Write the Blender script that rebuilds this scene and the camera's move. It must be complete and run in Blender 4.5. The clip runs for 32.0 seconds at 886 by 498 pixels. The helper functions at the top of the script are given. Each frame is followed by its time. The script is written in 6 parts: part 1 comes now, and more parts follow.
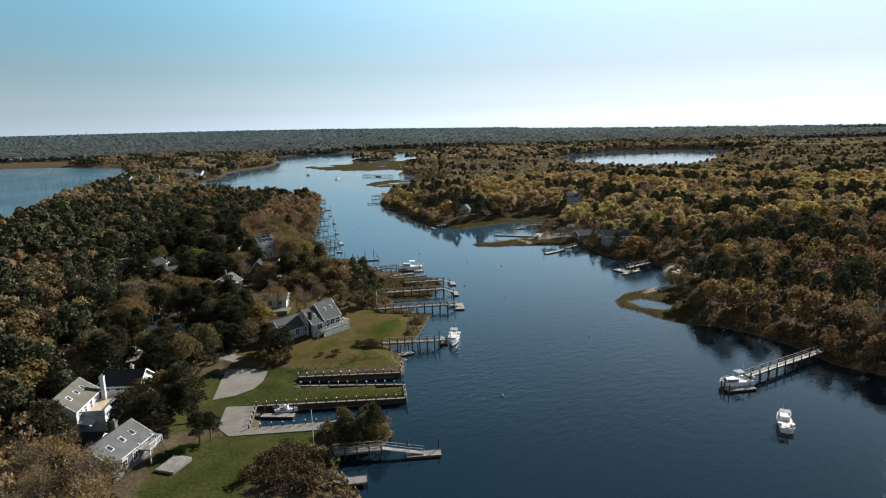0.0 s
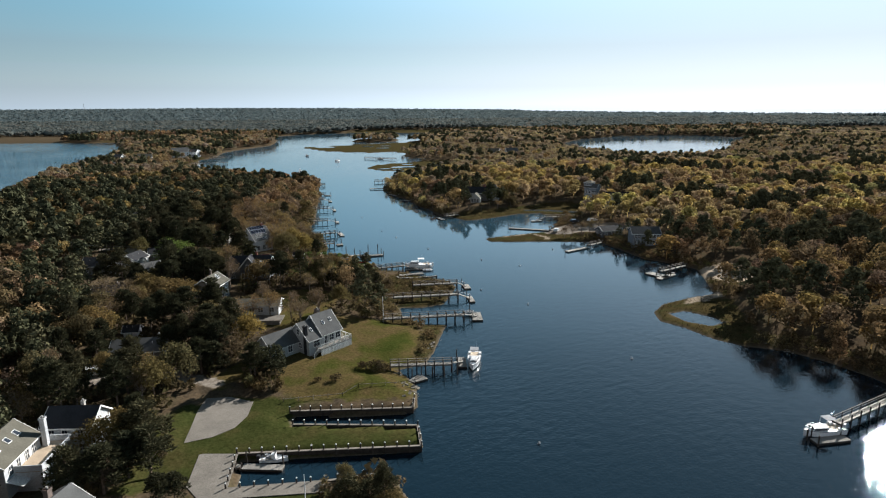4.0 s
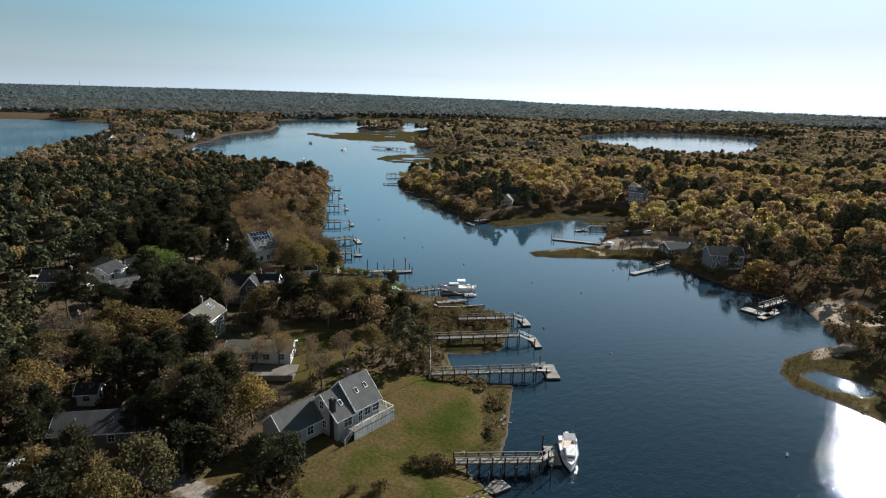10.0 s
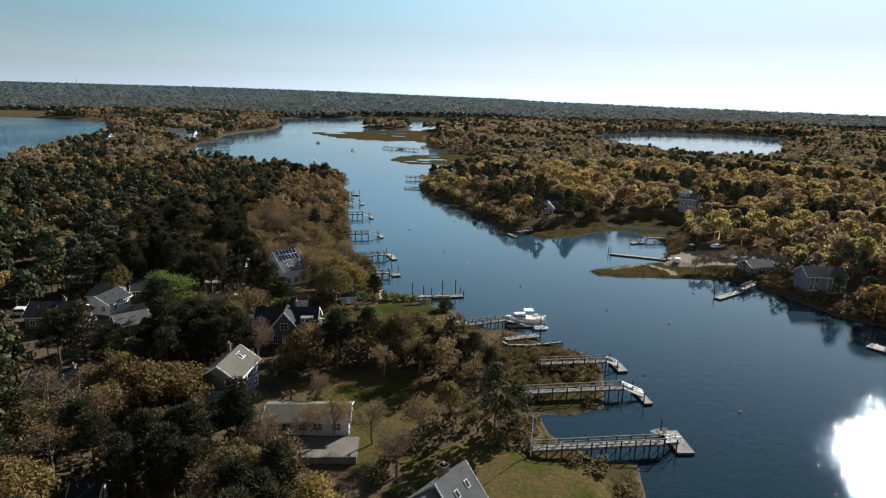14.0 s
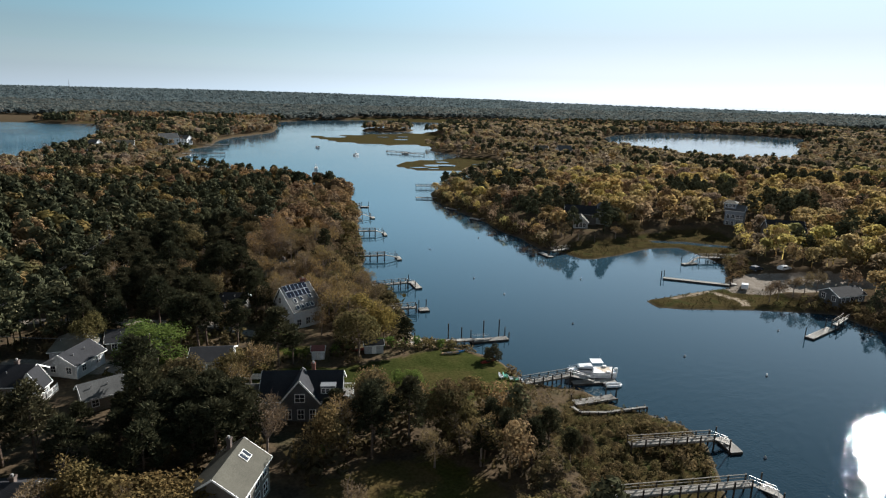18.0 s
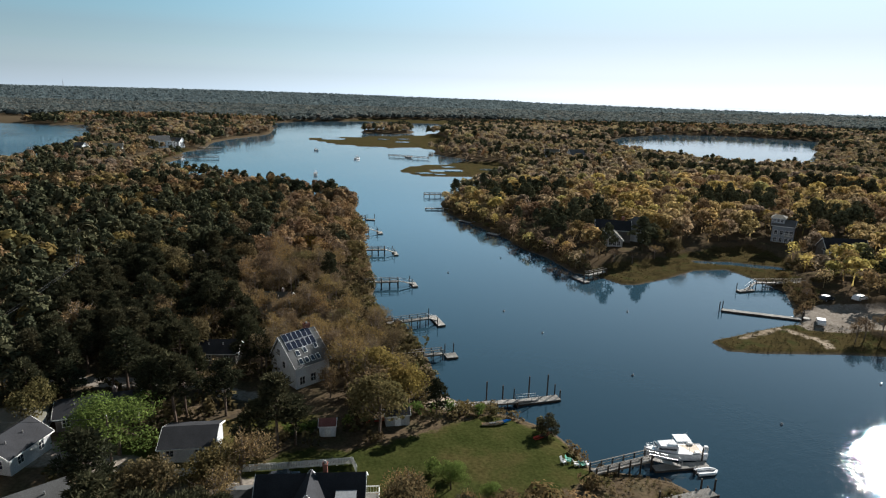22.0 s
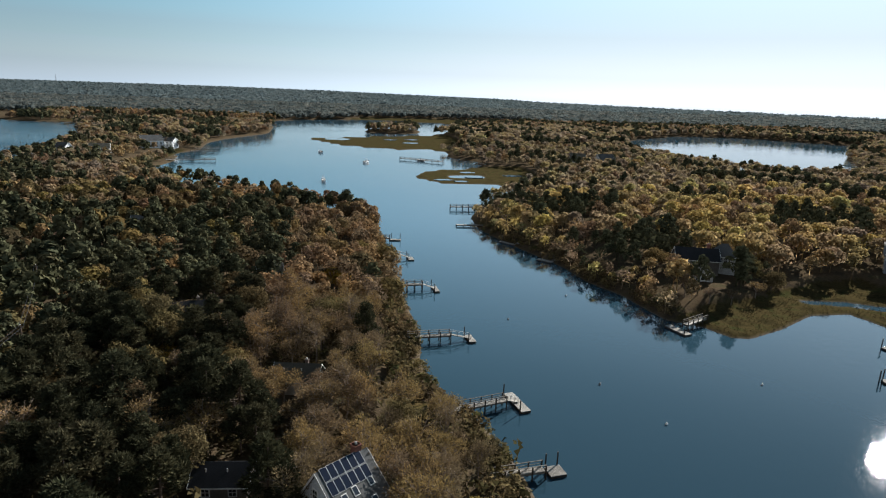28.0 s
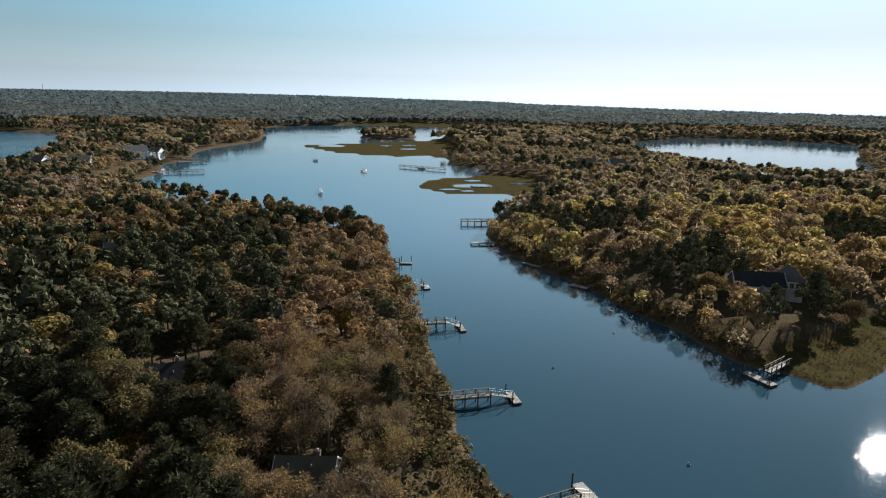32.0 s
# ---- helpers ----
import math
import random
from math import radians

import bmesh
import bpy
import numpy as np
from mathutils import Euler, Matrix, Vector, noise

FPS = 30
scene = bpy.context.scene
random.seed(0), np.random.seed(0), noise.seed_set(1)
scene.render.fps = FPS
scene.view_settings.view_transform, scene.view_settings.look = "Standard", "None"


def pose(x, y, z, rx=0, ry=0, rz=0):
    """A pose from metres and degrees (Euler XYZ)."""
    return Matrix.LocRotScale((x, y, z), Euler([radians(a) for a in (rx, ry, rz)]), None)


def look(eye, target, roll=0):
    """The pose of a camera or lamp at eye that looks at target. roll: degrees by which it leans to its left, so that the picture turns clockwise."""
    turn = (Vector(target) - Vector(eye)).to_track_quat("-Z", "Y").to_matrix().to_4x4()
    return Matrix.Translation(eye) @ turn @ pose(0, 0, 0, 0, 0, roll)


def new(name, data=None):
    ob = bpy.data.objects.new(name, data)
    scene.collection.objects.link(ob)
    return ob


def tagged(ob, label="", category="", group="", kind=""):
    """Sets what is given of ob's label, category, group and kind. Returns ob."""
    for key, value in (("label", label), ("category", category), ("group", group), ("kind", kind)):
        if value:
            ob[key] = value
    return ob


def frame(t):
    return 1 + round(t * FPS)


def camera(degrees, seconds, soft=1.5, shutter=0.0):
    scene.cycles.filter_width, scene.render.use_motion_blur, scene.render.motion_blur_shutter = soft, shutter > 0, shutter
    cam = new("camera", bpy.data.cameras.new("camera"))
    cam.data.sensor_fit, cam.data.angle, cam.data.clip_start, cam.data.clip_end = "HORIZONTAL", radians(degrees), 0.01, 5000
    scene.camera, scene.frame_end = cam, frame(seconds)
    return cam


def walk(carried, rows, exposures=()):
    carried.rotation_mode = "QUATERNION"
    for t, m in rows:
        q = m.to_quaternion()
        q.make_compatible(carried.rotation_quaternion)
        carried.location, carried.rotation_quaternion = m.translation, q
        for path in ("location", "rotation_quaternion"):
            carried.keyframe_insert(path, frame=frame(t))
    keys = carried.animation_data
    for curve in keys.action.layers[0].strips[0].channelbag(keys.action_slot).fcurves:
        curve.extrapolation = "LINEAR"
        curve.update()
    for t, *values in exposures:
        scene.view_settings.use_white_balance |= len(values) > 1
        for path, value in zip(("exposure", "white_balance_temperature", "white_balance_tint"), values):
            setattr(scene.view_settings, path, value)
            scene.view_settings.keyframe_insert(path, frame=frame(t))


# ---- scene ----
cam = camera(71.6, 32.0, soft=1.15)
PATH = [
    (0, (-4.122, 3.021, 54.603), (-3.939, 4.973, 54.204), -1.5),
    (1, (-3.869, 8.448, 54.861), (-3.688, 10.395, 54.443), -1.2),
    (2, (-4.453, 14.42, 54.976), (-4.27, 16.364, 54.543), -0.9),
    (3, (-5.364, 20.974, 55.018), (-5.18, 22.915, 54.571), -0.5),
    (3.5, (-5.834, 24.382, 55.014), (-5.65, 26.322, 54.562), -0.5),
    (5.5, (-8.062, 38.621, 54.908), (-7.876, 40.556, 54.44), -0.1),
    (6, (-8.686, 42.172, 54.902), (-8.499, 44.107, 54.432), 0.1),
    (7, (-9.987, 48.686, 54.904), (-9.795, 50.62, 54.429), 0.7),
    (8, (-11.482, 55.334, 54.842), (-11.288, 57.266, 54.363), 1.0),
    (9, (-13.755, 62.704, 54.586), (-13.559, 64.634, 54.099), 1.1),
    (10, (-16.896, 69.491, 54.164), (-16.697, 71.42, 53.674), 1.5),
    (11, (-20.319, 76.806, 53.7), (-20.117, 78.734, 53.205), 1.7),
    (12, (-23.751, 84.191, 53.309), (-23.548, 86.118, 52.812), 1.7),
    (13, (-27.168, 91.232, 53.055), (-26.963, 93.158, 52.56), 1.7),
    (14, (-29.982, 98.611, 52.902), (-29.775, 100.538, 52.408), 1.6),
    (14.5, (-31.138, 102.362, 52.851), (-30.929, 104.289, 52.357), 1.5),
    (16.5, (-34.913, 117.033, 52.762), (-34.699, 118.96, 52.272), 1.4),
    (17, (-35.681, 120.701, 52.777), (-35.465, 122.628, 52.287), 1.3),
    (18, (-37.08, 127.789, 52.858), (-36.86, 129.716, 52.368), 1.3),
    (19, (-38.325, 134.434, 52.981), (-38.101, 136.361, 52.493), 1.4),
    (20, (-39.318, 141.216, 53.088), (-39.093, 143.143, 52.6), 1.4),
    (21, (-40.261, 148.033, 53.187), (-40.033, 149.96, 52.699), 1.4),
    (22, (-41.397, 154.969, 53.319), (-41.166, 156.894, 52.83), 1.4),
    (23, (-42.625, 161.607, 53.485), (-42.39, 163.532, 52.996), 1.4),
    (24, (-44.013, 168.181, 53.589), (-43.774, 170.106, 53.102), 1.4),
    (25, (-45.361, 175.281, 53.545), (-45.119, 177.205, 53.057), 1.5),
    (25.5, (-45.921, 179.364, 53.472), (-45.678, 181.288, 52.98), 1.7),
    (27.5, (-50.829, 193.97, 53.056), (-50.584, 195.892, 52.561), 2.0),
    (28, (-52.193, 197.294, 53.045), (-51.947, 199.216, 52.551), 1.9),
    (29, (-54.883, 203.916, 53.125), (-54.637, 205.839, 52.633), 1.3),
    (30, (-56.13, 211.241, 53.265), (-55.881, 213.163, 52.773), 0.7),
    (31, (-56.457, 217.839, 53.371), (-56.201, 219.762, 52.882), 0.6),
    (32, (-56.593, 223.956, 53.216), (-56.325, 225.878, 52.732), 1.1),
]
walk(cam, [(t, look(eye, target, roll)) for t, eye, target, roll in PATH], [(0.0, 1.19, 5720, 9), (32.0, 1.19, 5720, 9)])

# ---- light: low sun ahead and to the right, clear sky ----
SUN_EL, SUN_AZ = 25.7, 46.7
world = bpy.data.worlds.new("sky")
scene.world = world
world.use_nodes = True
wn = world.node_tree
sky = wn.nodes.new("ShaderNodeTexSky")
sky.sky_type = "NISHITA"
sky.sun_disc = False
sky.sun_elevation, sky.sun_rotation = radians(SUN_EL), radians(SUN_AZ)
sky.altitude, sky.air_density, sky.dust_density, sky.ozone_density = 50, 1.0, 0.0, 1.0
# thin haze takes the colour out of the sky towards the horizon and round the sun
way = wn.nodes.new("ShaderNodeTexCoord").outputs["Generated"]
sep = wn.nodes.new("ShaderNodeSeparateXYZ")
wn.links.new(way, sep.inputs[0])
to_sun = wn.nodes.new("ShaderNodeVectorMath")
to_sun.operation = "DOT_PRODUCT"
to_sun.inputs[1].default_value = (math.sin(radians(SUN_AZ)), math.cos(radians(SUN_AZ)), 0.0)
wn.links.new(way, to_sun.inputs[0])


def sky_curve(source, stops):
    """A smooth factor from a list of (value, factor)."""
    n = wn.nodes.new("ShaderNodeFloatCurve")
    pts = n.mapping.curves[0].points
    while len(pts) < len(stops):
        pts.new(0.5, 0.5)
    for p, (u, v) in zip(pts, stops):
        p.location = (u, v / 2)
    n.mapping.update()
    wn.links.new(source, n.inputs["Value"])
    return n.outputs[0]


def sky_product(a, b, gain):
    m1, m2 = wn.nodes.new("ShaderNodeMath"), wn.nodes.new("ShaderNodeMath")
    m1.operation = m2.operation = "MULTIPLY"
    wn.links.new(a, m1.inputs[0])
    wn.links.new(b, m1.inputs[1])
    wn.links.new(m1.outputs[0], m2.inputs[0])
    m2.inputs[1].default_value = gain
    return m2.outputs[0]


pale = wn.nodes.new("ShaderNodeHueSaturation")
pale.inputs["Hue"].default_value = 0.463
# the factors are halved in the curves, so that 1.0 stands in their middle
wn.links.new(sky_product(sky_curve(sep.outputs[2], [(0.0, 0.12), (0.08, 0.52), (0.18, 0.84), (0.4, 0.95), (1.0, 1.15)]), sky_curve(to_sun.outputs["Value"], [(0.0, 0.6), (0.18, 1.1), (0.35, 1.2), (0.75, 0.78), (1.0, 0.4)]), 4.0), pale.inputs["Saturation"])
wn.links.new(sky_product(sky_curve(sep.outputs[2], [(0.0, 0.82), (0.1, 0.88), (0.27, 1.4), (0.5, 0.9), (1.0, 0.7)]), sky_curve(to_sun.outputs["Value"], [(0.0, 0.84), (0.3, 0.88), (0.75, 1.04), (1.0, 1.0)]), 4.0), pale.inputs["Value"])
wn.links.new(sky.outputs[0], pale.inputs["Color"])
cool = wn.nodes.new("ShaderNodeMix")
cool.data_type, cool.blend_type = "RGBA", "MULTIPLY"
cool.inputs[7].default_value = (0.85, 0.985, 1.06, 1)
wn.links.new(sky_product(sky_curve(sep.outputs[2], [(0.0, 1.0), (0.1, 0.9), (0.28, 0.1), (1.0, 0.0)]), sky_curve(to_sun.outputs["Value"], [(0.0, 1.0), (0.6, 0.9), (0.9, 0.2), (1.0, 0.1)]), 4.0), cool.inputs[0])
wn.links.new(pale.outputs[0], cool.inputs[6])
wn.links.new(cool.outputs[2], wn.nodes["Background"].inputs[0])
wn.nodes["Background"].inputs[1].default_value = 0.0445
sun_data = bpy.data.lights.new("sun", "SUN")
sun_data.energy, sun_data.angle, sun_data.color = 5.0, radians(0.55), (1.0, 0.89, 0.74)
sun = new("sun", sun_data)
sun.matrix_world = look((0, 0, 100), (-math.sin(radians(SUN_AZ)) * 100, -math.cos(radians(SUN_AZ)) * 100, 100 - 100 * math.tan(radians(SUN_EL))))

# ---- materials ----
def mat_new(name):
    m = bpy.data.materials.new(name)
    m.use_nodes = True
    nt = m.node_tree
    return m, nt, nt.nodes["Principled BSDF"], nt.nodes["Material Output"]


def node(nt, kind, **values):
    n = nt.nodes.new(kind)
    for key, value in values.items():
        n.inputs[key].default_value = value
    return n


def ramp(nt, stops):
    n = nt.nodes.new("ShaderNodeValToRGB")
    els = n.color_ramp.elements
    while len(els) < len(stops):
        els.new(0.5)
    for e, (pos, col) in zip(els, stops):
        e.position, e.color = pos, (*col, 1)
    return n


def mixer(nt, blend="MIX"):
    n = nt.nodes.new("ShaderNodeMix")
    n.data_type, n.blend_type = "RGBA", blend
    return n


def coords(nt):
    return nt.nodes.new("ShaderNodeNewGeometry").outputs["Position"]


def surface(name, col, var=0.25, scale=0.8, fine=9.0, rough=0.8, metal=0.0, bump=0.15, stripes=None):
    """Weathered solid: base colour with coarse stains and fine grain, and a little relief."""
    m, nt, b, out = mat_new(name)
    tc = nt.nodes.new("ShaderNodeTexCoord").outputs["Object"]
    info = nt.nodes.new("ShaderNodeObjectInfo")
    n1 = node(nt, "ShaderNodeTexNoise", Scale=scale, Detail=4.0)
    n2 = node(nt, "ShaderNodeTexNoise", Scale=fine, Detail=3.0)
    nt.links.new(tc, n1.inputs["Vector"])
    nt.links.new(tc, n2.inputs["Vector"])
    lo = tuple(c * (1 - var) for c in col)
    hi = tuple(min(1, c * (1 + var)) for c in col)
    r = ramp(nt, [(0.3, lo), (0.7, hi)])
    nt.links.new(n1.outputs[0], r.inputs[0])
    mx = mixer(nt, "MULTIPLY")
    mx.inputs[0].default_value = 0.6
    r2 = ramp(nt, [(0.35, (0.62, 0.6, 0.58)), (0.65, (1.15, 1.15, 1.15))])
    nt.links.new(n2.outputs[0], r2.inputs[0])
    nt.links.new(r.outputs[0], mx.inputs[6])
    nt.links.new(r2.outputs[0], mx.inputs[7])
    hv = node(nt, "ShaderNodeHueSaturation")
    mp = node(nt, "ShaderNodeMapRange", **{"To Min": 0.82, "To Max": 1.15})
    nt.links.new(info.outputs["Random"], mp.inputs[0])
    nt.links.new(mp.outputs[0], hv.inputs["Value"])
    nt.links.new(mx.outputs[2], hv.inputs["Color"])
    nt.links.new(hv.outputs[0], b.inputs["Base Color"])
    b.inputs["Roughness"].default_value, b.inputs["Metallic"].default_value = rough, metal
    b.inputs["Specular IOR Level"].default_value = 0.12 if rough > 0.75 else 0.5
    bp = node(nt, "ShaderNodeBump", Strength=bump, Distance=0.05)
    if stripes:
        w = node(nt, "ShaderNodeTexWave", Scale=stripes[1], Distortion=0.3)
        w.bands_direction = stripes[0]
        w.wave_profile = "SAW"
        nt.links.new(tc, w.inputs["Vector"])
        nt.links.new(w.outputs[1], bp.inputs["Height"])
        bp.inputs["Strength"].default_value = 0.6
    else:
        nt.links.new(n2.outputs[0], bp.inputs["Height"])
    nt.links.new(bp.outputs[0], b.inputs["Normal"])
    return m


def foliage(name, cols, by_attr=False, trans=0.3, patch=0.05, spread=0.45):
    """Leaves: a colour for each tree, lighter and darker leaf by leaf, letting light through."""
    m, nt, b, out = mat_new(name)
    stops = [(k / (len(cols) - 1), c) for k, c in enumerate(cols)]
    r = ramp(nt, stops)
    if by_attr:
        src = nt.nodes.new("ShaderNodeAttribute")
        src.attribute_name = "tint"
        nt.links.new(src.outputs["Fac"], r.inputs[0])
    else:
        info = nt.nodes.new("ShaderNodeObjectInfo")
        nt.links.new(info.outputs["Random"], r.inputs[0])
    geo = nt.nodes.new("ShaderNodeNewGeometry")
    mp = node(nt, "ShaderNodeMapRange", **{"To Min": 1 - spread, "To Max": 1 + spread})
    nt.links.new(geo.outputs["Random Per Island"], mp.inputs[0])
    hv = node(nt, "ShaderNodeHueSaturation")
    nt.links.new(mp.outputs[0], hv.inputs["Value"])
    nt.links.new(r.outputs[0], hv.inputs["Color"])
    n1 = node(nt, "ShaderNodeTexNoise", Scale=patch, Detail=2.0)
    nt.links.new(geo.outputs["Position"], n1.inputs["Vector"])
    mh = node(nt, "ShaderNodeMapRange", **{"From Min": 0.3, "From Max": 0.7, "To Min": 0.485, "To Max": 0.515})
    nt.links.new(n1.outputs[0], mh.inputs[0])
    nt.links.new(mh.outputs[0], hv.inputs["Hue"])
    d = nt.nodes.new("ShaderNodeBsdfDiffuse")
    t = nt.nodes.new("ShaderNodeBsdfTranslucent")
    mx = nt.nodes.new("ShaderNodeMixShader")
    mx.inputs[0].default_value = trans
    nt.links.new(hv.outputs[0], d.inputs[0])
    nt.links.new(hv.outputs[0], t.inputs[0])
    nt.links.new(d.outputs[0], mx.inputs[1])
    nt.links.new(t.outputs[0], mx.inputs[2])
    nt.links.new(mx.outputs[0], out.inputs[0])
    nt.nodes.remove(b)
    return m


def make_ground_mat():
    m, nt, b, out = mat_new("ground_soil_grass")
    pos = coords(nt)

    def noise_at(scale, detail=4.0):
        n = node(nt, "ShaderNodeTexNoise", Scale=scale, Detail=detail)
        nt.links.new(pos, n.inputs["Vector"])
        return n.outputs[0]

    def tone(scale, stops):
        r = ramp(nt, stops)
        nt.links.new(noise_at(scale), r.inputs[0])
        return r.outputs[0]

    cur = tone(0.25, [(0.3, (0.05, 0.04, 0.028)), (0.5, (0.085, 0.063, 0.04)), (0.7, (0.062, 0.053, 0.031))])
    layers = {
        "grass": tone(0.11, [(0.3, (0.036, 0.044, 0.01)), (0.42, (0.052, 0.052, 0.014)), (0.54, (0.085, 0.062, 0.027)), (0.68, (0.062, 0.055, 0.018))]),
        "turf": tone(0.2, [(0.3, (0.028, 0.034, 0.01)), (0.5, (0.038, 0.042, 0.013)), (0.7, (0.055, 0.048, 0.018))]),
        "marsh": tone(0.22, [(0.3, (0.03, 0.026, 0.012)), (0.5, (0.058, 0.045, 0.02)), (0.7, (0.036, 0.04, 0.015))]),
        "sand": tone(0.4, [(0.3, (0.24, 0.19, 0.14)), (0.7, (0.36, 0.3, 0.23))]),
        "gravel": tone(0.5, [(0.3, (0.17, 0.145, 0.12)), (0.7, (0.25, 0.22, 0.185))]),
    }
    wob = noise_at(0.5, 3.0)
    for name, col in layers.items():
        at = nt.nodes.new("ShaderNodeAttribute")
        at.attribute_name = name
        add = nt.nodes.new("ShaderNodeMath")
        add.operation = "ADD"
        nt.links.new(at.outputs["Fac"], add.inputs[0])
        nt.links.new(wob, add.inputs[1])
        mr = node(nt, "ShaderNodeMapRange", **{"From Min": 0.85, "From Max": 1.15})
        nt.links.new(add.outputs[0], mr.inputs[0])
        mx = mixer(nt)
        nt.links.new(mr.outputs[0], mx.inputs[0])
        nt.links.new(cur, mx.inputs[6])
        nt.links.new(col, mx.inputs[7])
        cur = mx.outputs[2]
    sz = nt.nodes.new("ShaderNodeSeparateXYZ")
    nt.links.new(pos, sz.inputs[0])
    edge = node(nt, "ShaderNodeMapRange", **{"From Min": 0.05, "From Max": 0.3, "To Min": 0.85, "To Max": 0.0})
    nt.links.new(sz.outputs[2], edge.inputs[0])
    mx = mixer(nt)
    mx.inputs[7].default_value = (0.1, 0.082, 0.06, 1)
    nt.links.new(edge.outputs[0], mx.inputs[0])
    nt.links.new(cur, mx.inputs[6])
    cur = mx.outputs[2]
    fine = ramp(nt, [(0.3, (0.6, 0.6, 0.6)), (0.7, (1.3, 1.3, 1.3))])
    nt.links.new(noise_at(2.2, 5.0), fine.inputs[0])
    mx = mixer(nt, "MULTIPLY")
    mx.inputs[0].default_value = 0.8
    nt.links.new(cur, mx.inputs[6])
    nt.links.new(fine.outputs[0], mx.inputs[7])
    nt.links.new(mx.outputs[2], b.inputs["Base Color"])
    b.inputs["Roughness"].default_value = 0.95
    b.inputs["Specular IOR Level"].default_value = 0.0
    bp = node(nt, "ShaderNodeBump", Strength=0.35, Distance=0.3)
    nt.links.new(noise_at(1.4, 6.0), bp.inputs["Height"])
    nt.links.new(bp.outputs[0], b.inputs["Normal"])
    return m


def make_water_mat():
    m, nt, b, out = mat_new("river_water")
    pos = coords(nt)
    b.inputs["IOR"].default_value = 1.36
    wide = node(nt, "ShaderNodeTexNoise", Scale=0.012, Detail=2.0)
    nt.links.new(pos, wide.inputs["Vector"])
    rr = node(nt, "ShaderNodeMapRange", **{"From Min": 0.35, "From Max": 0.65, "To Min": 0.014, "To Max": 0.02})
    nt.links.new(wide.outputs[0], rr.inputs[0])
    nt.links.new(rr.outputs[0], b.inputs["Roughness"])
    # ripples run across the way to the sun: short along one axis, long along the other
    mp = nt.nodes.new("ShaderNodeCombineXYZ")
    for k, (vx, vy, gain) in enumerate(((math.cos(radians(SUN_AZ)), -math.sin(radians(SUN_AZ)), 1.7), (math.sin(radians(SUN_AZ)), math.cos(radians(SUN_AZ)), 0.75))):
        dot = nt.nodes.new("ShaderNodeVectorMath")
        dot.operation = "DOT_PRODUCT"
        dot.inputs[1].default_value = (vx * gain, vy * gain, 0)
        nt.links.new(pos, dot.inputs[0])
        nt.links.new(dot.outputs["Value"], mp.inputs[k])
    n1 = node(nt, "ShaderNodeTexNoise", Scale=0.5, Detail=2.0, Roughness=0.5)
    n2 = node(nt, "ShaderNodeTexNoise", Scale=2.3, Detail=1.0)
    nt.links.new(mp.outputs[0], n1.inputs["Vector"])
    nt.links.new(mp.outputs[0], n2.inputs["Vector"])
    b1 = node(nt, "ShaderNodeBump", Strength=0.22, Distance=0.3)
    b2 = node(nt, "ShaderNodeBump", Strength=0.3, Distance=0.15)
    cal = node(nt, "ShaderNodeMapRange", **{"From Min": 0.38, "From Max": 0.62, "To Min": 0.17, "To Max": 0.38})
    nt.links.new(wide.outputs[0], cal.inputs[0])
    spos = nt.nodes.new("ShaderNodeSeparateXYZ")
    nt.links.new(pos, spos.inputs[0])
    up = node(nt, "ShaderNodeMapRange", **{"From Min": 150.0, "From Max": 255.0, "To Min": 1.0, "To Max": 0.13})
    nt.links.new(spos.outputs[1], up.inputs[0])
    # dark at the mouth, paler and bluer upriver: haze and reflected sky painted in
    haze_ramp = node(nt, "ShaderNodeMapRange", **{"From Min": 150.0, "From Max": 440.0})
    nt.links.new(spos.outputs[1], haze_ramp.inputs[0])
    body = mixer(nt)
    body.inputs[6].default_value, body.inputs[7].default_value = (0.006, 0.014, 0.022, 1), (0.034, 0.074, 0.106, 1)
    nt.links.new(haze_ramp.outputs[0], body.inputs[0])
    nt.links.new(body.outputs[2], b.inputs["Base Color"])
    mul = nt.nodes.new("ShaderNodeMath")
    mul.operation = "MULTIPLY"
    # breeze roughens the wide reaches up the river and the ponds
    breeze = node(nt, "ShaderNodeMapRange", **{"From Min": 330.0, "From Max": 560.0, "To Min": 0.0, "To Max": 0.16})
    nt.links.new(spos.outputs[1], breeze.inputs[0])
    plus = nt.nodes.new("ShaderNodeMath")
    plus.operation = "ADD"
    # the lee of the wooded bank keeps the mouth smoother
    lee = node(nt, "ShaderNodeMapRange", **{"From Min": 93.0, "From Max": 120.0, "To Min": 0.35, "To Max": 1.0})
    nt.links.new(spos.outputs[1], lee.inputs[0])
    sheltered = nt.nodes.new("ShaderNodeMath")
    sheltered.operation = "MULTIPLY"
    nt.links.new(up.outputs[0], sheltered.inputs[0])
    nt.links.new(lee.outputs[0], sheltered.inputs[1])
    nt.links.new(sheltered.outputs[0], plus.inputs[0])
    west = node(nt, "ShaderNodeMapRange", **{"From Min": -300.0, "From Max": -225.0, "To Min": 1.6, "To Max": 0.0})
    nt.links.new(spos.outputs[0], west.inputs[0])
    # a puff of wind in the cove by the marsh
    away = nt.nodes.new("ShaderNodeVectorMath")
    away.operation = "DISTANCE"
    away.inputs[1].default_value = (58, 313, 0)
    nt.links.new(pos, away.inputs[0])
    puff = node(nt, "ShaderNodeMapRange", **{"From Min": 10.0, "From Max": 22.0, "To Min": 0.6, "To Max": 0.0})
    nt.links.new(away.outputs["Value"], puff.inputs[0])
    gust = nt.nodes.new("ShaderNodeMath")
    gust.operation = "ADD"
    nt.links.new(puff.outputs[0], gust.inputs[0])
    both = nt.nodes.new("ShaderNodeMath")
    both.operation = "ADD"
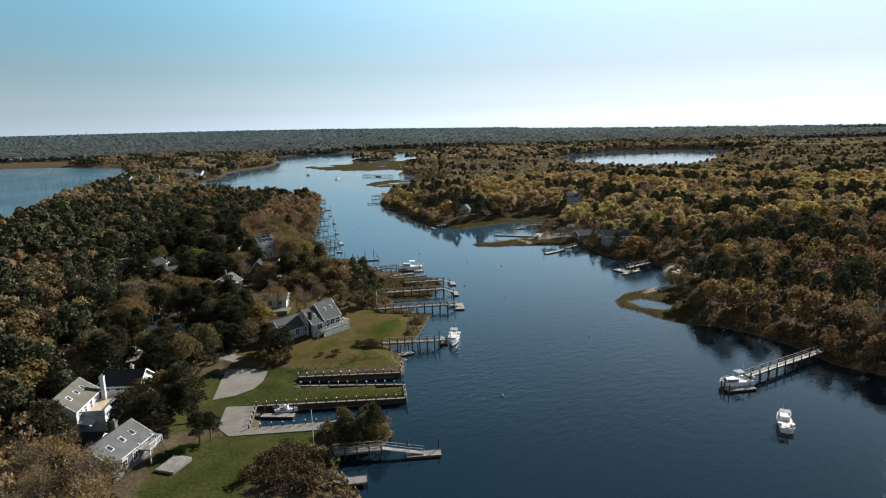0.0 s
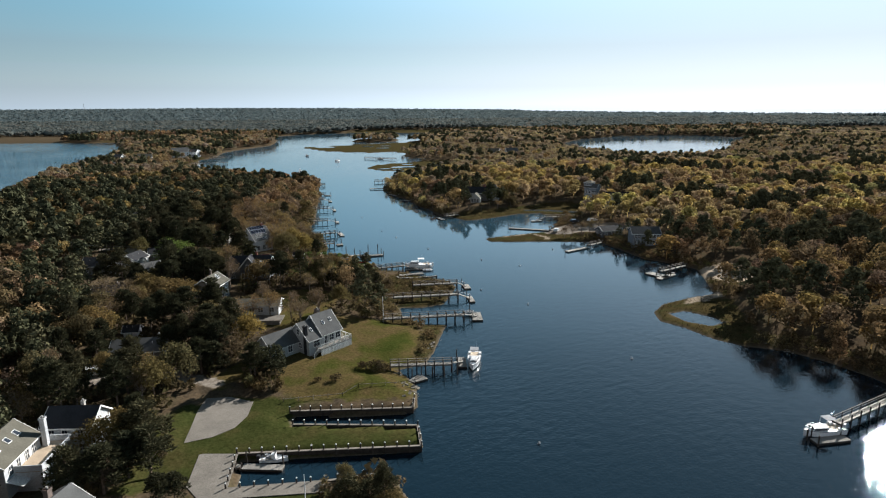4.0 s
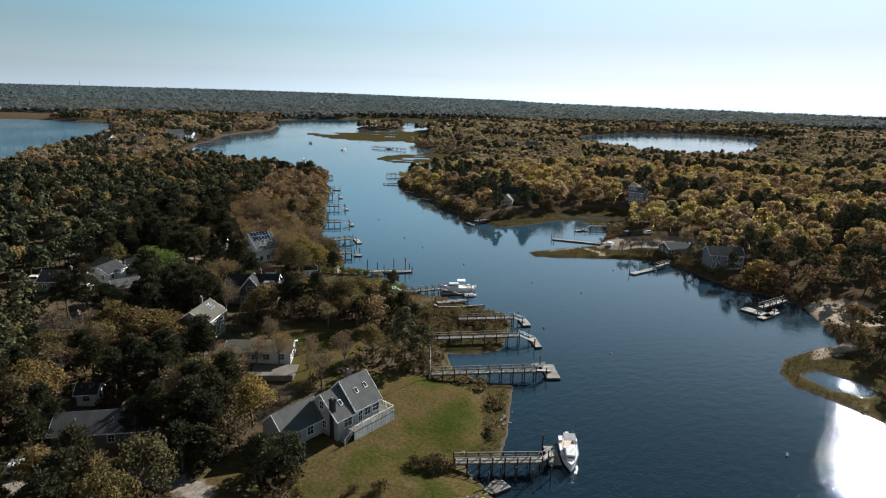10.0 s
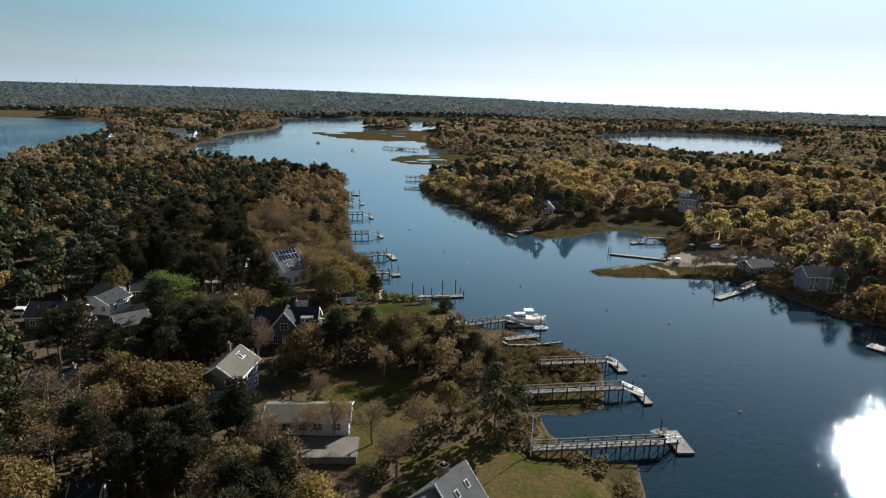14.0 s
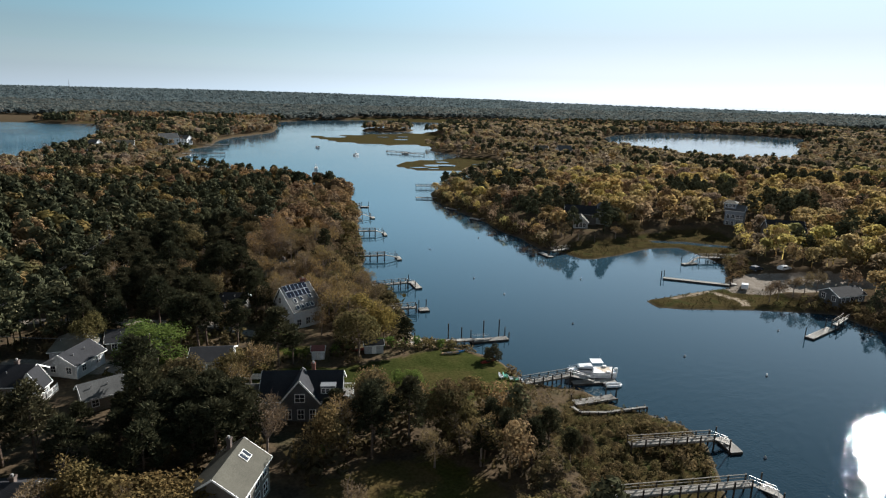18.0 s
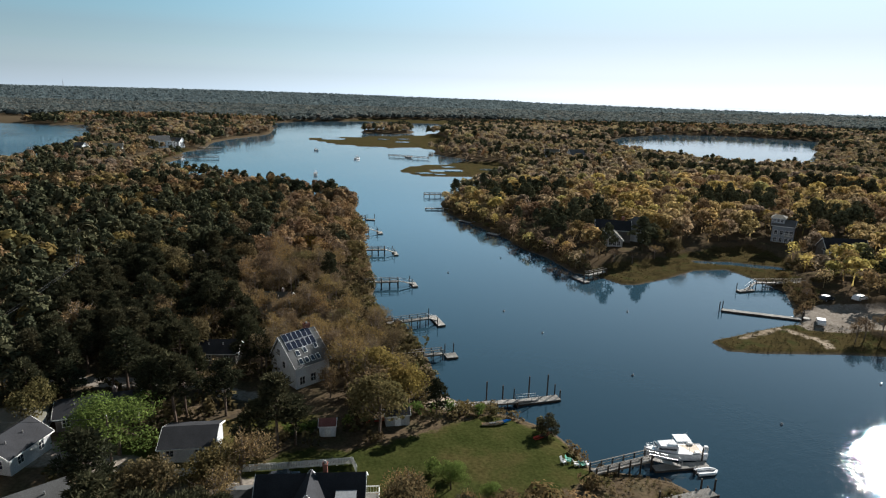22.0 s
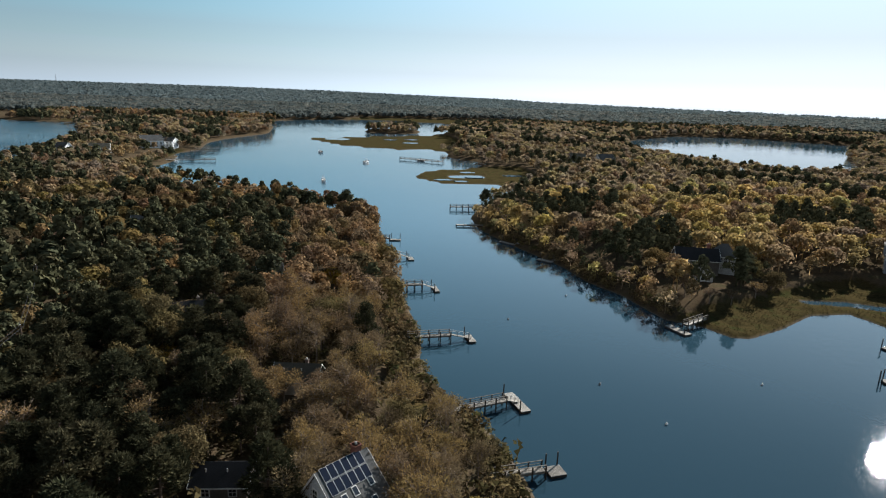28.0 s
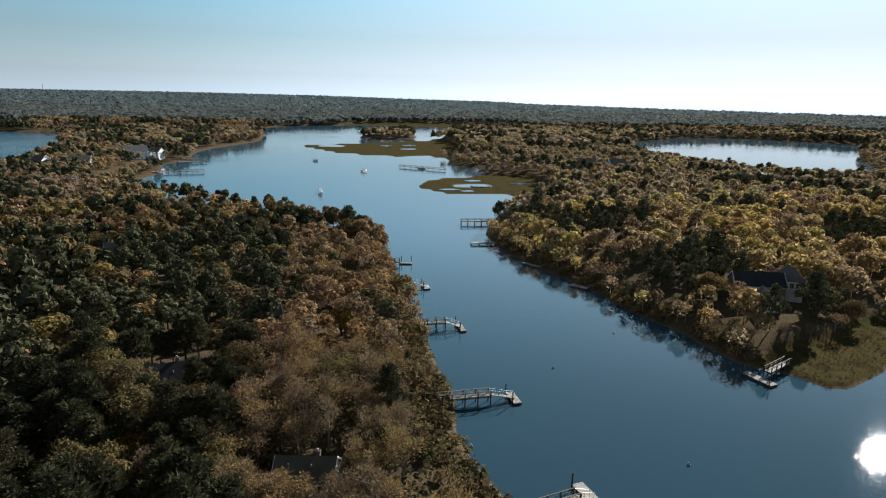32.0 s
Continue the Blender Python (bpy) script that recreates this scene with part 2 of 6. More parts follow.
    nt.links.new(breeze.outputs[0], gust.inputs[1])
    nt.links.new(gust.outputs[0], both.inputs[0])
    nt.links.new(west.outputs[0], both.inputs[1])
    nt.links.new(both.outputs[0], plus.inputs[1])
    nt.links.new(cal.outputs[0], mul.inputs[0])
    nt.links.new(plus.outputs[0], mul.inputs[1])
    nt.links.new(mul.outputs[0], b1.inputs["Strength"])
    nt.links.new(mul.outputs[0], b2.inputs["Strength"])
    nt.links.new(n1.outputs[0], b1.inputs["Height"])
    nt.links.new(n2.outputs[0], b2.inputs["Height"])
    nt.links.new(b1.outputs[0], b2.inputs["Normal"])
    nt.links.new(b2.outputs[0], b.inputs["Normal"])
    return m


GROUND = make_ground_mat()
WATER = make_water_mat()
OAK = foliage("oak_leaves", [(0.09, 0.078, 0.038), (0.14, 0.1, 0.042), (0.12, 0.1, 0.042), (0.095, 0.07, 0.042), (0.2, 0.145, 0.045)], trans=0.35)
# far-bank oaks: lighter than OAK, the lift of haze put into the colour
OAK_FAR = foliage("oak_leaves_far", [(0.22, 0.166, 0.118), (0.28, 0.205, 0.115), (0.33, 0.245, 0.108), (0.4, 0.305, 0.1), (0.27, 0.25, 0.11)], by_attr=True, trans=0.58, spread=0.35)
# greyed oak copy for the middle distance, haze put into its colour
OAK_HAZED = foliage("hazed_grey_oak_leaves", [(0.19, 0.155, 0.115), (0.23, 0.18, 0.12), (0.27, 0.21, 0.115), (0.3, 0.245, 0.11)], by_attr=True, trans=0.5, spread=0.3)
GOLD = foliage("golden_leaves", [(0.3, 0.2, 0.035), (0.36, 0.25, 0.045)], trans=0.5)
OAK_BROWN = foliage("brown_oak_leaves", [(0.075, 0.06, 0.036), (0.1, 0.075, 0.04), (0.125, 0.09, 0.042), (0.17, 0.125, 0.045), (0.1, 0.088, 0.042)], by_attr=True, trans=0.3, spread=0.35)
PINE = foliage("pine_needles", [(0.034, 0.036, 0.021), (0.045, 0.045, 0.025), (0.06, 0.055, 0.03)], trans=0.2)
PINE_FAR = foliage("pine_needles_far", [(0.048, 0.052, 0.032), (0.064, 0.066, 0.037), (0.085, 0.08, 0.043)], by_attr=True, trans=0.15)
TWIG = foliage("budding_twigs", [(0.14, 0.104, 0.065), (0.175, 0.125, 0.066), (0.22, 0.155, 0.064)], trans=0.3)
# darker oak and twig copies: shade on the bank opposite is in the colour
OAK_WARM = foliage("red_brown_oak_leaves", [(0.12, 0.088, 0.058), (0.17, 0.118, 0.06), (0.22, 0.15, 0.06), (0.29, 0.2, 0.065)], by_attr=True, trans=0.4)
TWIG_SHADED = foliage("shaded_budding_twigs", [(0.13, 0.094, 0.066), (0.17, 0.115, 0.066), (0.2, 0.135, 0.062)], by_attr=True, trans=0.3)
TWIG_FAR = foliage("budding_twigs_far", [(0.17, 0.122, 0.082), (0.21, 0.142, 0.08), (0.25, 0.16, 0.07)], by_attr=True, trans=0.3)
GREEN = foliage("spring_leaves", [(0.095, 0.135, 0.035), (0.13, 0.165, 0.042)], trans=0.4)
REED = foliage("marsh_scrub", [(0.055, 0.044, 0.024), (0.085, 0.065, 0.033), (0.062, 0.062, 0.026)], by_attr=True, trans=0.25)
SCRUB = foliage("brown_scrub", [(0.1, 0.076, 0.042), (0.15, 0.11, 0.055), (0.11, 0.105, 0.042)], by_attr=True, trans=0.3)
BARK = surface("bark", (0.12, 0.09, 0.07), 0.3, 3.0, 14.0, 0.95, bump=0.5)
# distance haze is painted into these two leaf colours: blue-grey, low contrast
HAZY_OAK = foliage("hazed_far_oak_leaves", [(0.08, 0.1, 0.1), (0.115, 0.13, 0.122), (0.16, 0.155, 0.135)], by_attr=True, trans=0.4, spread=0.25)
HAZY = foliage("hazed_far_mixed_leaves", [(0.095, 0.122, 0.128), (0.115, 0.143, 0.147), (0.14, 0.162, 0.16)], by_attr=True, trans=0.4, spread=0.2)
DECK = surface("weathered_deck", (0.33, 0.31, 0.28), 0.2, 0.7, 8.0, 0.85, stripes=("X", 3.4))
PILE = surface("dark_pile", (0.06, 0.05, 0.042), 0.3, 1.5, 10.0, 0.8)
RAIL = surface("grey_timber", (0.2, 0.18, 0.155), 0.25, 1.0, 9.0, 0.85)
WHITE = surface("white_paint", (0.78, 0.78, 0.76), 0.06, 0.8, 6.0, 0.5, bump=0.05)


# ---- mesh helpers ----
class Geo:
    """Collects simple solids, and turns them into one mesh."""

    def __init__(self):
        self.v, self.f = [], []

    def add(self, verts, faces):
        k = len(self.v)
        self.v += [tuple(p) for p in verts]
        self.f += [tuple(i + k for i in f) for f in faces]
        return self

    def box(self, x0, x1, y0, y1, z0, z1, m=None):
        vs = [Vector(p) for p in ((x0, y0, z0), (x1, y0, z0), (x1, y1, z0), (x0, y1, z0), (x0, y0, z1), (x1, y0, z1), (x1, y1, z1), (x0, y1, z1))]
        if m is not None:
            vs = [m @ p for p in vs]
        return self.add(vs, [(3, 2, 1, 0), (4, 5, 6, 7), (0, 1, 5, 4), (1, 2, 6, 5), (2, 3, 7, 6), (3, 0, 4, 7)])

    def prism(self, poly, z0, z1):
        n = len(poly)
        vs = [(x, y, z0) for x, y in poly] + [(x, y, z1) for x, y in poly]
        fs = [tuple(range(n))[::-1], tuple(range(n, 2 * n))] + [(i, (i + 1) % n, n + (i + 1) % n, n + i) for i in range(n)]
        return self.add(vs, fs)

    def beam(self, p, q, w, h):
        """A bar from p to q, w wide and h high."""
        p, q = Vector(p), Vector(q)
        d = (q - p).normalized()
        side = d.cross(Vector((0, 0, 1)))
        side = side.normalized() if side.length > 1e-4 else Vector((1, 0, 0))
        up = side.cross(d)
        vs = [e + side * sx * w / 2 + up * sz * h / 2 for e in (p, q) for sx, sz in ((-1, -1), (1, -1), (1, 1), (-1, 1))]
        return self.add(vs, [(0, 3, 2, 1), (4, 5, 6, 7), (0, 1, 5, 4), (1, 2, 6, 5), (2, 3, 7, 6), (3, 0, 4, 7)])

    def tube(self, p, q, r0, r1, n=7):
        p, q = Vector(p), Vector(q)
        d = (q - p).normalized()
        a = d.orthogonal().normalized()
        c = d.cross(a)
        vs = [e + (a * math.cos(6.2832 * i / n) + c * math.sin(6.2832 * i / n)) * r for e, r in ((p, r0), (q, r1)) for i in range(n)]
        return self.add(vs, [tuple(range(n))[::-1], tuple(range(n, 2 * n))] + [(i, (i + 1) % n, n + (i + 1) % n, n + i) for i in range(n)])

    def mesh(self, name, *mats):
        me = bpy.data.meshes.new(name)
        me.from_pydata(self.v, [], self.f)
        for m in mats:
            me.materials.append(m)
        me.update()
        return me


def put(name, geo, mat, parent=None, label="", at=None):
    """One mesh object, under a thing or a part if there is one."""
    ob = new(name, geo if isinstance(geo, bpy.types.Mesh) else geo.mesh(name, mat))
    if parent is not None:
        ob.parent = parent
    if at is not None:
        ob.matrix_basis = at
    if label:
        ob["label"] = label
    return ob


def thing(name, label, category, at=None, group="", kind=""):
    ob = new(name)
    ob.empty_display_size = 0.3
    if at is not None:
        ob.matrix_basis = at
    return tagged(ob, label, category, group, kind)


def tri_mesh(name, verts, mat, tint=None, extra=None):
    """A mesh of loose triangles from an array of corners (n, 3, 3), with an optional tint for each."""
    n = len(verts)
    me = bpy.data.meshes.new(name)
    me.vertices.add(3 * n)
    me.vertices.foreach_set("co", np.ascontiguousarray(verts, dtype=np.float32).ravel())
    me.loops.add(3 * n)
    me.loops.foreach_set("vertex_index", np.arange(3 * n, dtype=np.int32))
    me.polygons.add(n)
    me.polygons.foreach_set("loop_start", np.arange(0, 3 * n, 3, dtype=np.int32))
    me.materials.append(mat)
    if tint is not None:
        a = me.attributes.new("tint", "FLOAT", "FACE")
        a.data.foreach_set("value", np.asarray(tint, dtype=np.float32))
    me.update()
    me.validate()
    return me


# ---- plan: water and land ----
LEFT_SHORE = [(-20, -300), (-14, 0), (-12, 60), (-9.5, 86.7), (-14.3, 95.5), (-13.8, 100.7), (-6.1, 101.5), (-4.5, 106), (-6.5, 110.6), (-16.4, 109.9), (-30, 109.5),
              (-30.8, 118.3), (-1.9, 117.9), (-2.2, 124), (-23.4, 126.8), (-24.6, 131.9), (-2.6, 131), (-2.2, 134.5), (-1, 140.8), (-2.8, 146.3), (-5, 149.9),
              (1.2, 152), (3.6, 158.2), (5.7, 166.4), (8.4, 176.3), (2.6, 177.2), (-2.7, 184.5), (-3.2, 191.6), (2.3, 190.3), (9.2, 192.6), (12.6, 202.2),
              (14.8, 209.1), (13.9, 215.2), (9.6, 219), (5.2, 222), (1.1, 228.2), (-4.7, 230.4), (-9.3, 232.4), (-10, 237), (-12.7, 243.6), (-18, 248)]
LEFT_FAR = [(-24.5, 251.8), (-29.1, 257), (-29.7, 270), (-30.5, 276), (-33.5, 287.3), (-38, 296.3), (-40.3, 303.8), (-41.6, 312), (-40.3, 323.7), (-42, 346),
            (-44, 371), (-45, 393), (-46, 421), (-51, 446), (-62, 472), (-110, 515), (-170, 565), (-190, 612), (-187, 650), (-200, 709),
            (-190, 730), (-201, 802), (-195, 850), (-166, 944), (-180, 1086), (-220, 1190), (-160, 1290), (-50, 1340), (60, 1290), (114, 1231)]
RIGHT_FAR = [(75, 1130), (45, 1000), (10, 965), (-26, 955), (-65, 922), (-120, 886), (-74, 800), (-24, 771), (8, 775), (22, 750),
             (14, 715), (42, 669), (24, 640), (-11, 622), (-23, 586), (-5.5, 558), (26, 556), (34, 540), (14, 510), (0, 480),
             (-7, 458), (-7, 435), (-2, 415), (4, 398), (10, 381), (12.5, 365), (18, 352), (20, 341), (21.6, 333), (28.5, 328)]
RIGHT_SHORE = [(32, 321), (36, 320.3), (48, 326), (61.6, 334.5), (73.4, 335.4), (76, 325), (77.5, 312), (71, 299), (66.7, 293), (65, 287),
               (60, 286.4), (50.8, 283.5), (41.6, 280), (35.2, 278), (36.4, 272.3), (44, 270.4), (56.5, 269.5), (64, 268.5), (80, 265), (83.4, 252),
               (86.6, 236), (94.3, 227.7), (98.3, 219.4), (95.3, 209.4), (89.6, 192.8), (81, 190.3), (70.6, 185.5), (65, 179), (63.9, 172.5), (67.8, 166.9),
               (71, 159), (75.4, 154), (83, 150.5), (88, 144), (92, 135), (94, 122), (100, 115), (112, 80), (118, 0), (120, -300)]
RIVER = LEFT_SHORE + LEFT_FAR + RIGHT_FAR + RIGHT_SHORE
LAGOON = [(-258, 480), (-270, 520), (-284, 575), (-292, 690), (-318, 800), (-355, 900), (-430, 1060), (-640, 1090), (-1600, 1110), (-1600, 330), (-700, 330), (-400, 380), (-256, 440)]
BIG_POND = [(216, 800), (250, 900), (300, 985), (414, 1085), (520, 1075), (603, 975), (600, 930), (500, 850), (430, 770), (370, 680), (325, 625), (262, 622), (225, 690)]
MARSH_POOL = [(68.7, 177.8), (74, 179.4), (78.4, 174), (79.8, 169.6), (75, 167.3), (70, 171.5)]
SALT_POND = [(67, 346.6), (80, 344.6), (87, 340.6), (94, 337.6), (93.5, 334), (85, 336.6), (78.5, 340.6), (67, 343.6)]
ISLE = [(-56, 1000), (-20, 985), (10, 995), (20, 1040), (15, 1090), (-50, 1070)]
POOLS_FAR = [(0, 592), (22, 588), (26, 596), (4, 600)]


def sea_limit(px, py):
    """How far the land reaches before the open sea begins, by bearing."""
    az = np.degrees(np.arctan2(px, np.maximum(py, 1.0)))
    return np.interp(az, [7.0, 9.0, 14.0, 22.0, 35.0, 60.0], [9000.0, 5600.0, 4000.0, 3200.0, 2800.0, 2600.0])


def inside(px, py, poly):
    a = np.array(poly, float)
    b = np.roll(a, -1, axis=0)
    res = np.zeros(px.shape, bool)
    for (x0, y0), (x1, y1) in zip(a, b):
        if y0 != y1:
            res ^= ((y0 > py) != (y1 > py)) & (px < (x1 - x0) * (py - y0) / (y1 - y0) + x0)
    return res


def signed(px, py, poly):
    """Distance to a polygon's edge, positive inside."""
    a = np.array(poly, float)
    b = np.roll(a, -1, axis=0)
    best = np.full(px.shape, 1e18)
    for (x0, y0), (x1, y1) in zip(a, b):
        dx, dy = x1 - x0, y1 - y0
        t = np.clip(((px - x0) * dx + (py - y0) * dy) / max(dx * dx + dy * dy, 1e-9), 0, 1)
        best = np.minimum(best, (px - x0 - t * dx) ** 2 + (py - y0 - t * dy) ** 2)
    return np.where(inside(px, py, poly), 1, -1) * np.sqrt(best)


def land_distance(px, py):
    """Distance to the nearest shore, positive on land."""
    wet = np.full(px.shape, -1e9)
    for poly in (RIVER, LAGOON, BIG_POND, MARSH_POOL, SALT_POND, POOLS_FAR):
        wet = np.maximum(wet, signed(px, py, poly))
    wet = np.minimum(wet, -signed(px, py, ISLE))
    return -wet


MARSHES = [
    [(-4, 176), (-4, 194), (-8, 197), (-10, 212), (-2, 226), (12, 222), (18, 208), (12, 192)],
    [(3, 150), (6, 166), (11, 178), (-6, 181), (-8, 176), (2, 174), (0, 160), (-3, 151)],
    [(56, 166), (60, 186), (82, 195), (90, 184), (82, 158), (72, 152)],
    [(30, 282), (34, 268), (64, 264), (78, 270), (72, 283), (62, 289)],
    [(24, 318), (22, 332), (36, 340), (56, 346), (64, 352), (80, 358), (97, 361), (100, 345), (84, 312), (72, 330), (48, 320)],
    [(-30, 580), (-8, 552), (40, 548), (60, 575), (60, 640), (20, 650), (-14, 628)],
    [(-130, 888), (-74, 792), (0, 760), (36, 775), (50, 900), (46, 980), (-30, 970)],
    [(-460, 1070), (-250, 1080), (-170, 1090), (-170, 1200), (-460, 1160)],
    [(-100, 1300), (140, 1200), (260, 1260), (200, 1420), (-60, 1400)],
    [(-200, 600), (-196, 720), (-214, 730), (-216, 600)],
]
LAWNS = [
    [(-33, 150), (-25, 136), (-2, 134), (-1, 149), (0, 156), (2.2, 167), (1, 173), (-8, 178), (-17, 181), (-29, 176), (-24, 168), (-30, 160)],
    [(-46, 126), (-44, 134), (-38, 138), (-24, 137), (-24, 127), (-2, 124.6), (-1, 117.5), (-31, 118.4), (-36, 112), (-46, 108)],
    [(-40, 76), (-44, 102), (-36, 107.5), (-17, 107.5), (-17, 102), (-22, 98), (-27, 88), (-28, 76)],
    [(-60, 229), (-54, 237), (-44, 236), (-34, 240), (-22, 247), (-12, 241), (-10, 228), (-26, 220), (-38, 221), (-46, 229)],
    [(-46, 199), (-38, 204), (-28, 206), (-20, 198), (-22, 186), (-32, 172), (-40, 176), (-34, 188)],
    [(-88, 236), (-74, 240), (-66, 246), (-50, 247), (-52, 242), (-62, 241), (-72, 231)],
    [(-84, 240), (-62, 243), (-56, 241), (-58, 230), (-72, 228), (-80, 232)],
    [(-50, 286), (-43, 287), (-41.5, 293), (-48, 295)],
    [(-40, 140), (-34, 146), (-30, 150), (-30, 158), (-36, 156), (-42, 146)],
]
SANDS = [
    [(92, 208), (96, 218), (108, 221), (118, 214), (110, 200), (98, 200)],
    [(76, 184), (82, 192), (92, 194), (90, 188)],
    [(63, 282), (62, 290), (68, 293), (76, 297), (106, 293), (108, 278), (80, 278)],
    [(-33, 250), (-28, 259), (-22, 253), (-26, 248)],
    [(43, 277.6), (50, 280.2), (56, 283.2), (57.6, 280), (60.4, 275.2), (59.2, 271.6), (60.6, 271.2), (62.6, 275.4), (59.2, 280.6), (57, 285), (49.6, 281.6), (43, 279)],
]
GRAVELS = [
    [(-104, 233), (-86, 233), (-74, 230), (-72, 234), (-86, 239), (-104, 239)],
    [(-84, 140), (-50, 146), (-40, 141), (-38, 143.5), (-50, 150), (-84, 145)],
    [(-120, 257), (-70, 256), (-58, 250), (-57, 252.5), (-70, 259.5), (-120, 260.5)],
    [(-62, 226), (-48, 228), (-48, 231), (-62, 229)],
    [(63, 282), (62, 290), (68, 293), (76, 297), (106, 293), (108, 278), (80, 278)],
]


FLATS = [[(-44, 105), (-30.2, 105), (-30.2, 119), (-44, 119)], [(-31, 106), (-6, 107), (-6, 111.2), (-31, 109.8)], [(-31, 118.2), (-1.5, 117.6), (-1.5, 124.6), (-24, 127.3), (-31, 127)],
         [(-25, 131.6), (-2, 130.7), (-1.5, 138), (-24, 139)], [(-42, 120.5), (-42, 139), (-30, 139.5), (-30, 120.5)]]
OPEN_GROUND = [(-46, 141), (-24, 139), (0, 138), (0, 118), (-14, 116), (-14, 101), (-8, 88), (-8, 60), (-41, 60), (-43, 86), (-46, 104)]


def soft_mask(px, py, polys, width):
    out = np.zeros(px.shape)
    for poly in polys:
        out = np.maximum(out, np.clip(0.5 + signed(px, py, poly) / width, 0, 1))
    return out


def terrain(px, py):
    d = land_distance(px, py)
    dl = np.maximum(d, 0)
    wave = np.sin(px * 0.021 + 1.3) * np.cos(py * 0.017) + 0.6 * np.sin(px * 0.05 + py * 0.043)
    h = 1.1 * (1 - np.exp(-dl / 2.6)) + 1.6 * (1 - np.exp(-dl / 22)) + (3.2 + 1.2 * wave) * (1 - 0.65 * np.clip((py - 420) / 140, 0, 1)) * (1 - np.exp(-np.maximum(dl - 35, 0) / 60))
    h = h + np.where(px > 20, 1, 0) * 2.2 * (1 - 0.8 * np.clip((py - 420) / 140, 0, 1)) * (1 - np.exp(-np.maximum(dl - 6, 0) / 20))
    marsh = soft_mask(px, py, MARSHES, 4.0)
    h = h * (1 - marsh) + np.minimum(h, 0.4 + 0.06 * wave) * marsh
    flat = soft_mask(px, py, FLATS, 1.0)
    h = h * (1 - flat) + 1.16 * flat
    sand = soft_mask(px, py, SANDS, 4.0)
    h = h * (1 - sand) + np.minimum(h, 0.9) * sand
    far = np.clip((np.hypot(px, py) - 1500) / 3300, 0, 1)
    az = np.degrees(np.arctan2(px, np.maximum(py, 1)))
    hill = np.interp(az, [-14, -4, 4, 12], [1.0, 0.8, 0.4, 0.1])
    h = h + 31 * far * far * (3 - 2 * far) * hill
    sea = np.clip((np.hypot(px, py) - sea_limit(px, py)) / 150, 0, 1)
    h = h * (1 - sea) - 3 * sea
    return np.where(d > 0, h, np.maximum(d * 0.28, -2.5)), d


def graded(lo, hi, a, b, step, grow):
    mid = list(np.arange(a, b + step * 0.5, step))
    left, right, s = [], [], step
    x = a
    while x > lo:
        s *= grow
        x -= s
        left.append(max(x, lo))
    x, s = b, step
    while x < hi:
        s *= grow
        x += s
        right.append(min(x, hi))
    return np.array(left[::-1] + mid + right)


def make_ground():
    xs, ys = graded(-5200, 5200, -106, 104, 1.4, 1.045), graded(-400, 5200, 84, 360, 1.4, 1.04)
    gx, gy = np.meshgrid(xs, ys)
    z, d = terrain(gx.ravel(), gy.ravel())
    nx, ny = len(xs), len(ys)
    verts = np.stack([gx.ravel(), gy.ravel(), z], 1)
    i = np.arange(nx * (ny - 1)).reshape(ny - 1, nx)[:, :-1].ravel()
    quads = np.stack([i, i + 1, i + 1 + nx, i + nx], 1)
    me = bpy.data.meshes.new("ground")
    me.vertices.add(len(verts))
    me.vertices.foreach_set("co", verts.astype(np.float32).ravel())
    me.loops.add(quads.size)
    me.loops.foreach_set("vertex_index", quads.astype(np.int32).ravel())
    me.polygons.add(len(quads))
    me.polygons.foreach_set("loop_start", np.arange(0, quads.size, 4, dtype=np.int32))
    me.polygons.foreach_set("use_smooth", np.ones(len(quads), bool))
    x, y = gx.ravel(), gy.ravel()
    for name, polys, w in (("grass", LAWNS, 5.0), ("turf", LAWNS[1:4], 4.0), ("marsh", MARSHES, 4.0), ("sand", SANDS, 3.0), ("gravel", GRAVELS, 2.0)):
        me.attributes.new(name, "FLOAT", "POINT").data.foreach_set("value", soft_mask(x, y, polys, w).astype(np.float32))
    me.materials.append(GROUND)
    me.update()
    me.validate()
    return tagged(put("ground", me, None), "wooded river banks with lawns, marsh and sand", "ground", kind="structure")


def height(x, y):
    return float(terrain(np.array([float(x)]), np.array([float(y)]))[0][0])


make_ground()
sheet = Geo().add([(-5600, -600, 0), (5600, -600, 0), (5600, 5600, 0), (-5600, 5600, 0)], [(0, 1, 2, 3)])
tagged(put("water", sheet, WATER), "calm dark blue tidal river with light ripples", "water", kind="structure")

# shallow pans of water left by the tide on the marshes: x, y, half length, half width
for x, y, a, b in ((-84, 877, 14, 12), (-27, 885, 7, 8), (-3, 893, 8, 9), (-7, 846, 8, 7), (16, 611, 5.5, 3.4), (16.5, 588, 6, 3.2), (44, 598, 7, 3.4), (-5, 574, 5.5, 3), (5, 568, 4, 2.6)):
    rim = [(x + a * math.cos(k * 0.524) * (1 + 0.25 * math.sin(3.1 * k + x)), y + b * math.sin(k * 0.524) * (1 + 0.25 * math.sin(2.3 * k + y))) for k in range(12)]
    tagged(put("salt_pan", Geo().prism(rim, 0.1, 0.62), WATER), "shallow pool of still water on the salt marsh", "pool", group="pools on the marsh", kind="structure")

# ---- trees ----
rng = np.random.default_rng(7)


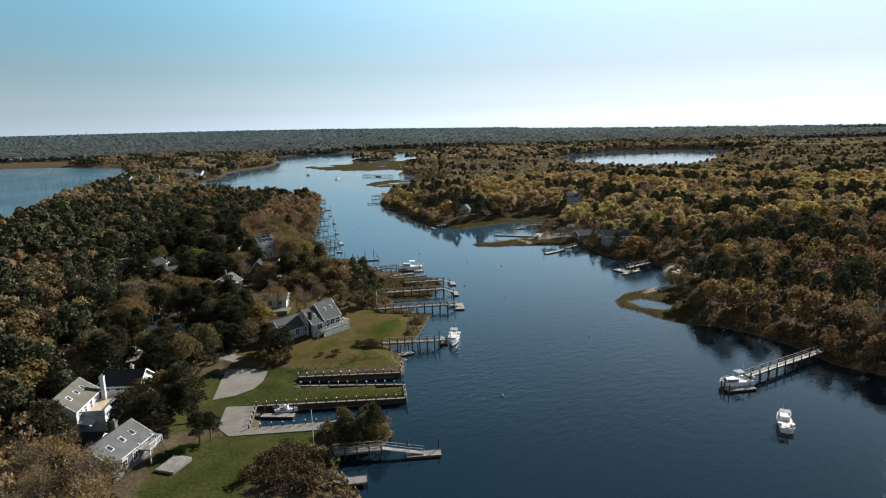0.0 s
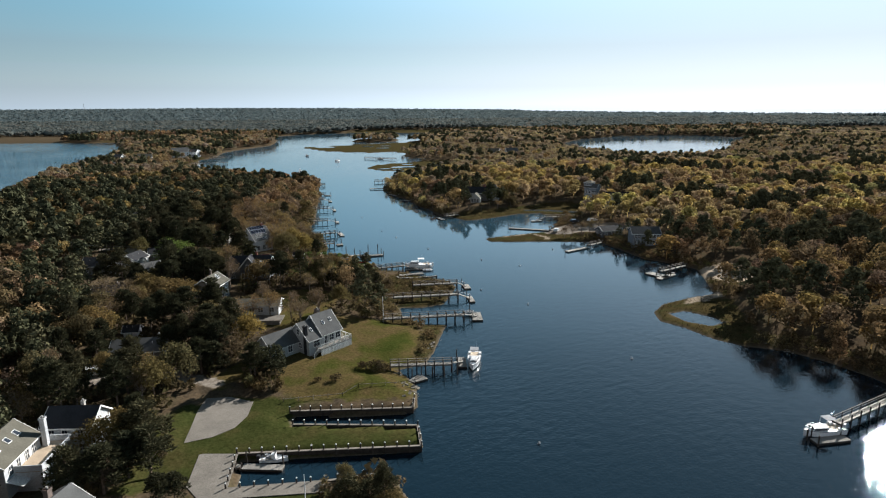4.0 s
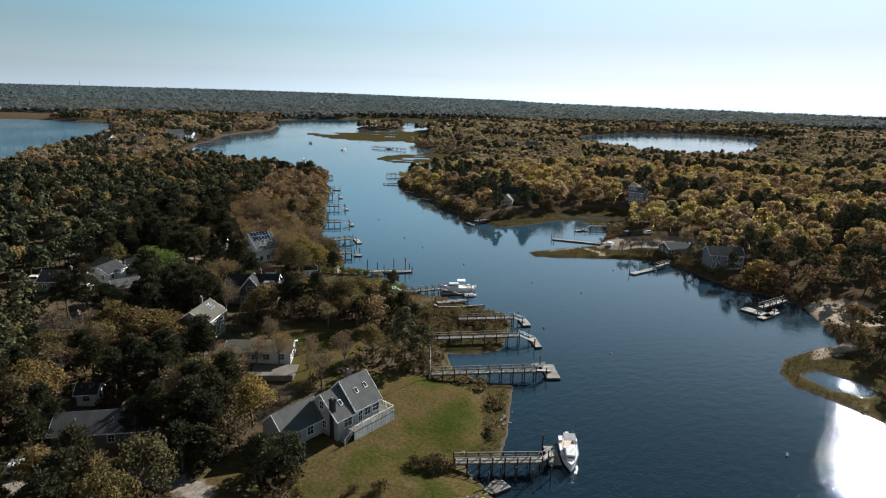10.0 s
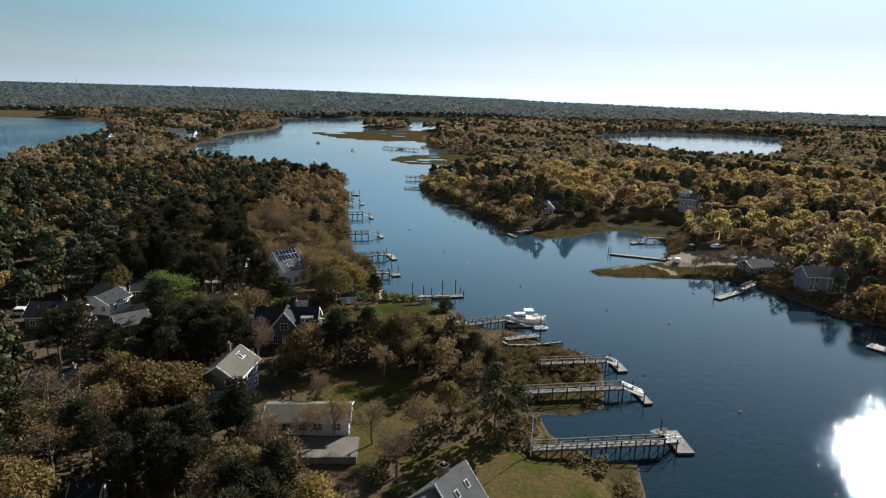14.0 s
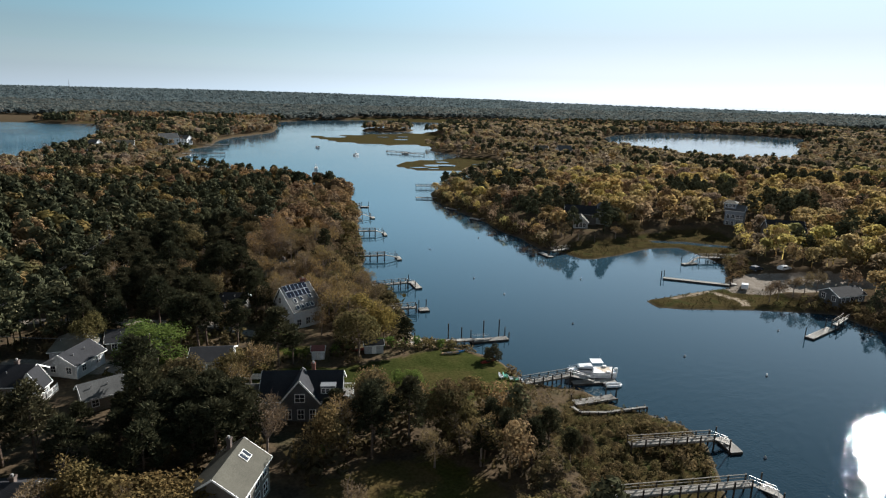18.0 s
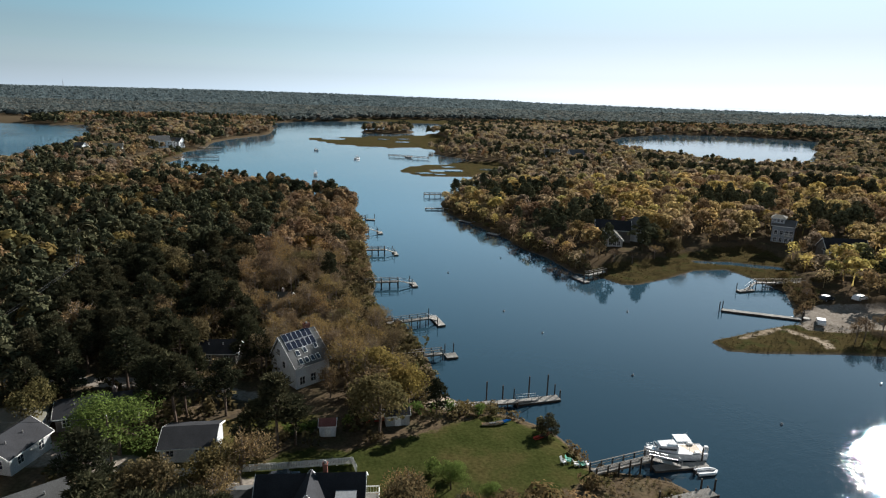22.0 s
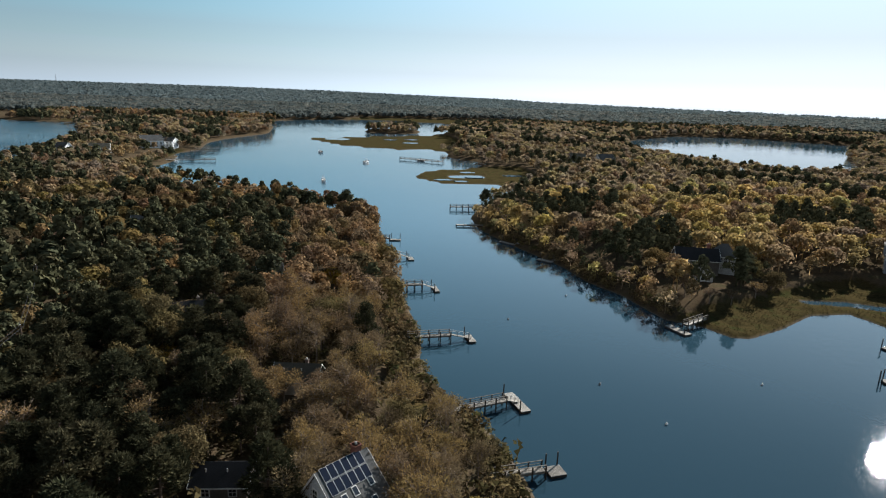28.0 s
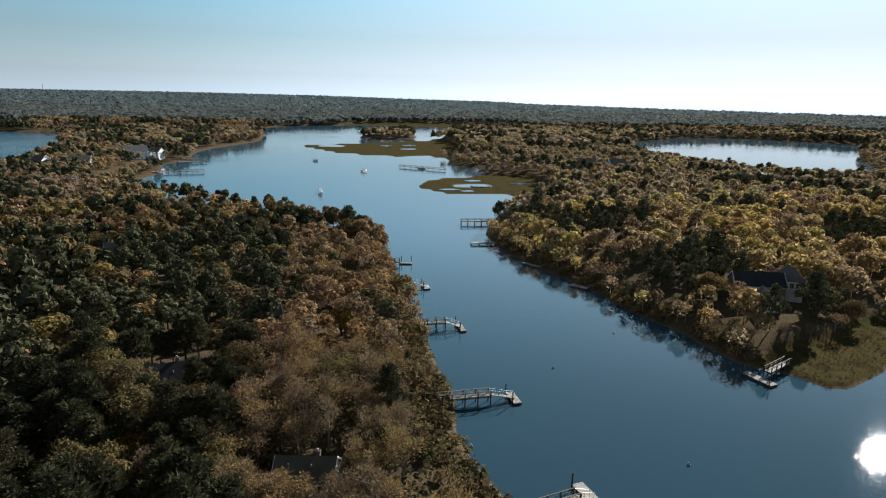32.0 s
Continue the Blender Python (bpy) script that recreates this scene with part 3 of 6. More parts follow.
def clumps(kind, r):
    """Centres and radii of the leaf clumps that make up a crown, for a tree about 10 m high."""
    out = []
    if kind == "oak":
        for _ in range(15):
            a, q = r.uniform(0, 6.2832), math.sqrt(r.uniform(0, 1))
            rad = 3.1 * q
            out.append((rad * math.cos(a), rad * math.sin(a), 7.6 - 2.9 * q * q + r.uniform(-0.9, 0.6), r.uniform(1.1, 1.75), 0.85))
        out.append((0, 0, 5.6, 2.3, 0.9))
    elif kind == "dome":
        out.append((0, 0, 5.4, 3.0, 0.95))
        for k in range(8):
            a, q = 6.2832 * k / 8 + r.uniform(-0.5, 0.5), r.uniform(0.25, 0.95)
            out.append((2.2 * q * math.cos(a), 2.2 * q * math.sin(a), 7.3 - 2.0 * q * q + r.uniform(-0.5, 0.4), r.uniform(1.0, 1.5), 0.85))
    elif kind == "cedar":
        out.append((0, 0, 3.2, 3.0, 1.0))
        for k in range(16):
            a, f = 2.4 * k + r.uniform(-0.5, 0.5), (k + 0.5) / 16
            rad = 2.9 * math.sqrt(max(0.0, 1 - (1.25 * f - 0.25) ** 2)) * r.uniform(0.75, 1.0)
            out.append((rad * math.cos(a), rad * math.sin(a), 0.7 + 6.2 * f, r.uniform(0.8, 1.25), 0.95))
    elif kind == "pine":
        for k in range(24):
            f = k / 23
            a, rad = 2.4 * k + r.uniform(-0.6, 0.6), (2.6 * (1 - f) ** 0.6 + 0.25) * math.sqrt(r.uniform(0.15, 1))
            out.append((rad * math.cos(a), rad * math.sin(a), 4.4 + 5.2 * f + r.uniform(-0.4, 0.4), r.uniform(0.65, 1.1), 0.62))
    elif kind == "twig":
        for _ in range(13):
            a, q = r.uniform(0, 6.2832), math.sqrt(r.uniform(0, 1))
            rad = 2.5 * q
            out.append((rad * math.cos(a), rad * math.sin(a), 7.2 - 2.4 * q * q + r.uniform(-1.6, 1.0), r.uniform(0.9, 1.5), 1.1))
    else:
        for _ in range(7):
            a, rad = r.uniform(0, 6.2832), r.uniform(0, 0.9)
            out.append((rad * math.cos(a), rad * math.sin(a), r.uniform(0.4, 1.3), r.uniform(0.45, 0.8), 0.8))
    return np.array(out)


def leaves(cl, n, size, r, shell=0.75, needles=False, loose=0.5):
    """n leaf triangles lying loosely along the clumps' outsides, or needle tufts pointing outwards."""
    w = cl[:, 3] ** 2
    c = cl[r.choice(len(cl), n, p=w / w.sum())]
    d = r.normal(size=(n, 3))
    d[:, 2] += 0.25
    d /= np.linalg.norm(d, axis=1)[:, None]
    rad = c[:, 3] * (shell + (1.12 - shell) * r.uniform(0, 1, n) ** 0.7)
    p = c[:, :3] + d * rad[:, None] * np.stack([np.ones(n), np.ones(n), c[:, 4]], 1)
    nn = d + r.normal(size=(n, 3)) * loose
    nn /= np.linalg.norm(nn, axis=1)[:, None]
    u = np.cross(nn, r.normal(size=(n, 3)))
    u /= np.linalg.norm(u, axis=1)[:, None]
    s = size * r.uniform(0.6, 1.3, n)
    if needles:
        tip = nn * np.array([1.0, 1.0, 0.6]) + np.array([0, 0, 0.35])
        return np.stack([p + tip * (1.5 * s)[:, None], p + u * (0.42 * s)[:, None] - tip * (0.5 * s)[:, None], p - u * (0.42 * s)[:, None] - tip * (0.5 * s)[:, None]], 1)
    v = np.cross(nn, u)
    tri = [p + (u * math.cos(a) + v * math.sin(a)) * (s * r.uniform(0.55, 1.0, n))[:, None] for a in (0.0, 2.09, 4.19)]
    return np.stack(tri, 1)


def trunk_geo(kind, cl, r, limbs):
    g = Geo()
    top = Vector((r.uniform(-0.3, 0.3), r.uniform(-0.3, 0.3), 8.8 if kind == "pine" else 5.2))
    mid = Vector((top.x * 0.5 + r.uniform(-0.15, 0.15), top.y * 0.5, top.z * 0.5))
    g.tube((0, 0, -0.6), mid, 0.2, 0.15, 6)
    g.tube(mid, top, 0.15, 0.06, 6)
    for c in cl[:limbs]:
        s = Vector((0, 0, 0)).lerp(top, r.uniform(0.5, 0.85)) if kind != "pine" else Vector((0, 0, c[2] - 0.3))
        e = Vector((c[0], c[1], c[2] + (0.3 if kind != "pine" else 0)))
        k = s.lerp(e, 0.5) + Vector((r.uniform(-0.3, 0.3), r.uniform(-0.3, 0.3), r.uniform(-0.2, 0.3)))
        g.tube(s, k, 0.075, 0.05, 4)
        g.tube(k, e, 0.05, 0.02, 4)
        if kind == "twig":
            for _ in range(6):
                f = e + Vector((r.normal(), r.normal(), abs(r.normal()))) * 0.75
                g.tube(k.lerp(e, r.uniform(0.3, 1)), f, 0.025, 0.008, 3)
    return g


TREE_MATS = {"gold": GOLD, "oak": OAK, "pine": PINE, "cedar": PINE, "twig": TWIG, "green": GREEN}
TWIG_BARK = surface("grey_twig_bark", (0.19, 0.155, 0.13), 0.25, 3.0, 14.0, 0.95, bump=0.4)
TREE_LABELS = {
    "oak": ("oak_tree", "rounded oak with golden brown new leaves on the wooded bank", "tree"),
    "pine": ("pine_tree", "dark green pitch pine with an uneven crown", "pine"),
    "cedar": ("cedar_tree", "dense dark green cedar with foliage down to the grass", "cedar"),
    "twig": ("budding_tree", "slender grey-brown tree, almost bare, with reddish buds", "tree"),
    "gold": ("golden_tree", "small tree with bright golden spring leaves among pines", "tree"),
    "green": ("maple_tree", "broad bright green maple in fresh spring leaf", "tree"),
}
PROTO = {}
for kind, count, n, size in (("oak", 6, 3200, 0.24), ("pine", 6, 2900, 0.27), ("twig", 6, 2000, 0.16), ("green", 2, 7000, 0.15), ("cedar", 2, 3200, 0.28), ("gold", 2, 2400, 0.26)):
    shape = "oak" if kind in ("green", "gold") else kind
    for k in range(count):
        cl = clumps(shape, rng)
        crown = tri_mesh(kind + "_crown", leaves(cl, n, size, rng, 0.55 if kind != "twig" else 0.3, kind in ("pine", "twig")), TREE_MATS[kind])
        PROTO.setdefault(kind, []).append((trunk_geo(shape, cl, rng, 9 if kind != "twig" else 13).mesh(kind + "_trunk", TWIG_BARK if kind == "twig" else BARK), crown))


def tree(kind, x, y, scale, turn, wide=1.0, z=None):
    name, label, cat = TREE_LABELS[kind]
    z = height(x, y) if z is None else z
    m = pose(x, y, z, 0, 0, turn) @ Matrix.Diagonal((scale * wide, scale * wide, scale, 1))
    e = thing(name, label, cat, m, group="trees on the near bank")
    t, c = PROTO[kind][int(turn * 7) % len(PROTO[kind])]
    put("trunk", t, None, e)
    put("crown", c, None, e)
    return e


def lattice(x0, x1, y0, y1, step, r):
    gx, gy = np.meshgrid(np.arange(x0, x1, step), np.arange(y0, y1, step))
    gx = gx.ravel() + r.uniform(-0.42, 0.42, gx.size) * step
    gy = gy.ravel() + r.uniform(-0.42, 0.42, gy.size) * step
    return gx, gy


def patchy(px, py, s, seed):
    """Smooth noise for the mix of kinds."""
    k = np.random.default_rng(seed)
    out = np.zeros(px.shape)
    for _ in range(7):
        a, f, p = k.uniform(0, 6.2832), k.uniform(0.5, 1.6) / s, k.uniform(0, 6.2832)
        out += np.sin((px * math.cos(a) + py * math.sin(a)) * 6.2832 * f + p)
    return out / 3.2


THICKET = [(-16, 184), (-22, 196), (-14, 200), (-16, 214), (-30, 216), (-38, 222), (-12, 232), (14, 226), (22, 206), (12, 186)]
# ground kept free of trees round the buildings: x, y, radius
YARDS = [(-24, 161, 11), (-60, 112, 9), (-56, 122, 7), (-48, 99, 9), (-40, 179, 8), (-53, 194, 8.5), (-49, 220, 9.5), (-67, 236, 7), (-88, 234, 8),
         (-84, 243, 6), (-92, 224, 8), (-81, 222, 6), (-54, 257, 8), (-70, 268, 6), (-48, 240.5, 3.5), (-37, 243.5, 4), (-58, 157, 7), (-81, 195, 8),
         (93, 252, 9), (102, 208, 8), (88, 246, 5), (108, 360, 9), (102, 350, 6), (113, 335, 9), (46, 362, 11), (44, 352, 5), (41, 349, 4), (85, 270, 8), (79, 304, 9), (84, 316, 7), (117, 133, 6), (-77, 353, 5), (-88, 323, 7), (-64, 297, 7), (-66, 166, 4),
         (-96, 225, 8), (-86, 213, 8), (-97, 212, 8), (-78, 211, 6), (-104, 216, 6), (-52, 186, 6.5), (-26, 250, 6), (-64, 182, 5), (-86, 228, 5), (-96, 215, 5), (-16, 248, 8), (-75, 230, 6), (-68, 229, 5), (-44, 172, 6), (-37, 170, 6), (-47, 209, 6), (-66, 228, 5), (-92, 217, 5.5), (-80, 187, 5.5), (-51, 246, 6), (-53, 116, 5), (-104, 225, 6), (-225, 723, 10), (-240, 668, 9), (-263, 667, 9), (119, 628, 9), (105, 643, 9)]


def free_of(px, py):
    """Where trees may stand."""
    d = land_distance(px, py)
    ok = d > 1.0
    for polys, grow in ((LAWNS, 0.5), (MARSHES, 1.0), (SANDS, 1.5), (GRAVELS, 1.0)):
        for poly in polys:
            ok &= signed(px, py, poly) < -grow
    ok &= (signed(px, py, THICKET) < 0.5) & (signed(px, py, OPEN_GROUND) < 0)
    for x, y, rad in YARDS:
        ok &= (px - x) ** 2 + (py - y) ** 2 > rad * rad
    return ok, d


def kinds(px, py, d):
    """0 oak, 1 pine, 2 bare budding tree."""
    p = patchy(px, py, 55.0, 11) + 0.45 * patchy(px, py, 7.0, 12)
    q = patchy(px, py, 9.0, 5)
    w = patchy(px, py, 22.0, 19) + 0.5 * q
    k = np.zeros(px.shape, int)
    left = px < np.where(py > 300, -22, 20)
    # far bank and up the river: oaks with a few pines
    k[~left & (p > 0.52)] = 1
    k[~left & (q > 0.6) & (k == 0)] = 2
    k[(px > 60) & (py < 245) & (q > -0.25) & (k == 0)] = 2
    k[(px > 60) & (py < 245) & (p > 0.25)] = 1
    # round the houses: pines and half-bare trees, oaks between them
    south = left & (py < 268)
    k[south & (w > -0.5)] = 2
    k[south & (w > 0.02)] = 1
    k[south & (px > -112) & (px < -52) & (py > 196) & (py < 219)] = 1
    k[south & (px > -64) & (py < 97)] = 2
    k[south & (px < -68) & (py > 243)] = 1
    # the peninsula: a broad stand of pines with islands of other trees
    north = left & (py >= 268) & (py < 425)
    k[north] = 1
    k[north & (w < -0.62)] = 0
    k[north & (w > 0.86)] = 2
    # mixed woods beyond
    far = left & (py >= 425)
    k[far & (q > 0.1)] = 2
    k[far & (p > 0.3)] = 1
    bank = left & (d < 33) & (py > 252) & (py < 445)
    k[bank & (q < 0.9)] = 2
    k[bank & (q < -0.95)] = 0
    k[(py > 1100) & (p > -0.5)] = 2
    k[(py > 1100) & (p > 0.35)] = 1
    return k


def plant_near():
    px, py = lattice(-104, 8, 70, 335, 4.8, rng)
    ok, d = free_of(px, py)
    aside = np.abs(px + 4 + 0.24 * py)
    ok &= (d > 6.5) | (py < 245)
    near = ok & (aside < 62)
    k = kinds(px, py, d)
    z = terrain(px, py)[0]
    idx = np.flatnonzero(near)
    keep = set(idx[np.argsort(aside[idx])][:330].tolist())
    for i in idx:
        if i in keep:
            kind = ("oak", "pine", "twig")[k[i]]
            tree(kind, px[i], py[i], rng.uniform(0.74, 1.2) * min(1.0, 0.5 + 0.04 * d[i]), rng.uniform(0, 360), rng.uniform(0.9, 1.2), z[i])
    rest = ok.copy()
    rest[list(keep)] = False
    return px[rest], py[rest], z[rest], k[rest]


def grove(name, label, mat, px, py, pz, cl_kind, n, size, r, trunk=True, tall=(0.75, 1.1), variants=6, broad=1.0):
    """Many trees as one stretch of woodland."""
    if not len(px):
        return
    protos = []
    for _ in range(variants):
        cl = clumps(cl_kind, r)
        t = leaves(cl, n, size, r, 0.78, False, 0.22)
        if trunk:
            s = np.array([[(-0.2, 0, -0.5), (0.2, 0, -0.5), (0, 0.05, 6)], [(0, -0.2, -0.5), (0, 0.2, -0.5), (0.05, 0, 6)]])
            t = np.concatenate([t, s])
        protos.append(t)
    protos = np.array(protos)
    m = len(px)
    pick = r.integers(0, variants, m)
    a, sc, wide = r.uniform(0, 6.2832, m), r.uniform(tall[0], tall[1], m), broad * r.uniform(0.9, 1.25, m)
    t = protos[pick]
    ca, sa = np.cos(a)[:, None, None], np.sin(a)[:, None, None]
    x = (t[..., 0] * ca - t[..., 1] * sa) * (sc * wide)[:, None, None] + px[:, None, None]
    y = (t[..., 0] * sa + t[..., 1] * ca) * (sc * wide)[:, None, None] + py[:, None, None]
    z = t[..., 2] * sc[:, None, None] + pz[:, None, None]
    tris = np.stack([x, y, z], -1).reshape(-1, 3, 3)
    tint = np.repeat(np.clip(r.normal(0.5, 0.24, m), 0, 1), t.shape[1])
    ob = put(name, tri_mesh(name, tris, mat, tint), None)
    tagged(ob, label, "woods", kind="stuff")


def woods(px, py, pz, k, where, n, sizes, trunk=True, tall=(0.75, 1.1), leaf=None, oak=None, twig=None):
    names = (("oak_woods", "golden brown oak woods " + where, oak or OAK_FAR, "dome"), ("pine_woods", "dark green pine woods " + where, PINE_FAR, "pine"),
             ("budding_woods", "grey-brown budding trees " + where, twig or TWIG_FAR, "twig"))
    for i, (name, label, mat, kind) in enumerate(names):
        s = k == i
        mat, kind = (leaf, "dome") if leaf else (mat, kind)
        grove(name, label, mat, px[s], py[s], pz[s], kind, n, sizes * (0.8 if kind == "twig" else 1), rng, trunk, tall, broad=1.5 if leaf else 1.0)


def region(x0, x1, y0, y1, step, cond=None):
    px, py = lattice(x0, x1, y0, y1, step, rng)
    if cond is not None:
        s = cond(px, py)
        px, py = px[s], py[s]
    ok, d = free_of(px, py)
    px, py, d = px[ok], py[ok], d[ok]
    return px, py, terrain(px, py)[0], kinds(px, py, d)


left_over = plant_near()
woods(*left_over, "behind the houses", 560, 0.46, True, (0.75, 1.2), oak=OAK_BROWN)
woods(*region(-230, 0, 60, 480, 5.8, lambda x, y: ~((x > -104) & (y > 70) & (y < 335) & (x < 8)) & (x > -120) & (y < 420) & ((x < -22) | (y < 300))), "on the peninsula", 520, 0.58, oak=OAK_BROWN)
woods(*region(-230, 0, 60, 480, 6.2, lambda x, y: ((x <= -120) & (x > -120 - (y - 60) * 0.3) & ((x > -140) | (y > 250))) | ((y >= 420) & (x > -230) & (x < -22))), "across the peninsula", 190, 1.15, oak=OAK_BROWN)
far_side = lambda x, y: (x < 120 + (y - 60) * 0.75) & ((x > 20) | (y > 318))
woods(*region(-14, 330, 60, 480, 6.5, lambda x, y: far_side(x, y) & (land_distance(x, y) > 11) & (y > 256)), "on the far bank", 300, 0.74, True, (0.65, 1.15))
woods(*region(60, 330, 60, 256, 6.2, far_side), "on the bank across from the docks", 340, 0.66, True, (0.65, 1.15), oak=OAK_WARM, twig=TWIG_SHADED)
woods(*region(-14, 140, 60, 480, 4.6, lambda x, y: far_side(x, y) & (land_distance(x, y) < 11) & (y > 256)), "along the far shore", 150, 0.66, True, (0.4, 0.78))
woods(*region(-330, 660, 480, 820, 7.6, lambda x, y: x < 190 + (y - 60) * 0.7), "up the river", 90, 1.5, False, (0.6, 0.95), oak=OAK_HAZED)
woods(*region(-520, 760, 820, 1250, 8.5), "round the ponds", 40, 2.8, False, (0.8, 1.15), oak=OAK_HAZED)
# from here on the woods wear leaf colours with haze painted in
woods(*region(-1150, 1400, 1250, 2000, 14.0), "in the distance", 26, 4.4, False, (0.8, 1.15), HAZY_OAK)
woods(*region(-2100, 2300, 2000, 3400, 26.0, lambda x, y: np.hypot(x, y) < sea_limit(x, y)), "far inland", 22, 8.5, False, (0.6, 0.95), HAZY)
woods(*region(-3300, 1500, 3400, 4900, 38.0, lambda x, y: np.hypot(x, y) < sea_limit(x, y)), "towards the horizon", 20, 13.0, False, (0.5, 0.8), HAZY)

# trees that stand singly in gardens, on the marsh point and along the shore: kind, x, y, size, breadth, depth of its foot below the turf
for kind, x, y, s, wide, sink in (
        ("pine", -22, 203, 0.7, 1.1, 0), ("pine", -18.5, 205, 0.75, 1.1, 0), ("pine", -15, 203.5, 0.68, 1.1, 0), ("pine", -12, 206, 0.72, 1.1, 0), ("pine", -9.5, 203, 0.6, 1.1, 0),
        ("pine", -20, 209, 0.7, 1.1, 0), ("twig", -25, 207, 0.75, 1.1, 0), ("twig", -29, 203, 0.7, 1.1, 0), ("twig", -16, 211, 0.7, 1.1, 0), ("green", -31, 226, 0.55, 1.1, 0.5), ("green", -26.5, 222, 0.42, 1.1, 0.5), ("oak", -6.5, 206.5, 0.45, 1.1, 0), ("cedar", -13.6, 240.4, 0.52, 1.1, 0.3), ("twig", 72, 276, 0.7, 1, 0), ("twig", 76, 275.5, 0.75, 1, 0), ("twig", 80, 276.5, 0.7, 1, 0), ("twig", 84, 277, 0.75, 1, 0), ("twig", 68.5, 274.5, 0.6, 1, 0), ("twig", 80, 308, 0.45, 1.3, 0), ("oak", 86, 311, 0.4, 1.3, 0.8), ("twig", 77, 302.5, 0.4, 1.3, 0), ("oak", 82, 320, 0.45, 1.3, 0.8),
        ("cedar", -9.8, 104.2, 0.5, 1.1, 0.5), ("cedar", -12.8, 104.6, 0.55, 1.1, 0.5), ("cedar", -11.2, 102.4, 0.5, 1.1, 0.5), ("oak", -7.2, 102.8, 0.45, 1.2, 1.8),
        ("cedar", -30.8, 147.6, 0.9, 1.25, 0.8), ("twig", -46.5, 146.5, 0.6, 1.3, 1.5), ("green", -76.5, 235.5, 1.2, 1.35, 0.8), ("cedar", -58.8, 237.5, 0.95, 0.95, 0.3),
        ("oak", -66, 189.5, 1.1, 1.5, 1.5), ("oak", -60.5, 190.5, 1.0, 1.4, 1.5), ("pine", -44.5, 148, 0.9, 1.3, 1.5), ("oak", -41, 152, 0.85, 1.3, 1.0), ("cedar", -42.5, 150, 0.9, 1.1, 0.5),
        ("twig", -36.5, 181.5, 0.85, 1.1, 0), ("twig", -31, 180, 0.8, 1.1, 0), ("twig", -46, 177.5, 0.8, 1.1, 0), ("twig", -40.5, 180.6, 0.7, 1.1, 0), ("pine", -47, 108.5, 0.9, 1.3, 1.5),
        ("pine", -50.5, 107, 0.9, 1.2, 1.0), ("pine", -36.2, 105.4, 0.55, 1.2, 0.3), ("pine", -37.8, 104.2, 0.6, 1.2, 0.3), ("pine", -44.2, 117.6, 1.1, 1.25, 1.5), ("pine", -42.4, 113.4, 0.95, 1.3, 1.5), ("pine", -45, 112.5, 0.85, 1.3, 1.5), ("oak", -50.5, 119, 0.85, 1.3, 0.8), ("oak", -48, 123, 0.8, 1.3, 0.8),
        ("pine", -55.5, 212, 0.75, 1.1, 0), ("pine", -84, 210, 0.5, 1.2, 0), ("pine", -79, 212, 0.55, 1.2, 0), ("pine", -90, 209, 0.5, 1.2, 0), ("pine", -74, 214, 0.6, 1.2, 0), ("pine", -96, 208, 0.5, 1.2, 0), ("pine", -43, 213, 0.7, 1.1, 0), ("twig", -38, 215, 0.75, 1.1, 0), ("pine", -60, 215, 0.8, 1.1, 0), ("pine", -61.5, 262, 0.8, 1.1, 0),
        ("twig", -48.6, 253, 0.7, 1.1, 0), ("oak", -46.5, 88.0, 0.8, 1.2, 0.5),
        ("oak", -102, 290.5, 1.15, 1.4, 1.5), ("oak", -88, 290.5, 1.1, 1.5, 1.5), ("cedar", -54.2, 299.8, 1.05, 0.7, 0.3), ("gold", -105, 327.5, 0.75, 1.1, 0), ("gold", -88.2, 304.1, 0.6, 1.1, 0), ("gold", -82.5, 314.6, 0.8, 1.1, 0),
        ("gold", -60, 350.5, 0.8, 1.2, 0), ("oak", 35, 351, 0.75, 1.2, 0.5), ("twig", 31.5, 343.5, 0.7, 1.2, 0), ("twig", 37, 340.5, 0.55, 1.3, 0), ("oak", 57.5, 356, 0.85, 1.2, 0.5), ("oak", 61, 350, 0.8, 1.2, 0.5),
        ("twig", 53, 345, 0.6, 1.2, 0), ("twig", 43.5, 341, 0.5, 1.2, 0), ("oak", 33.5, 364, 0.9, 1.2, 0.5), ("twig", 108.5, 127, 1.0, 1.2, 0), ("twig", 105, 132, 1.0, 1.2, 0), ("twig", 112, 122, 0.9, 1.2, 0), ("twig", 104.5, 124.5, 0.85, 1.2, 0)):
    tree(kind, x, y, s, (x * 37 + y * 13) % 360, wide, height(x, y) - sink * s)

# ---- materials of the built things ----
SHINGLE_GREY = surface("grey_wall_shingles", (0.47, 0.48, 0.48), 0.1, 0.6, 7.0, 0.85, stripes=("Z", 5.0))
SHINGLE_TAN = surface("weathered_wall_shingles", (0.2, 0.185, 0.165), 0.15, 0.6, 7.0, 0.85, stripes=("Z", 5.0))
SHINGLE_BLUE = surface("blue_grey_clapboards", (0.27, 0.3, 0.34), 0.1, 0.6, 7.0, 0.8, stripes=("Z", 5.0))
SHINGLE_DARK = surface("dark_wall_shingles", (0.15, 0.16, 0.17), 0.12, 0.6, 7.0, 0.85, stripes=("Z", 5.0))
CLAPBOARD = surface("white_clapboards", (0.68, 0.705, 0.735), 0.08, 0.6, 7.0, 0.6, stripes=("Z", 5.0))
ROOF_GREY = surface("grey_roof_shingles", (0.092, 0.094, 0.094), 0.18, 0.5, 9.0, 0.9, bump=0.4)
ROOF_LIGHT = surface("pale_roof_shingles", (0.11, 0.105, 0.085), 0.15, 0.5, 9.0, 0.9, bump=0.4)
ROOF_DARK = surface("dark_roof_shingles", (0.032, 0.033, 0.037), 0.2, 0.5, 9.0, 0.9, bump=0.4)
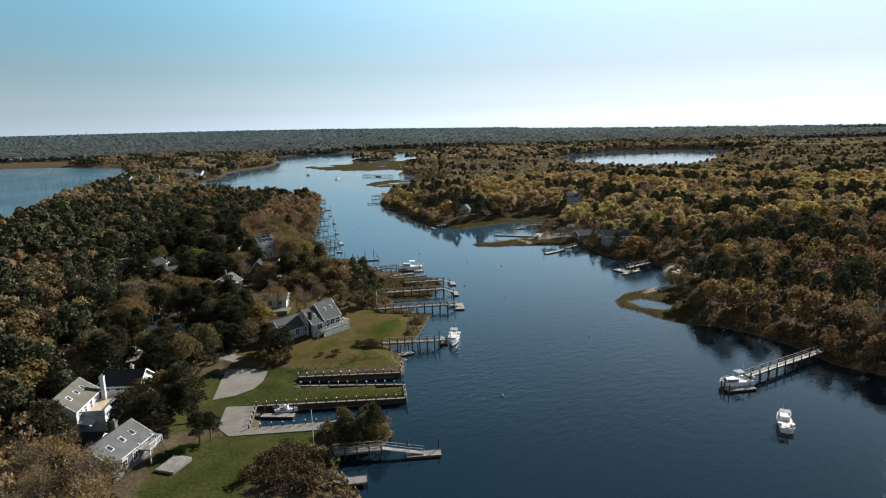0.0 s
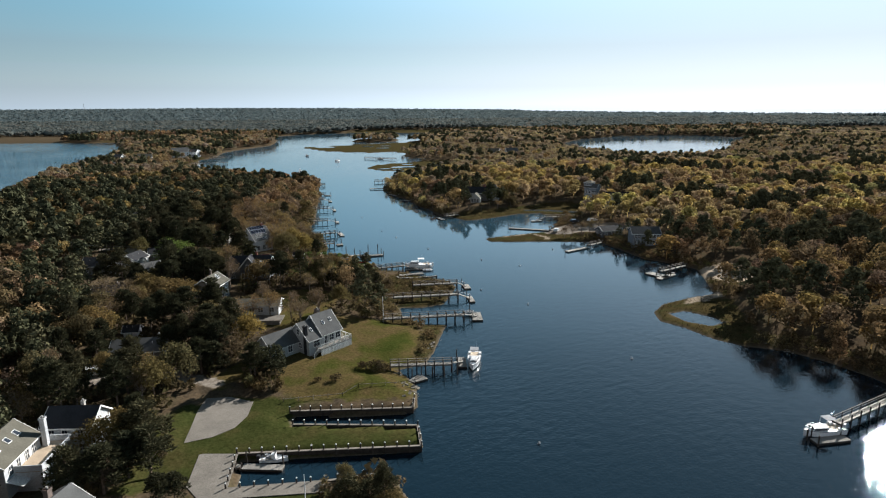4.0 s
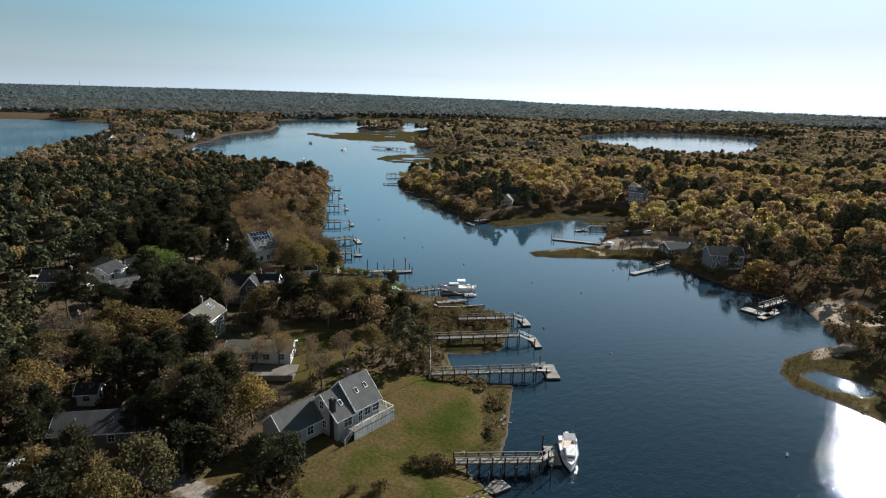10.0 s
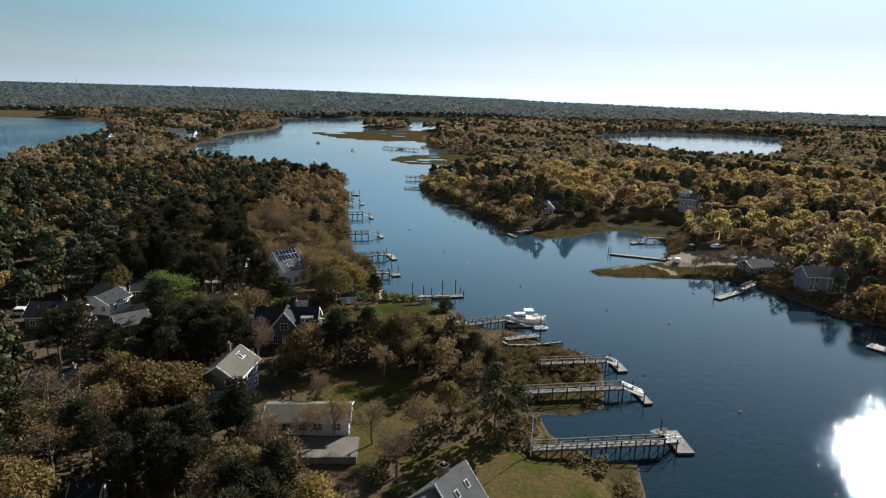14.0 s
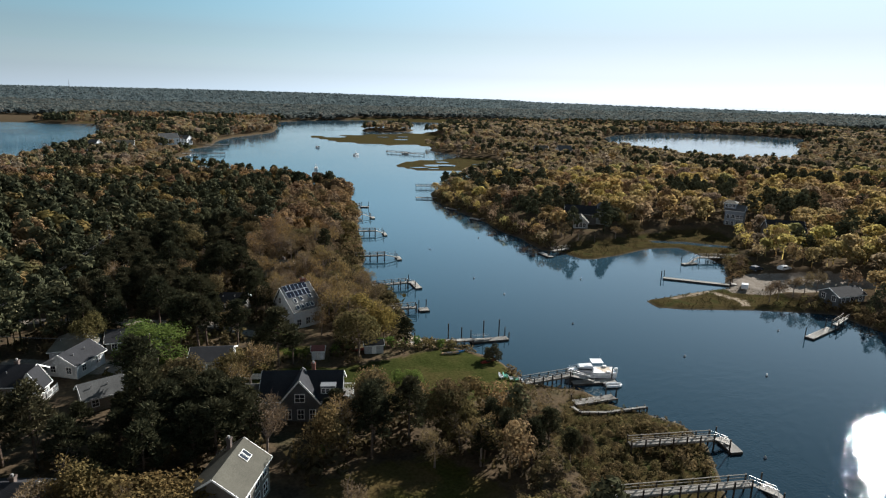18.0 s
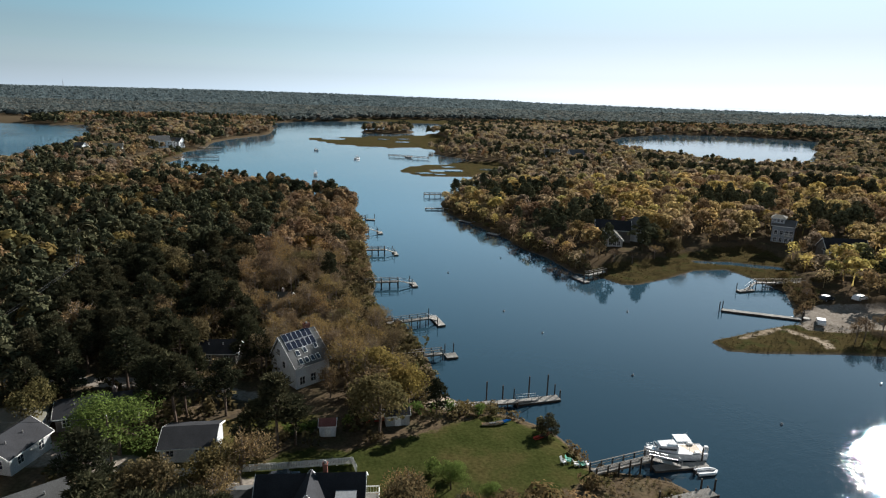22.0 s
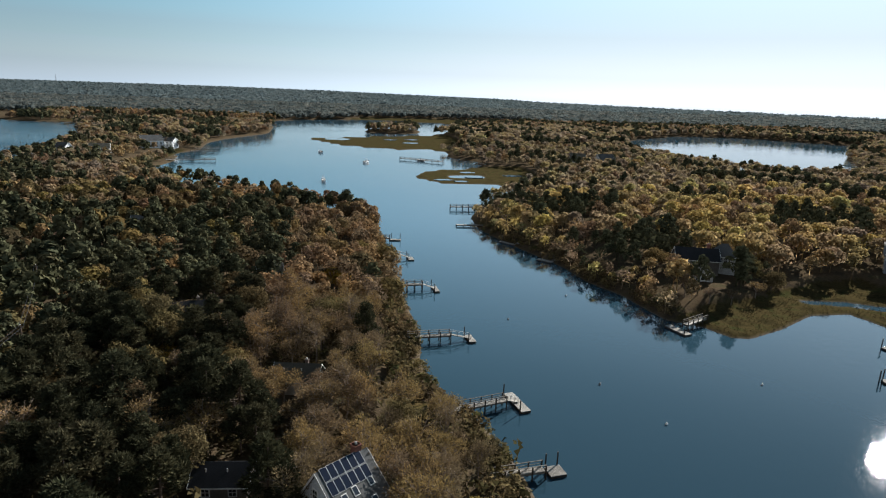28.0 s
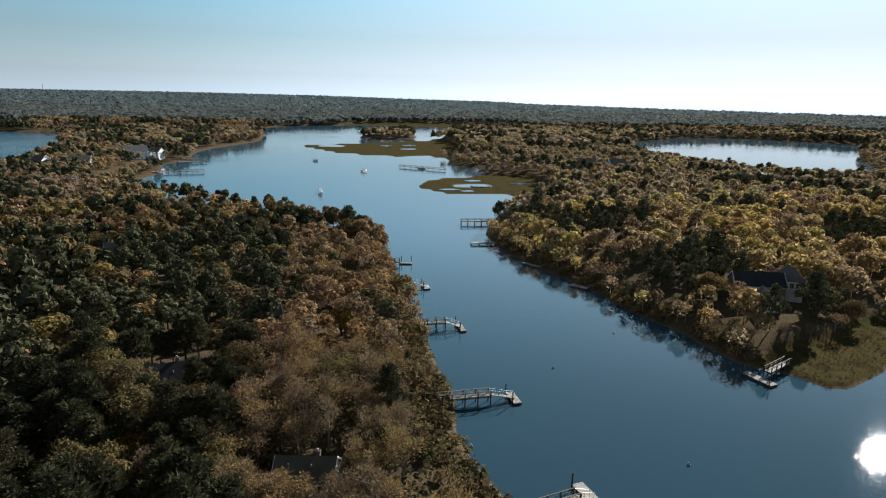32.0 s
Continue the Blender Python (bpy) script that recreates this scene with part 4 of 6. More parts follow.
BRICK = surface("chimney_brick", (0.22, 0.1, 0.075), 0.25, 1.5, 12.0, 0.9, bump=0.4)
GRAVEL = surface("pale_gravel", (0.17, 0.155, 0.135), 0.16, 0.35, 6.0, 0.95, bump=0.5)
FOUND = surface("concrete", (0.35, 0.34, 0.32), 0.15, 0.7, 9.0, 0.9)
FOUND_DARK = surface("sooty_masonry", (0.16, 0.13, 0.115), 0.25, 1.2, 9.0, 0.9)
FIBRE = surface("white_gelcoat", (0.8, 0.8, 0.8), 0.04, 0.8, 5.0, 0.25, bump=0.02)
CANVAS = surface("grey_canvas", (0.3, 0.31, 0.33), 0.1, 1.0, 9.0, 0.8)
BLACK = surface("black_rubber", (0.02, 0.02, 0.022), 0.2, 1.0, 9.0, 0.6)
TEAK = surface("boat_deck_tan", (0.45, 0.36, 0.26), 0.12, 1.0, 9.0, 0.7)
ROCK = surface("shore_rock", (0.2, 0.18, 0.15), 0.3, 0.8, 5.0, 0.9, bump=0.6)
RED = surface("red_plastic", (0.5, 0.06, 0.04), 0.1, 1.0, 9.0, 0.5)
BLUE = surface("blue_plastic", (0.05, 0.25, 0.55), 0.1, 1.0, 9.0, 0.5)
GREENP = surface("green_plastic", (0.12, 0.4, 0.3), 0.1, 1.0, 9.0, 0.5)
CARWHITE = surface("white_car_paint", (0.75, 0.75, 0.75), 0.03, 0.8, 5.0, 0.25, bump=0.01)
CARDARK = surface("dark_car_paint", (0.05, 0.055, 0.065), 0.05, 0.8, 5.0, 0.25, bump=0.01)
REED_BUSH = foliage("brown_bush", [(0.06, 0.048, 0.028), (0.09, 0.066, 0.036), (0.06, 0.06, 0.028)], trans=0.2)
SHEDRED = surface("red_roof_felt", (0.2, 0.09, 0.08), 0.2, 0.8, 9.0, 0.9)
STEEL = surface("galvanised_steel", (0.5, 0.5, 0.5), 0.1, 0.8, 9.0, 0.4, metal=0.7)


def glassy(name, col, rough=0.06):
    m, nt, b, out = mat_new(name)
    b.inputs["Base Color"].default_value = (*col, 1)
    b.inputs["Roughness"].default_value = rough
    b.inputs["IOR"].default_value = 1.5
    n1 = node(nt, "ShaderNodeTexNoise", Scale=0.7, Detail=1.0)
    bp = node(nt, "ShaderNodeBump", Strength=0.04, Distance=0.05)
    nt.links.new(nt.nodes.new("ShaderNodeTexCoord").outputs["Object"], n1.inputs["Vector"])
    nt.links.new(n1.outputs[0], bp.inputs["Height"])
    nt.links.new(bp.outputs[0], b.inputs["Normal"])
    return m


PANE = glassy("window_glass", (0.03, 0.035, 0.045))
SOLAR = glassy("solar_cells", (0.01, 0.012, 0.024), 0.2)


# ---- houses ----
def window(parent, face, u, v, w, h, half, bars=1):
    """A framed window on one wall of a box with half sizes half=(hx, hy); u along the wall, v the sill's height."""
    turn = {"S": 0, "E": 90, "N": 180, "W": 270}[face]
    off = half[1] if face in "SN" else half[0]
    m = Matrix.Rotation(radians(turn), 4, "Z") @ Matrix.Translation((u, -off, v))
    t = 0.1
    o = [(-w / 2 - t, -t), (w / 2 + t, -t), (w / 2 + t, h + t), (-w / 2 - t, h + t)]
    n = [(-w / 2, 0), (w / 2, 0), (w / 2, h), (-w / 2, h)]
    vs = [(x, y, z) for y in (-0.07, 0.03) for x, z in o + n]
    fs = []
    for i in range(4):
        j = (i + 1) % 4
        fs += [(i, j, 4 + j, 4 + i), (8 + i, 12 + i, 12 + j, 8 + j), (i, 8 + i, 8 + j, j), (4 + i, 4 + j, 12 + j, 12 + i)]
    win = put("window", Geo().add(vs, fs), WHITE, parent, "white framed window", m)
    put("pane", Geo().box(-w / 2, w / 2, -0.03, 0.02, 0, h), PANE, win)
    for k in range(1, bars + 1):
        x = -w / 2 + w * k / (bars + 1)
        put("mullion", Geo().box(x - 0.025, x + 0.025, -0.055, -0.034, 0, h), WHITE, win)
    put("sash_bar", Geo().box(-w / 2, w / 2, -0.062, -0.034, h * 0.5 - 0.025, h * 0.5 + 0.025), WHITE, win)
    return win


def gable(parent, L, W, eave, ridge, wall, roof, at=None, base=-1.2, over=0.35, skew=0.0, hip=0.0, name="wall", trim=True):
    """Walls and roof with the ridge along x; skew moves the ridge sideways (a saltbox), hip pulls in its ends."""
    hx, hy = L / 2, W / 2
    at = Matrix() if at is None else at
    ry = skew
    body = Geo()
    vs = []
    for x in (-hx, hx):
        vs += [(x, -hy, base), (x, hy, base), (x, hy, eave), (x, ry if hip == 0 else 0, ridge - 0.12 if hip == 0 else eave), (x, -hy, eave)]
    body.add(vs, [(0, 4, 3, 2, 1), (5, 6, 7, 8, 9), (0, 5, 9, 4), (1, 2, 7, 6), (4, 9, 8, 3), (3, 8, 7, 2)])
    put(name, body, wall, parent, at=at)
    rg, th = Geo(), 0.16
    xr = hx + over - hip
    for sy in (-1, 1):
        run = hy - sy * ry
        drop = (ridge - eave) / max(run, 0.1)
        e = (hy + over) * sy
        ez = eave - drop * over
        x0 = hx + over
        top = [(-x0, e, ez + th), (x0, e, ez + th), (xr, ry, ridge + th), (-xr, ry, ridge + th)]
        bot = [(x, y, z - th) for x, y, z in top]
        rg.add(top + bot, [(0, 1, 2, 3), (7, 6, 5, 4), (0, 4, 5, 1), (1, 5, 6, 2), (3, 2, 6, 7), (0, 3, 7, 4)])
    if hip:
        for sx in (-1, 1):
            x0 = sx * (hx + over)
            ez = eave - (ridge - eave) / hy * over
            top = [(x0, -(hy + over), ez + th), (x0, hy + over, ez + th), (sx * xr, 0, ridge + th)]
            rg.add(top + [(x, y, z - th) for x, y, z in top], [(0, 1, 2), (5, 4, 3), (0, 3, 4, 1), (1, 4, 5, 2), (2, 5, 3, 0)])
    put("roof", rg, roof, parent, at=at)
    if trim and not hip:
        for sx in (-1, 1):
            x = sx * (hx + over)
            for sy in (-1, 1):
                drop = (ridge - eave) / max(hy - sy * ry, 0.1)
                tg = Geo().beam((x + 0.03 * sx, (hy + over) * sy, eave - drop * over + 0.03), (x + 0.03 * sx, ry, ridge + 0.03), 0.06, 0.24)
                put("rake_board", tg, WHITE, parent, "white rake board", at)
    for sy in (-1, 1):
        drop = (ridge - eave) / max(hy - sy * ry, 0.1)
        y = (hy + over + 0.04) * sy
        tg = Geo().box(-hx - over, hx + over, min(y, y - 0.06 * sy), max(y, y - 0.06 * sy), eave - drop * over - 0.06, eave - drop * over + 0.12)
        put("gutter", tg, WHITE, parent, "white gutter", at)
    return (hx, hy)


def chimney(parent, x, y, z0, z1, mat=BRICK, w=0.8):
    c = put("chimney", Geo().box(x - w / 2, x + w / 2, y - w / 2, y + w / 2, z0, z1).box(x - w / 2 - 0.07, x + w / 2 + 0.07, y - w / 2 - 0.07, y + w / 2 + 0.07, z1 - 0.25, z1), mat, parent)
    put("flue", Geo().tube((x, y, z1), (x, y, z1 + 0.3), 0.16, 0.14, 8), FOUND, c)


def skylight(parent, x, frac, L, W, eave, ridge, at=None, side=-1, skew=0.0, w=0.6, h=1.0, frame_mat=None):
    hy = W / 2
    run = hy - side * skew
    slope = math.atan2(ridge - eave, run)
    y, z = side * hy + (skew - side * hy) * frac, eave + (ridge - eave) * frac + 0.17
    m = (Matrix() if at is None else at) @ Matrix.Translation((x, y, z)) @ Matrix.Rotation(-side * slope if side < 0 else -slope, 4, "X")
    s = put("skylight", Geo().box(-w / 2 - 0.08, w / 2 + 0.08, -h / 2 - 0.08, h / 2 + 0.08, -0.05, 0.07), frame_mat or WHITE, parent, "dark framed skylight" if frame_mat else "white framed skylight", m)
    put("pane", Geo().box(-w / 2, w / 2, -h / 2, h / 2, 0.05, 0.09), PANE, s)


def railing(parent, pts, z, h=1.0, mat=WHITE, step=0.9, label="white railing"):
    """A railing along a line of points: top and bottom rails, and each post."""
    for p, q in zip(pts, pts[1:]):
        p, q = Vector((*p, z)), Vector((*q, z))
        put("top_rail", Geo().beam(p + Vector((0, 0, h)), q + Vector((0, 0, h)), 0.1, 0.07), mat, parent, label)
        put("bottom_rail", Geo().beam(p + Vector((0, 0, 0.12)), q + Vector((0, 0, 0.12)), 0.06, 0.06), mat, parent)
        n = max(1, round((q - p).length / 0.35))
        for k in range(n + 1):
            c = p.lerp(q, k / n)
            put("baluster", Geo().beam(c + Vector((0, 0, 0.1)), c + Vector((0, 0, h)), 0.05, 0.05), mat, parent)
        n = max(1, round((q - p).length / 1.8))
        for k in range(n + 1):
            c = p.lerp(q, k / n)
            put("post", Geo().beam(c, c + Vector((0, 0, h + 0.1)), 0.11, 0.11), mat, parent)


def house(label, x, y, z, turn, name="house"):
    return thing(name, label, "house", pose(x, y, z, 0, 0, turn))


def rows_of_windows(h, half, face, us, vs, w=0.9, hh=1.2, bars=1):
    for u in us:
        for v in vs:
            window(h, face, u, v, w, hh, half, bars)


def main_house():
    """Grey cape-style house by the lawn: two stepped blocks, a rear wing and a raised white deck."""
    z = height(-20, 160) + 0.05
    h = house("grey shingled house with skylights and white deck on the lawn", -17.2, 161.1, z, 45)
    a = Matrix.Translation((-2.6, 3.6, 0))
    hf = gable(h, 5.2, 7.2, 3.9, 7.5, SHINGLE_GREY, ROOF_GREY, a)
    b = Matrix.Translation((-7.1, 3.6, 0))
    gable(h, 3.8, 7.2, 3.6, 6.7, SHINGLE_GREY, ROOF_GREY, b)
    c = Matrix.Translation((-12.6, 6.2, 0))
    gable(h, 7.2, 5.4, 2.8, 5.2, SHINGLE_GREY, ROOF_GREY, c)
    for x, f in ((-1.4, 0.55), (-3.5, 0.5)):
        skylight(h, x, f, 5.2, 7.2, 3.9, 7.5, Matrix.Translation((0, 3.6, 0)), w=0.45, h=0.8)
    skylight(h, -7.0, 0.45, 3.8, 7.2, 3.6, 6.7, Matrix.Translation((0, 3.6, 0)), w=0.45, h=0.8)
    g = thing("tmp", "x", "x")
    for u, w in ((-0.9, 1.3), (-2.7, 1.2), (-4.3, 0.8)):
        window(h, "S", u, 2.0 if w > 1 else 1.5, w, 1.3 if w > 1 else 2.0, (0, 0))
    window(h, "S", -6.9, 1.7, 1.6, 1.7, (0, 0))
    m = Matrix.Translation((-9.0, 3.6, 0))
    for u, v in ((0.6, 1.2), (-1.6, 1.2), (0.0, 4.2)):
        w = window(h, "W", u, v, 0.9, 1.2, (0, 0))
        w.matrix_basis = m @ w.matrix_basis
    m = Matrix.Translation((-12.6, 6.2, 0))
    for u in (-1.6, 1.2):
        w = window(h, "S", u, 0.9, 1.1, 1.4, (0, 2.7))
        w.matrix_basis = m @ w.matrix_basis
    m = Matrix.Translation((0, 3.6, 0))
    for u, v in ((-1.5, 1.9), (1.5, 1.9), (0, 4.6)):
        w = window(h, "E", u, v, 0.9, 1.2, (0, 0))
        w.matrix_basis = m @ w.matrix_basis
    bpy.data.objects.remove(g)
    chimney(h, -2.9, 4.4, 4, 8.3, FOUND_DARK, 0.9)
    chimney(h, -8.9, 1.2, 0, 6.6, ROOF_DARK, 0.7)
    # raised deck round the front and the right end
    deck_z = 1.35
    put("deck", Geo().box(-7.1, 1.7, -1.7, -0.04, deck_z - 0.16, deck_z).box(0.04, 1.7, -0.04, 6.0, deck_z - 0.16, deck_z), DECK, h, "grey boarded deck")
    for k in range(22):
        put("skirt_board", Geo().box(-7.1 + 0.4 * k, -7.1 + 0.4 * k + 0.33, -1.7, -1.66, -0.6, deck_z - 0.1), WHITE, h, "white vertical deck board")
    for k in range(19):
        put("skirt_board", Geo().box(1.66, 1.7, -1.7 + 0.4 * k, -1.7 + 0.4 * k + 0.33, -0.6, deck_z - 0.1), WHITE, h, "white vertical deck board")
    railing(h, [(-7.0, -1.65), (1.65, -1.65), (1.65, 5.9)], deck_z)
    for k in range(6):
        put("stair_step", Geo().box(-7.5 - 0.28 * k, -7.15 - 0.28 * k, -1.65, -0.5, deck_z - 0.2 * (k + 1), deck_z - 0.2 * (k + 1) + 0.06), DECK, h)
    put("stair_rail", Geo().beam((-7.1, -1.65, deck_z + 0.9), (-9.0, -1.65, 0.9), 0.08, 0.08).beam((-9.0, -1.65, -0.3), (-9.0, -1.65, 0.95), 0.1, 0.1), WHITE, h)


def white_house():
    """White house with a grey roof, a roof deck over a wing, and a striped awning."""
    z = height(-61, 112)
    h = house("white two-storey house with grey roof and a timber roof deck", -62.6, 112.5, z, 90)
    hf = gable(h, 9, 6.8, 5.0, 7.4, CLAPBOARD, ROOF_LIGHT)
    for x in (-2.5, 0.2, 2.4):
        skylight(h, x, 0.55, 9, 6.8, 5.0, 7.4, w=0.7, h=0.9)
    rows_of_windows(h, hf, "S", (-3, -1.2, 1.0, 2.8), (3.0,), 0.9, 1.5)
    rows_of_windows(h, hf, "W", (-1.6, 1.4), (0.8, 3.2))
    put("wing", Geo().box(-2.5, 6.0, -7.2, -3.45, -1.2, 2.9), CLAPBOARD, h, "white wing under the deck")
    put("deck", Geo().box(-2.5, 6.0, -7.2, -3.45, 2.9, 3.0), TEAK, h, "tan boarded roof deck")
    pg = Geo().box(-2.5, 6.0, -7.25, -7.1, 3.0, 3.95).box(5.9, 6.0, -7.1, -3.5, 3.0, 3.95).box(-2.5, -2.4, -7.1, -3.5, 3.0, 3.95)
    put("parapet", pg, CLAPBOARD, h)
    for u in (-0.6, 1.6, 3.8):
        w = window(h, "S", u, 0.5, 1.4, 1.6, (0, 7.2))
    chimney(h, 4.6, -4.2, 3, 7.6, CLAPBOARD, 0.7)
    aw = Geo()
    for k in range(10):
        aw.add([(-4.4 + 0.2 * k, -5.6, 2.0), (-4.3 + 0.2 * k, -5.6, 2.0), (-4.3 + 0.2 * k, -3.45, 2.7), (-4.4 + 0.2 * k, -3.45, 2.7)], [(0, 1, 2, 3)])
    put("awning_stripes", aw, WHITE, h, "white awning stripes")
    aw = Geo().add([(-4.45, -5.6, 1.99), (-2.45, -5.6, 1.99), (-2.45, -3.45, 2.69), (-4.45, -3.45, 2.69), (-4.45, -5.6, 1.95), (-2.45, -5.6, 1.95), (-2.45, -3.45, 2.65), (-4.45, -3.45, 2.65)],
                   [(0, 1, 2, 3), (7, 6, 5, 4), (0, 4, 5, 1), (1, 5, 6, 2)])
    put("awning", aw, CANVAS, h)
    # white two-storey neighbour with a dark roof
    z = height(-55, 125)
    h = house("white two-storey house with a dark roof between trees", -56.4, 122.6, z, -4)
    hf = gable(h, 7.4, 5.8, 4.6, 6.6, CLAPBOARD, ROOF_DARK)
    rows_of_windows(h, hf, "S", (-2.4, -0.4, 2.0), (0.5, 2.9), 0.8, 1.1)
    rows_of_windows(h, hf, "E", (-1.6, 1.6), (0.5, 2.9), 0.8, 1.1)
    chimney(h, 1.2, 0.3, 6, 7.4, FOUND, 0.5)
    # grey ranch with a deck
    z = height(-49, 99)
    h = house("grey house with a grey roof, skylights and a white balcony", -49.3, 98.0, z, 75)
    hf = gable(h, 9.6, 7.2, 3.2, 5.4, SHINGLE_TAN, ROOF_GREY)
    for x in (-2.6, 0.2, 2.6):
        skylight(h, x, 0.5, 9.6, 7.2, 3.2, 5.4, w=0.7, h=1.0)
    rows_of_windows(h, hf, "S", (-2, 0.5, 3), (1.0,), 1.0, 1.3)
    gable(h, 3.6, 4.4, 2.6, 4.0, SHINGLE_TAN, ROOF_DARK, Matrix.Translation((2.4, 5.2, 0)) @ Matrix.Rotation(radians(90), 4, "Z"))
    chimney(h, 2.4, 1.0, 4, 6.4, FOUND_DARK, 0.7)
    put("balcony", Geo().box(1.2, 4.6, -5.8, -3.62, 2.1, 2.3), DECK, h)
    railing(h, [(1.25, -3.7), (1.25, -5.75), (4.55, -5.75), (4.55, -3.7)], 2.3)
    for x in (1.3, 4.5):
        put("post", Geo().box(x - 0.08, x + 0.08, -5.75, -5.6, -1.2, 2.1), WHITE, h)
    t = thing("timber_terrace", "weathered grey timber terrace on the lawn", "terrace", pose(-39.6, 96.6, height(-39.6, 96.6), 0, 0, 68), kind="")
    put("terrace_deck", Geo().box(-2.2, 2.2, -1.7, 1.7, -0.5, 0.45), DECK, t)
    for k in range(3):
        put("step", Geo().box(2.2 + 0.3 * k, 2.5 + 0.3 * k, -1.0, 1.0, -0.5, 0.3 - 0.15 * k), DECK, t)


def middle_houses():
    z = height(-40.6, 185)
    h = house("long low house with a pale grey roof behind bare trees", -40.6, 185.3, z, -2)
    hf = gable(h, 12.4, 5.6, 2.4, 3.5, CLAPBOARD, ROOF_LIGHT)
    rows_of_windows(h, hf, "S", (-5, -3, -0.6, 1.6, 4.4), (0.8,), 1.2, 1.1)
    pt = thing("patio", "pale paved patio in front of the low house", "patio", pose(-38.6, 178.4, height(-38.6, 178.4), 0, 0, -2))
    put("paving", Geo().box(-5.6, 5.6, -3.2, 3.4, -0.8, 0.12), GRAVEL, pt)
    put("fence_panel", Geo().box(-5.6, 5.6, -3.26, -3.2, -0.5, 1.0), RAIL, pt, "grey timber fence")
    z = height(-53.2, 195.5)
    h = house("two-storey house with tan shingles and a pale roof", -54.6, 195.2, z, 78)
    hf = gable(h, 8.2, 6.4, 4.7, 6.9, SHINGLE_TAN, ROOF_LIGHT)
    for x in (1.4, 2.2):
        skylight(h, x, 0.62, 8.2, 6.4, 4.7, 6.9, w=0.5, h=1.2)
    rows_of_windows(h, hf, "S", (-2.6, 0.2, 2.6), (0.6, 3.0), 1.3, 1.5)
    rows_of_windows(h, hf, "W", (1.6,), (2.9,), 0.8, 1.3)
    chimney(h, 3.2, 1.4, 5, 7.6, FOUND_DARK, 0.5)
    g = house("small garage with a pale gable roof beside the tan house", -53.6, 187.9, height(-53.6, 188), 168, "garage")
    hf = gable(g, 5.0, 4.4, 2.3, 4.0, SHINGLE_TAN, ROOF_LIGHT)
    put("garage_door", Geo().box(-1.3, 1.3, -2.28, -2.2, -0.2, 2.0), WHITE, g)
    z = height(-48.6, 219.5)
    h = house("dark-roofed grey house with a tall front gable", -48.6, 220.2, z, -2)
    hf = gable(h, 12.2, 8.0, 3.6, 6.6, SHINGLE_DARK, ROOF_DARK)
    cg = Matrix.Translation((0, -2.4, 0)) @ Matrix.Rotation(radians(90), 4, "Z")
    gable(h, 4.0, 5.8, 3.6, 7.1, SHINGLE_DARK, ROOF_DARK, cg)
    for u, v, w in ((-1.8, 0.6, 0.8), (0.1, 0.6, 0.9), (1.9, 0.6, 0.8), (0, 3.5, 1.4)):
        window(h, "S", u, v, w, 1.5 if v < 3 else 1.2, (0, 4.42))
    rows_of_windows(h, hf, "S", (-4.9, 4.6), (0.7,), 0.9, 1.5)
    put("dormer", Geo().box(3.0, 5.4, -3.3, -1.0, 3.9, 5.5), SHINGLE_DARK, h)
    for u in (3.5, 4.2, 4.9):
        window(h, "S", u, 4.4, 0.5, 0.7, (0, 3.3), 0)
    gable(h, 4.2, 5.0, 2.4, 3.6, SHINGLE_DARK, ROOF_GREY, Matrix.Translation((-8.1, 1.4, 0)))
    put("balcony", Geo().box(6.1, 8.0, -2.5, 1.8, 2.3, 2.5), DECK, h)
    railing(h, [(6.2, -2.45), (7.95, -2.45), (7.95, 1.75), (6.2, 1.75)], 2.5)
    for y in (-2.4, 1.7):
        put("post", Geo().box(7.8, 7.95, y - 0.08, y + 0.08, -1.2, 2.3), WHITE, h)
    chimney(h, 1.6, 0.4, 6, 7.8, BRICK, 0.5)
    z = height(-67, 237)
    h = house("small white ranch house with a low dark roof", -67.0, 237.0, z, 2)
    hf = gable(h, 7.0, 6.6, 2.4, 3.7, CLAPBOARD, ROOF_DARK)
    rows_of_windows(h, hf, "S", (-2.2, 1.6), (1.1,), 0.9, 0.9)
    put("porch", Geo().box(3.5, 4.9, -2.6, 0, -0.8, 0.3), DECK, h)
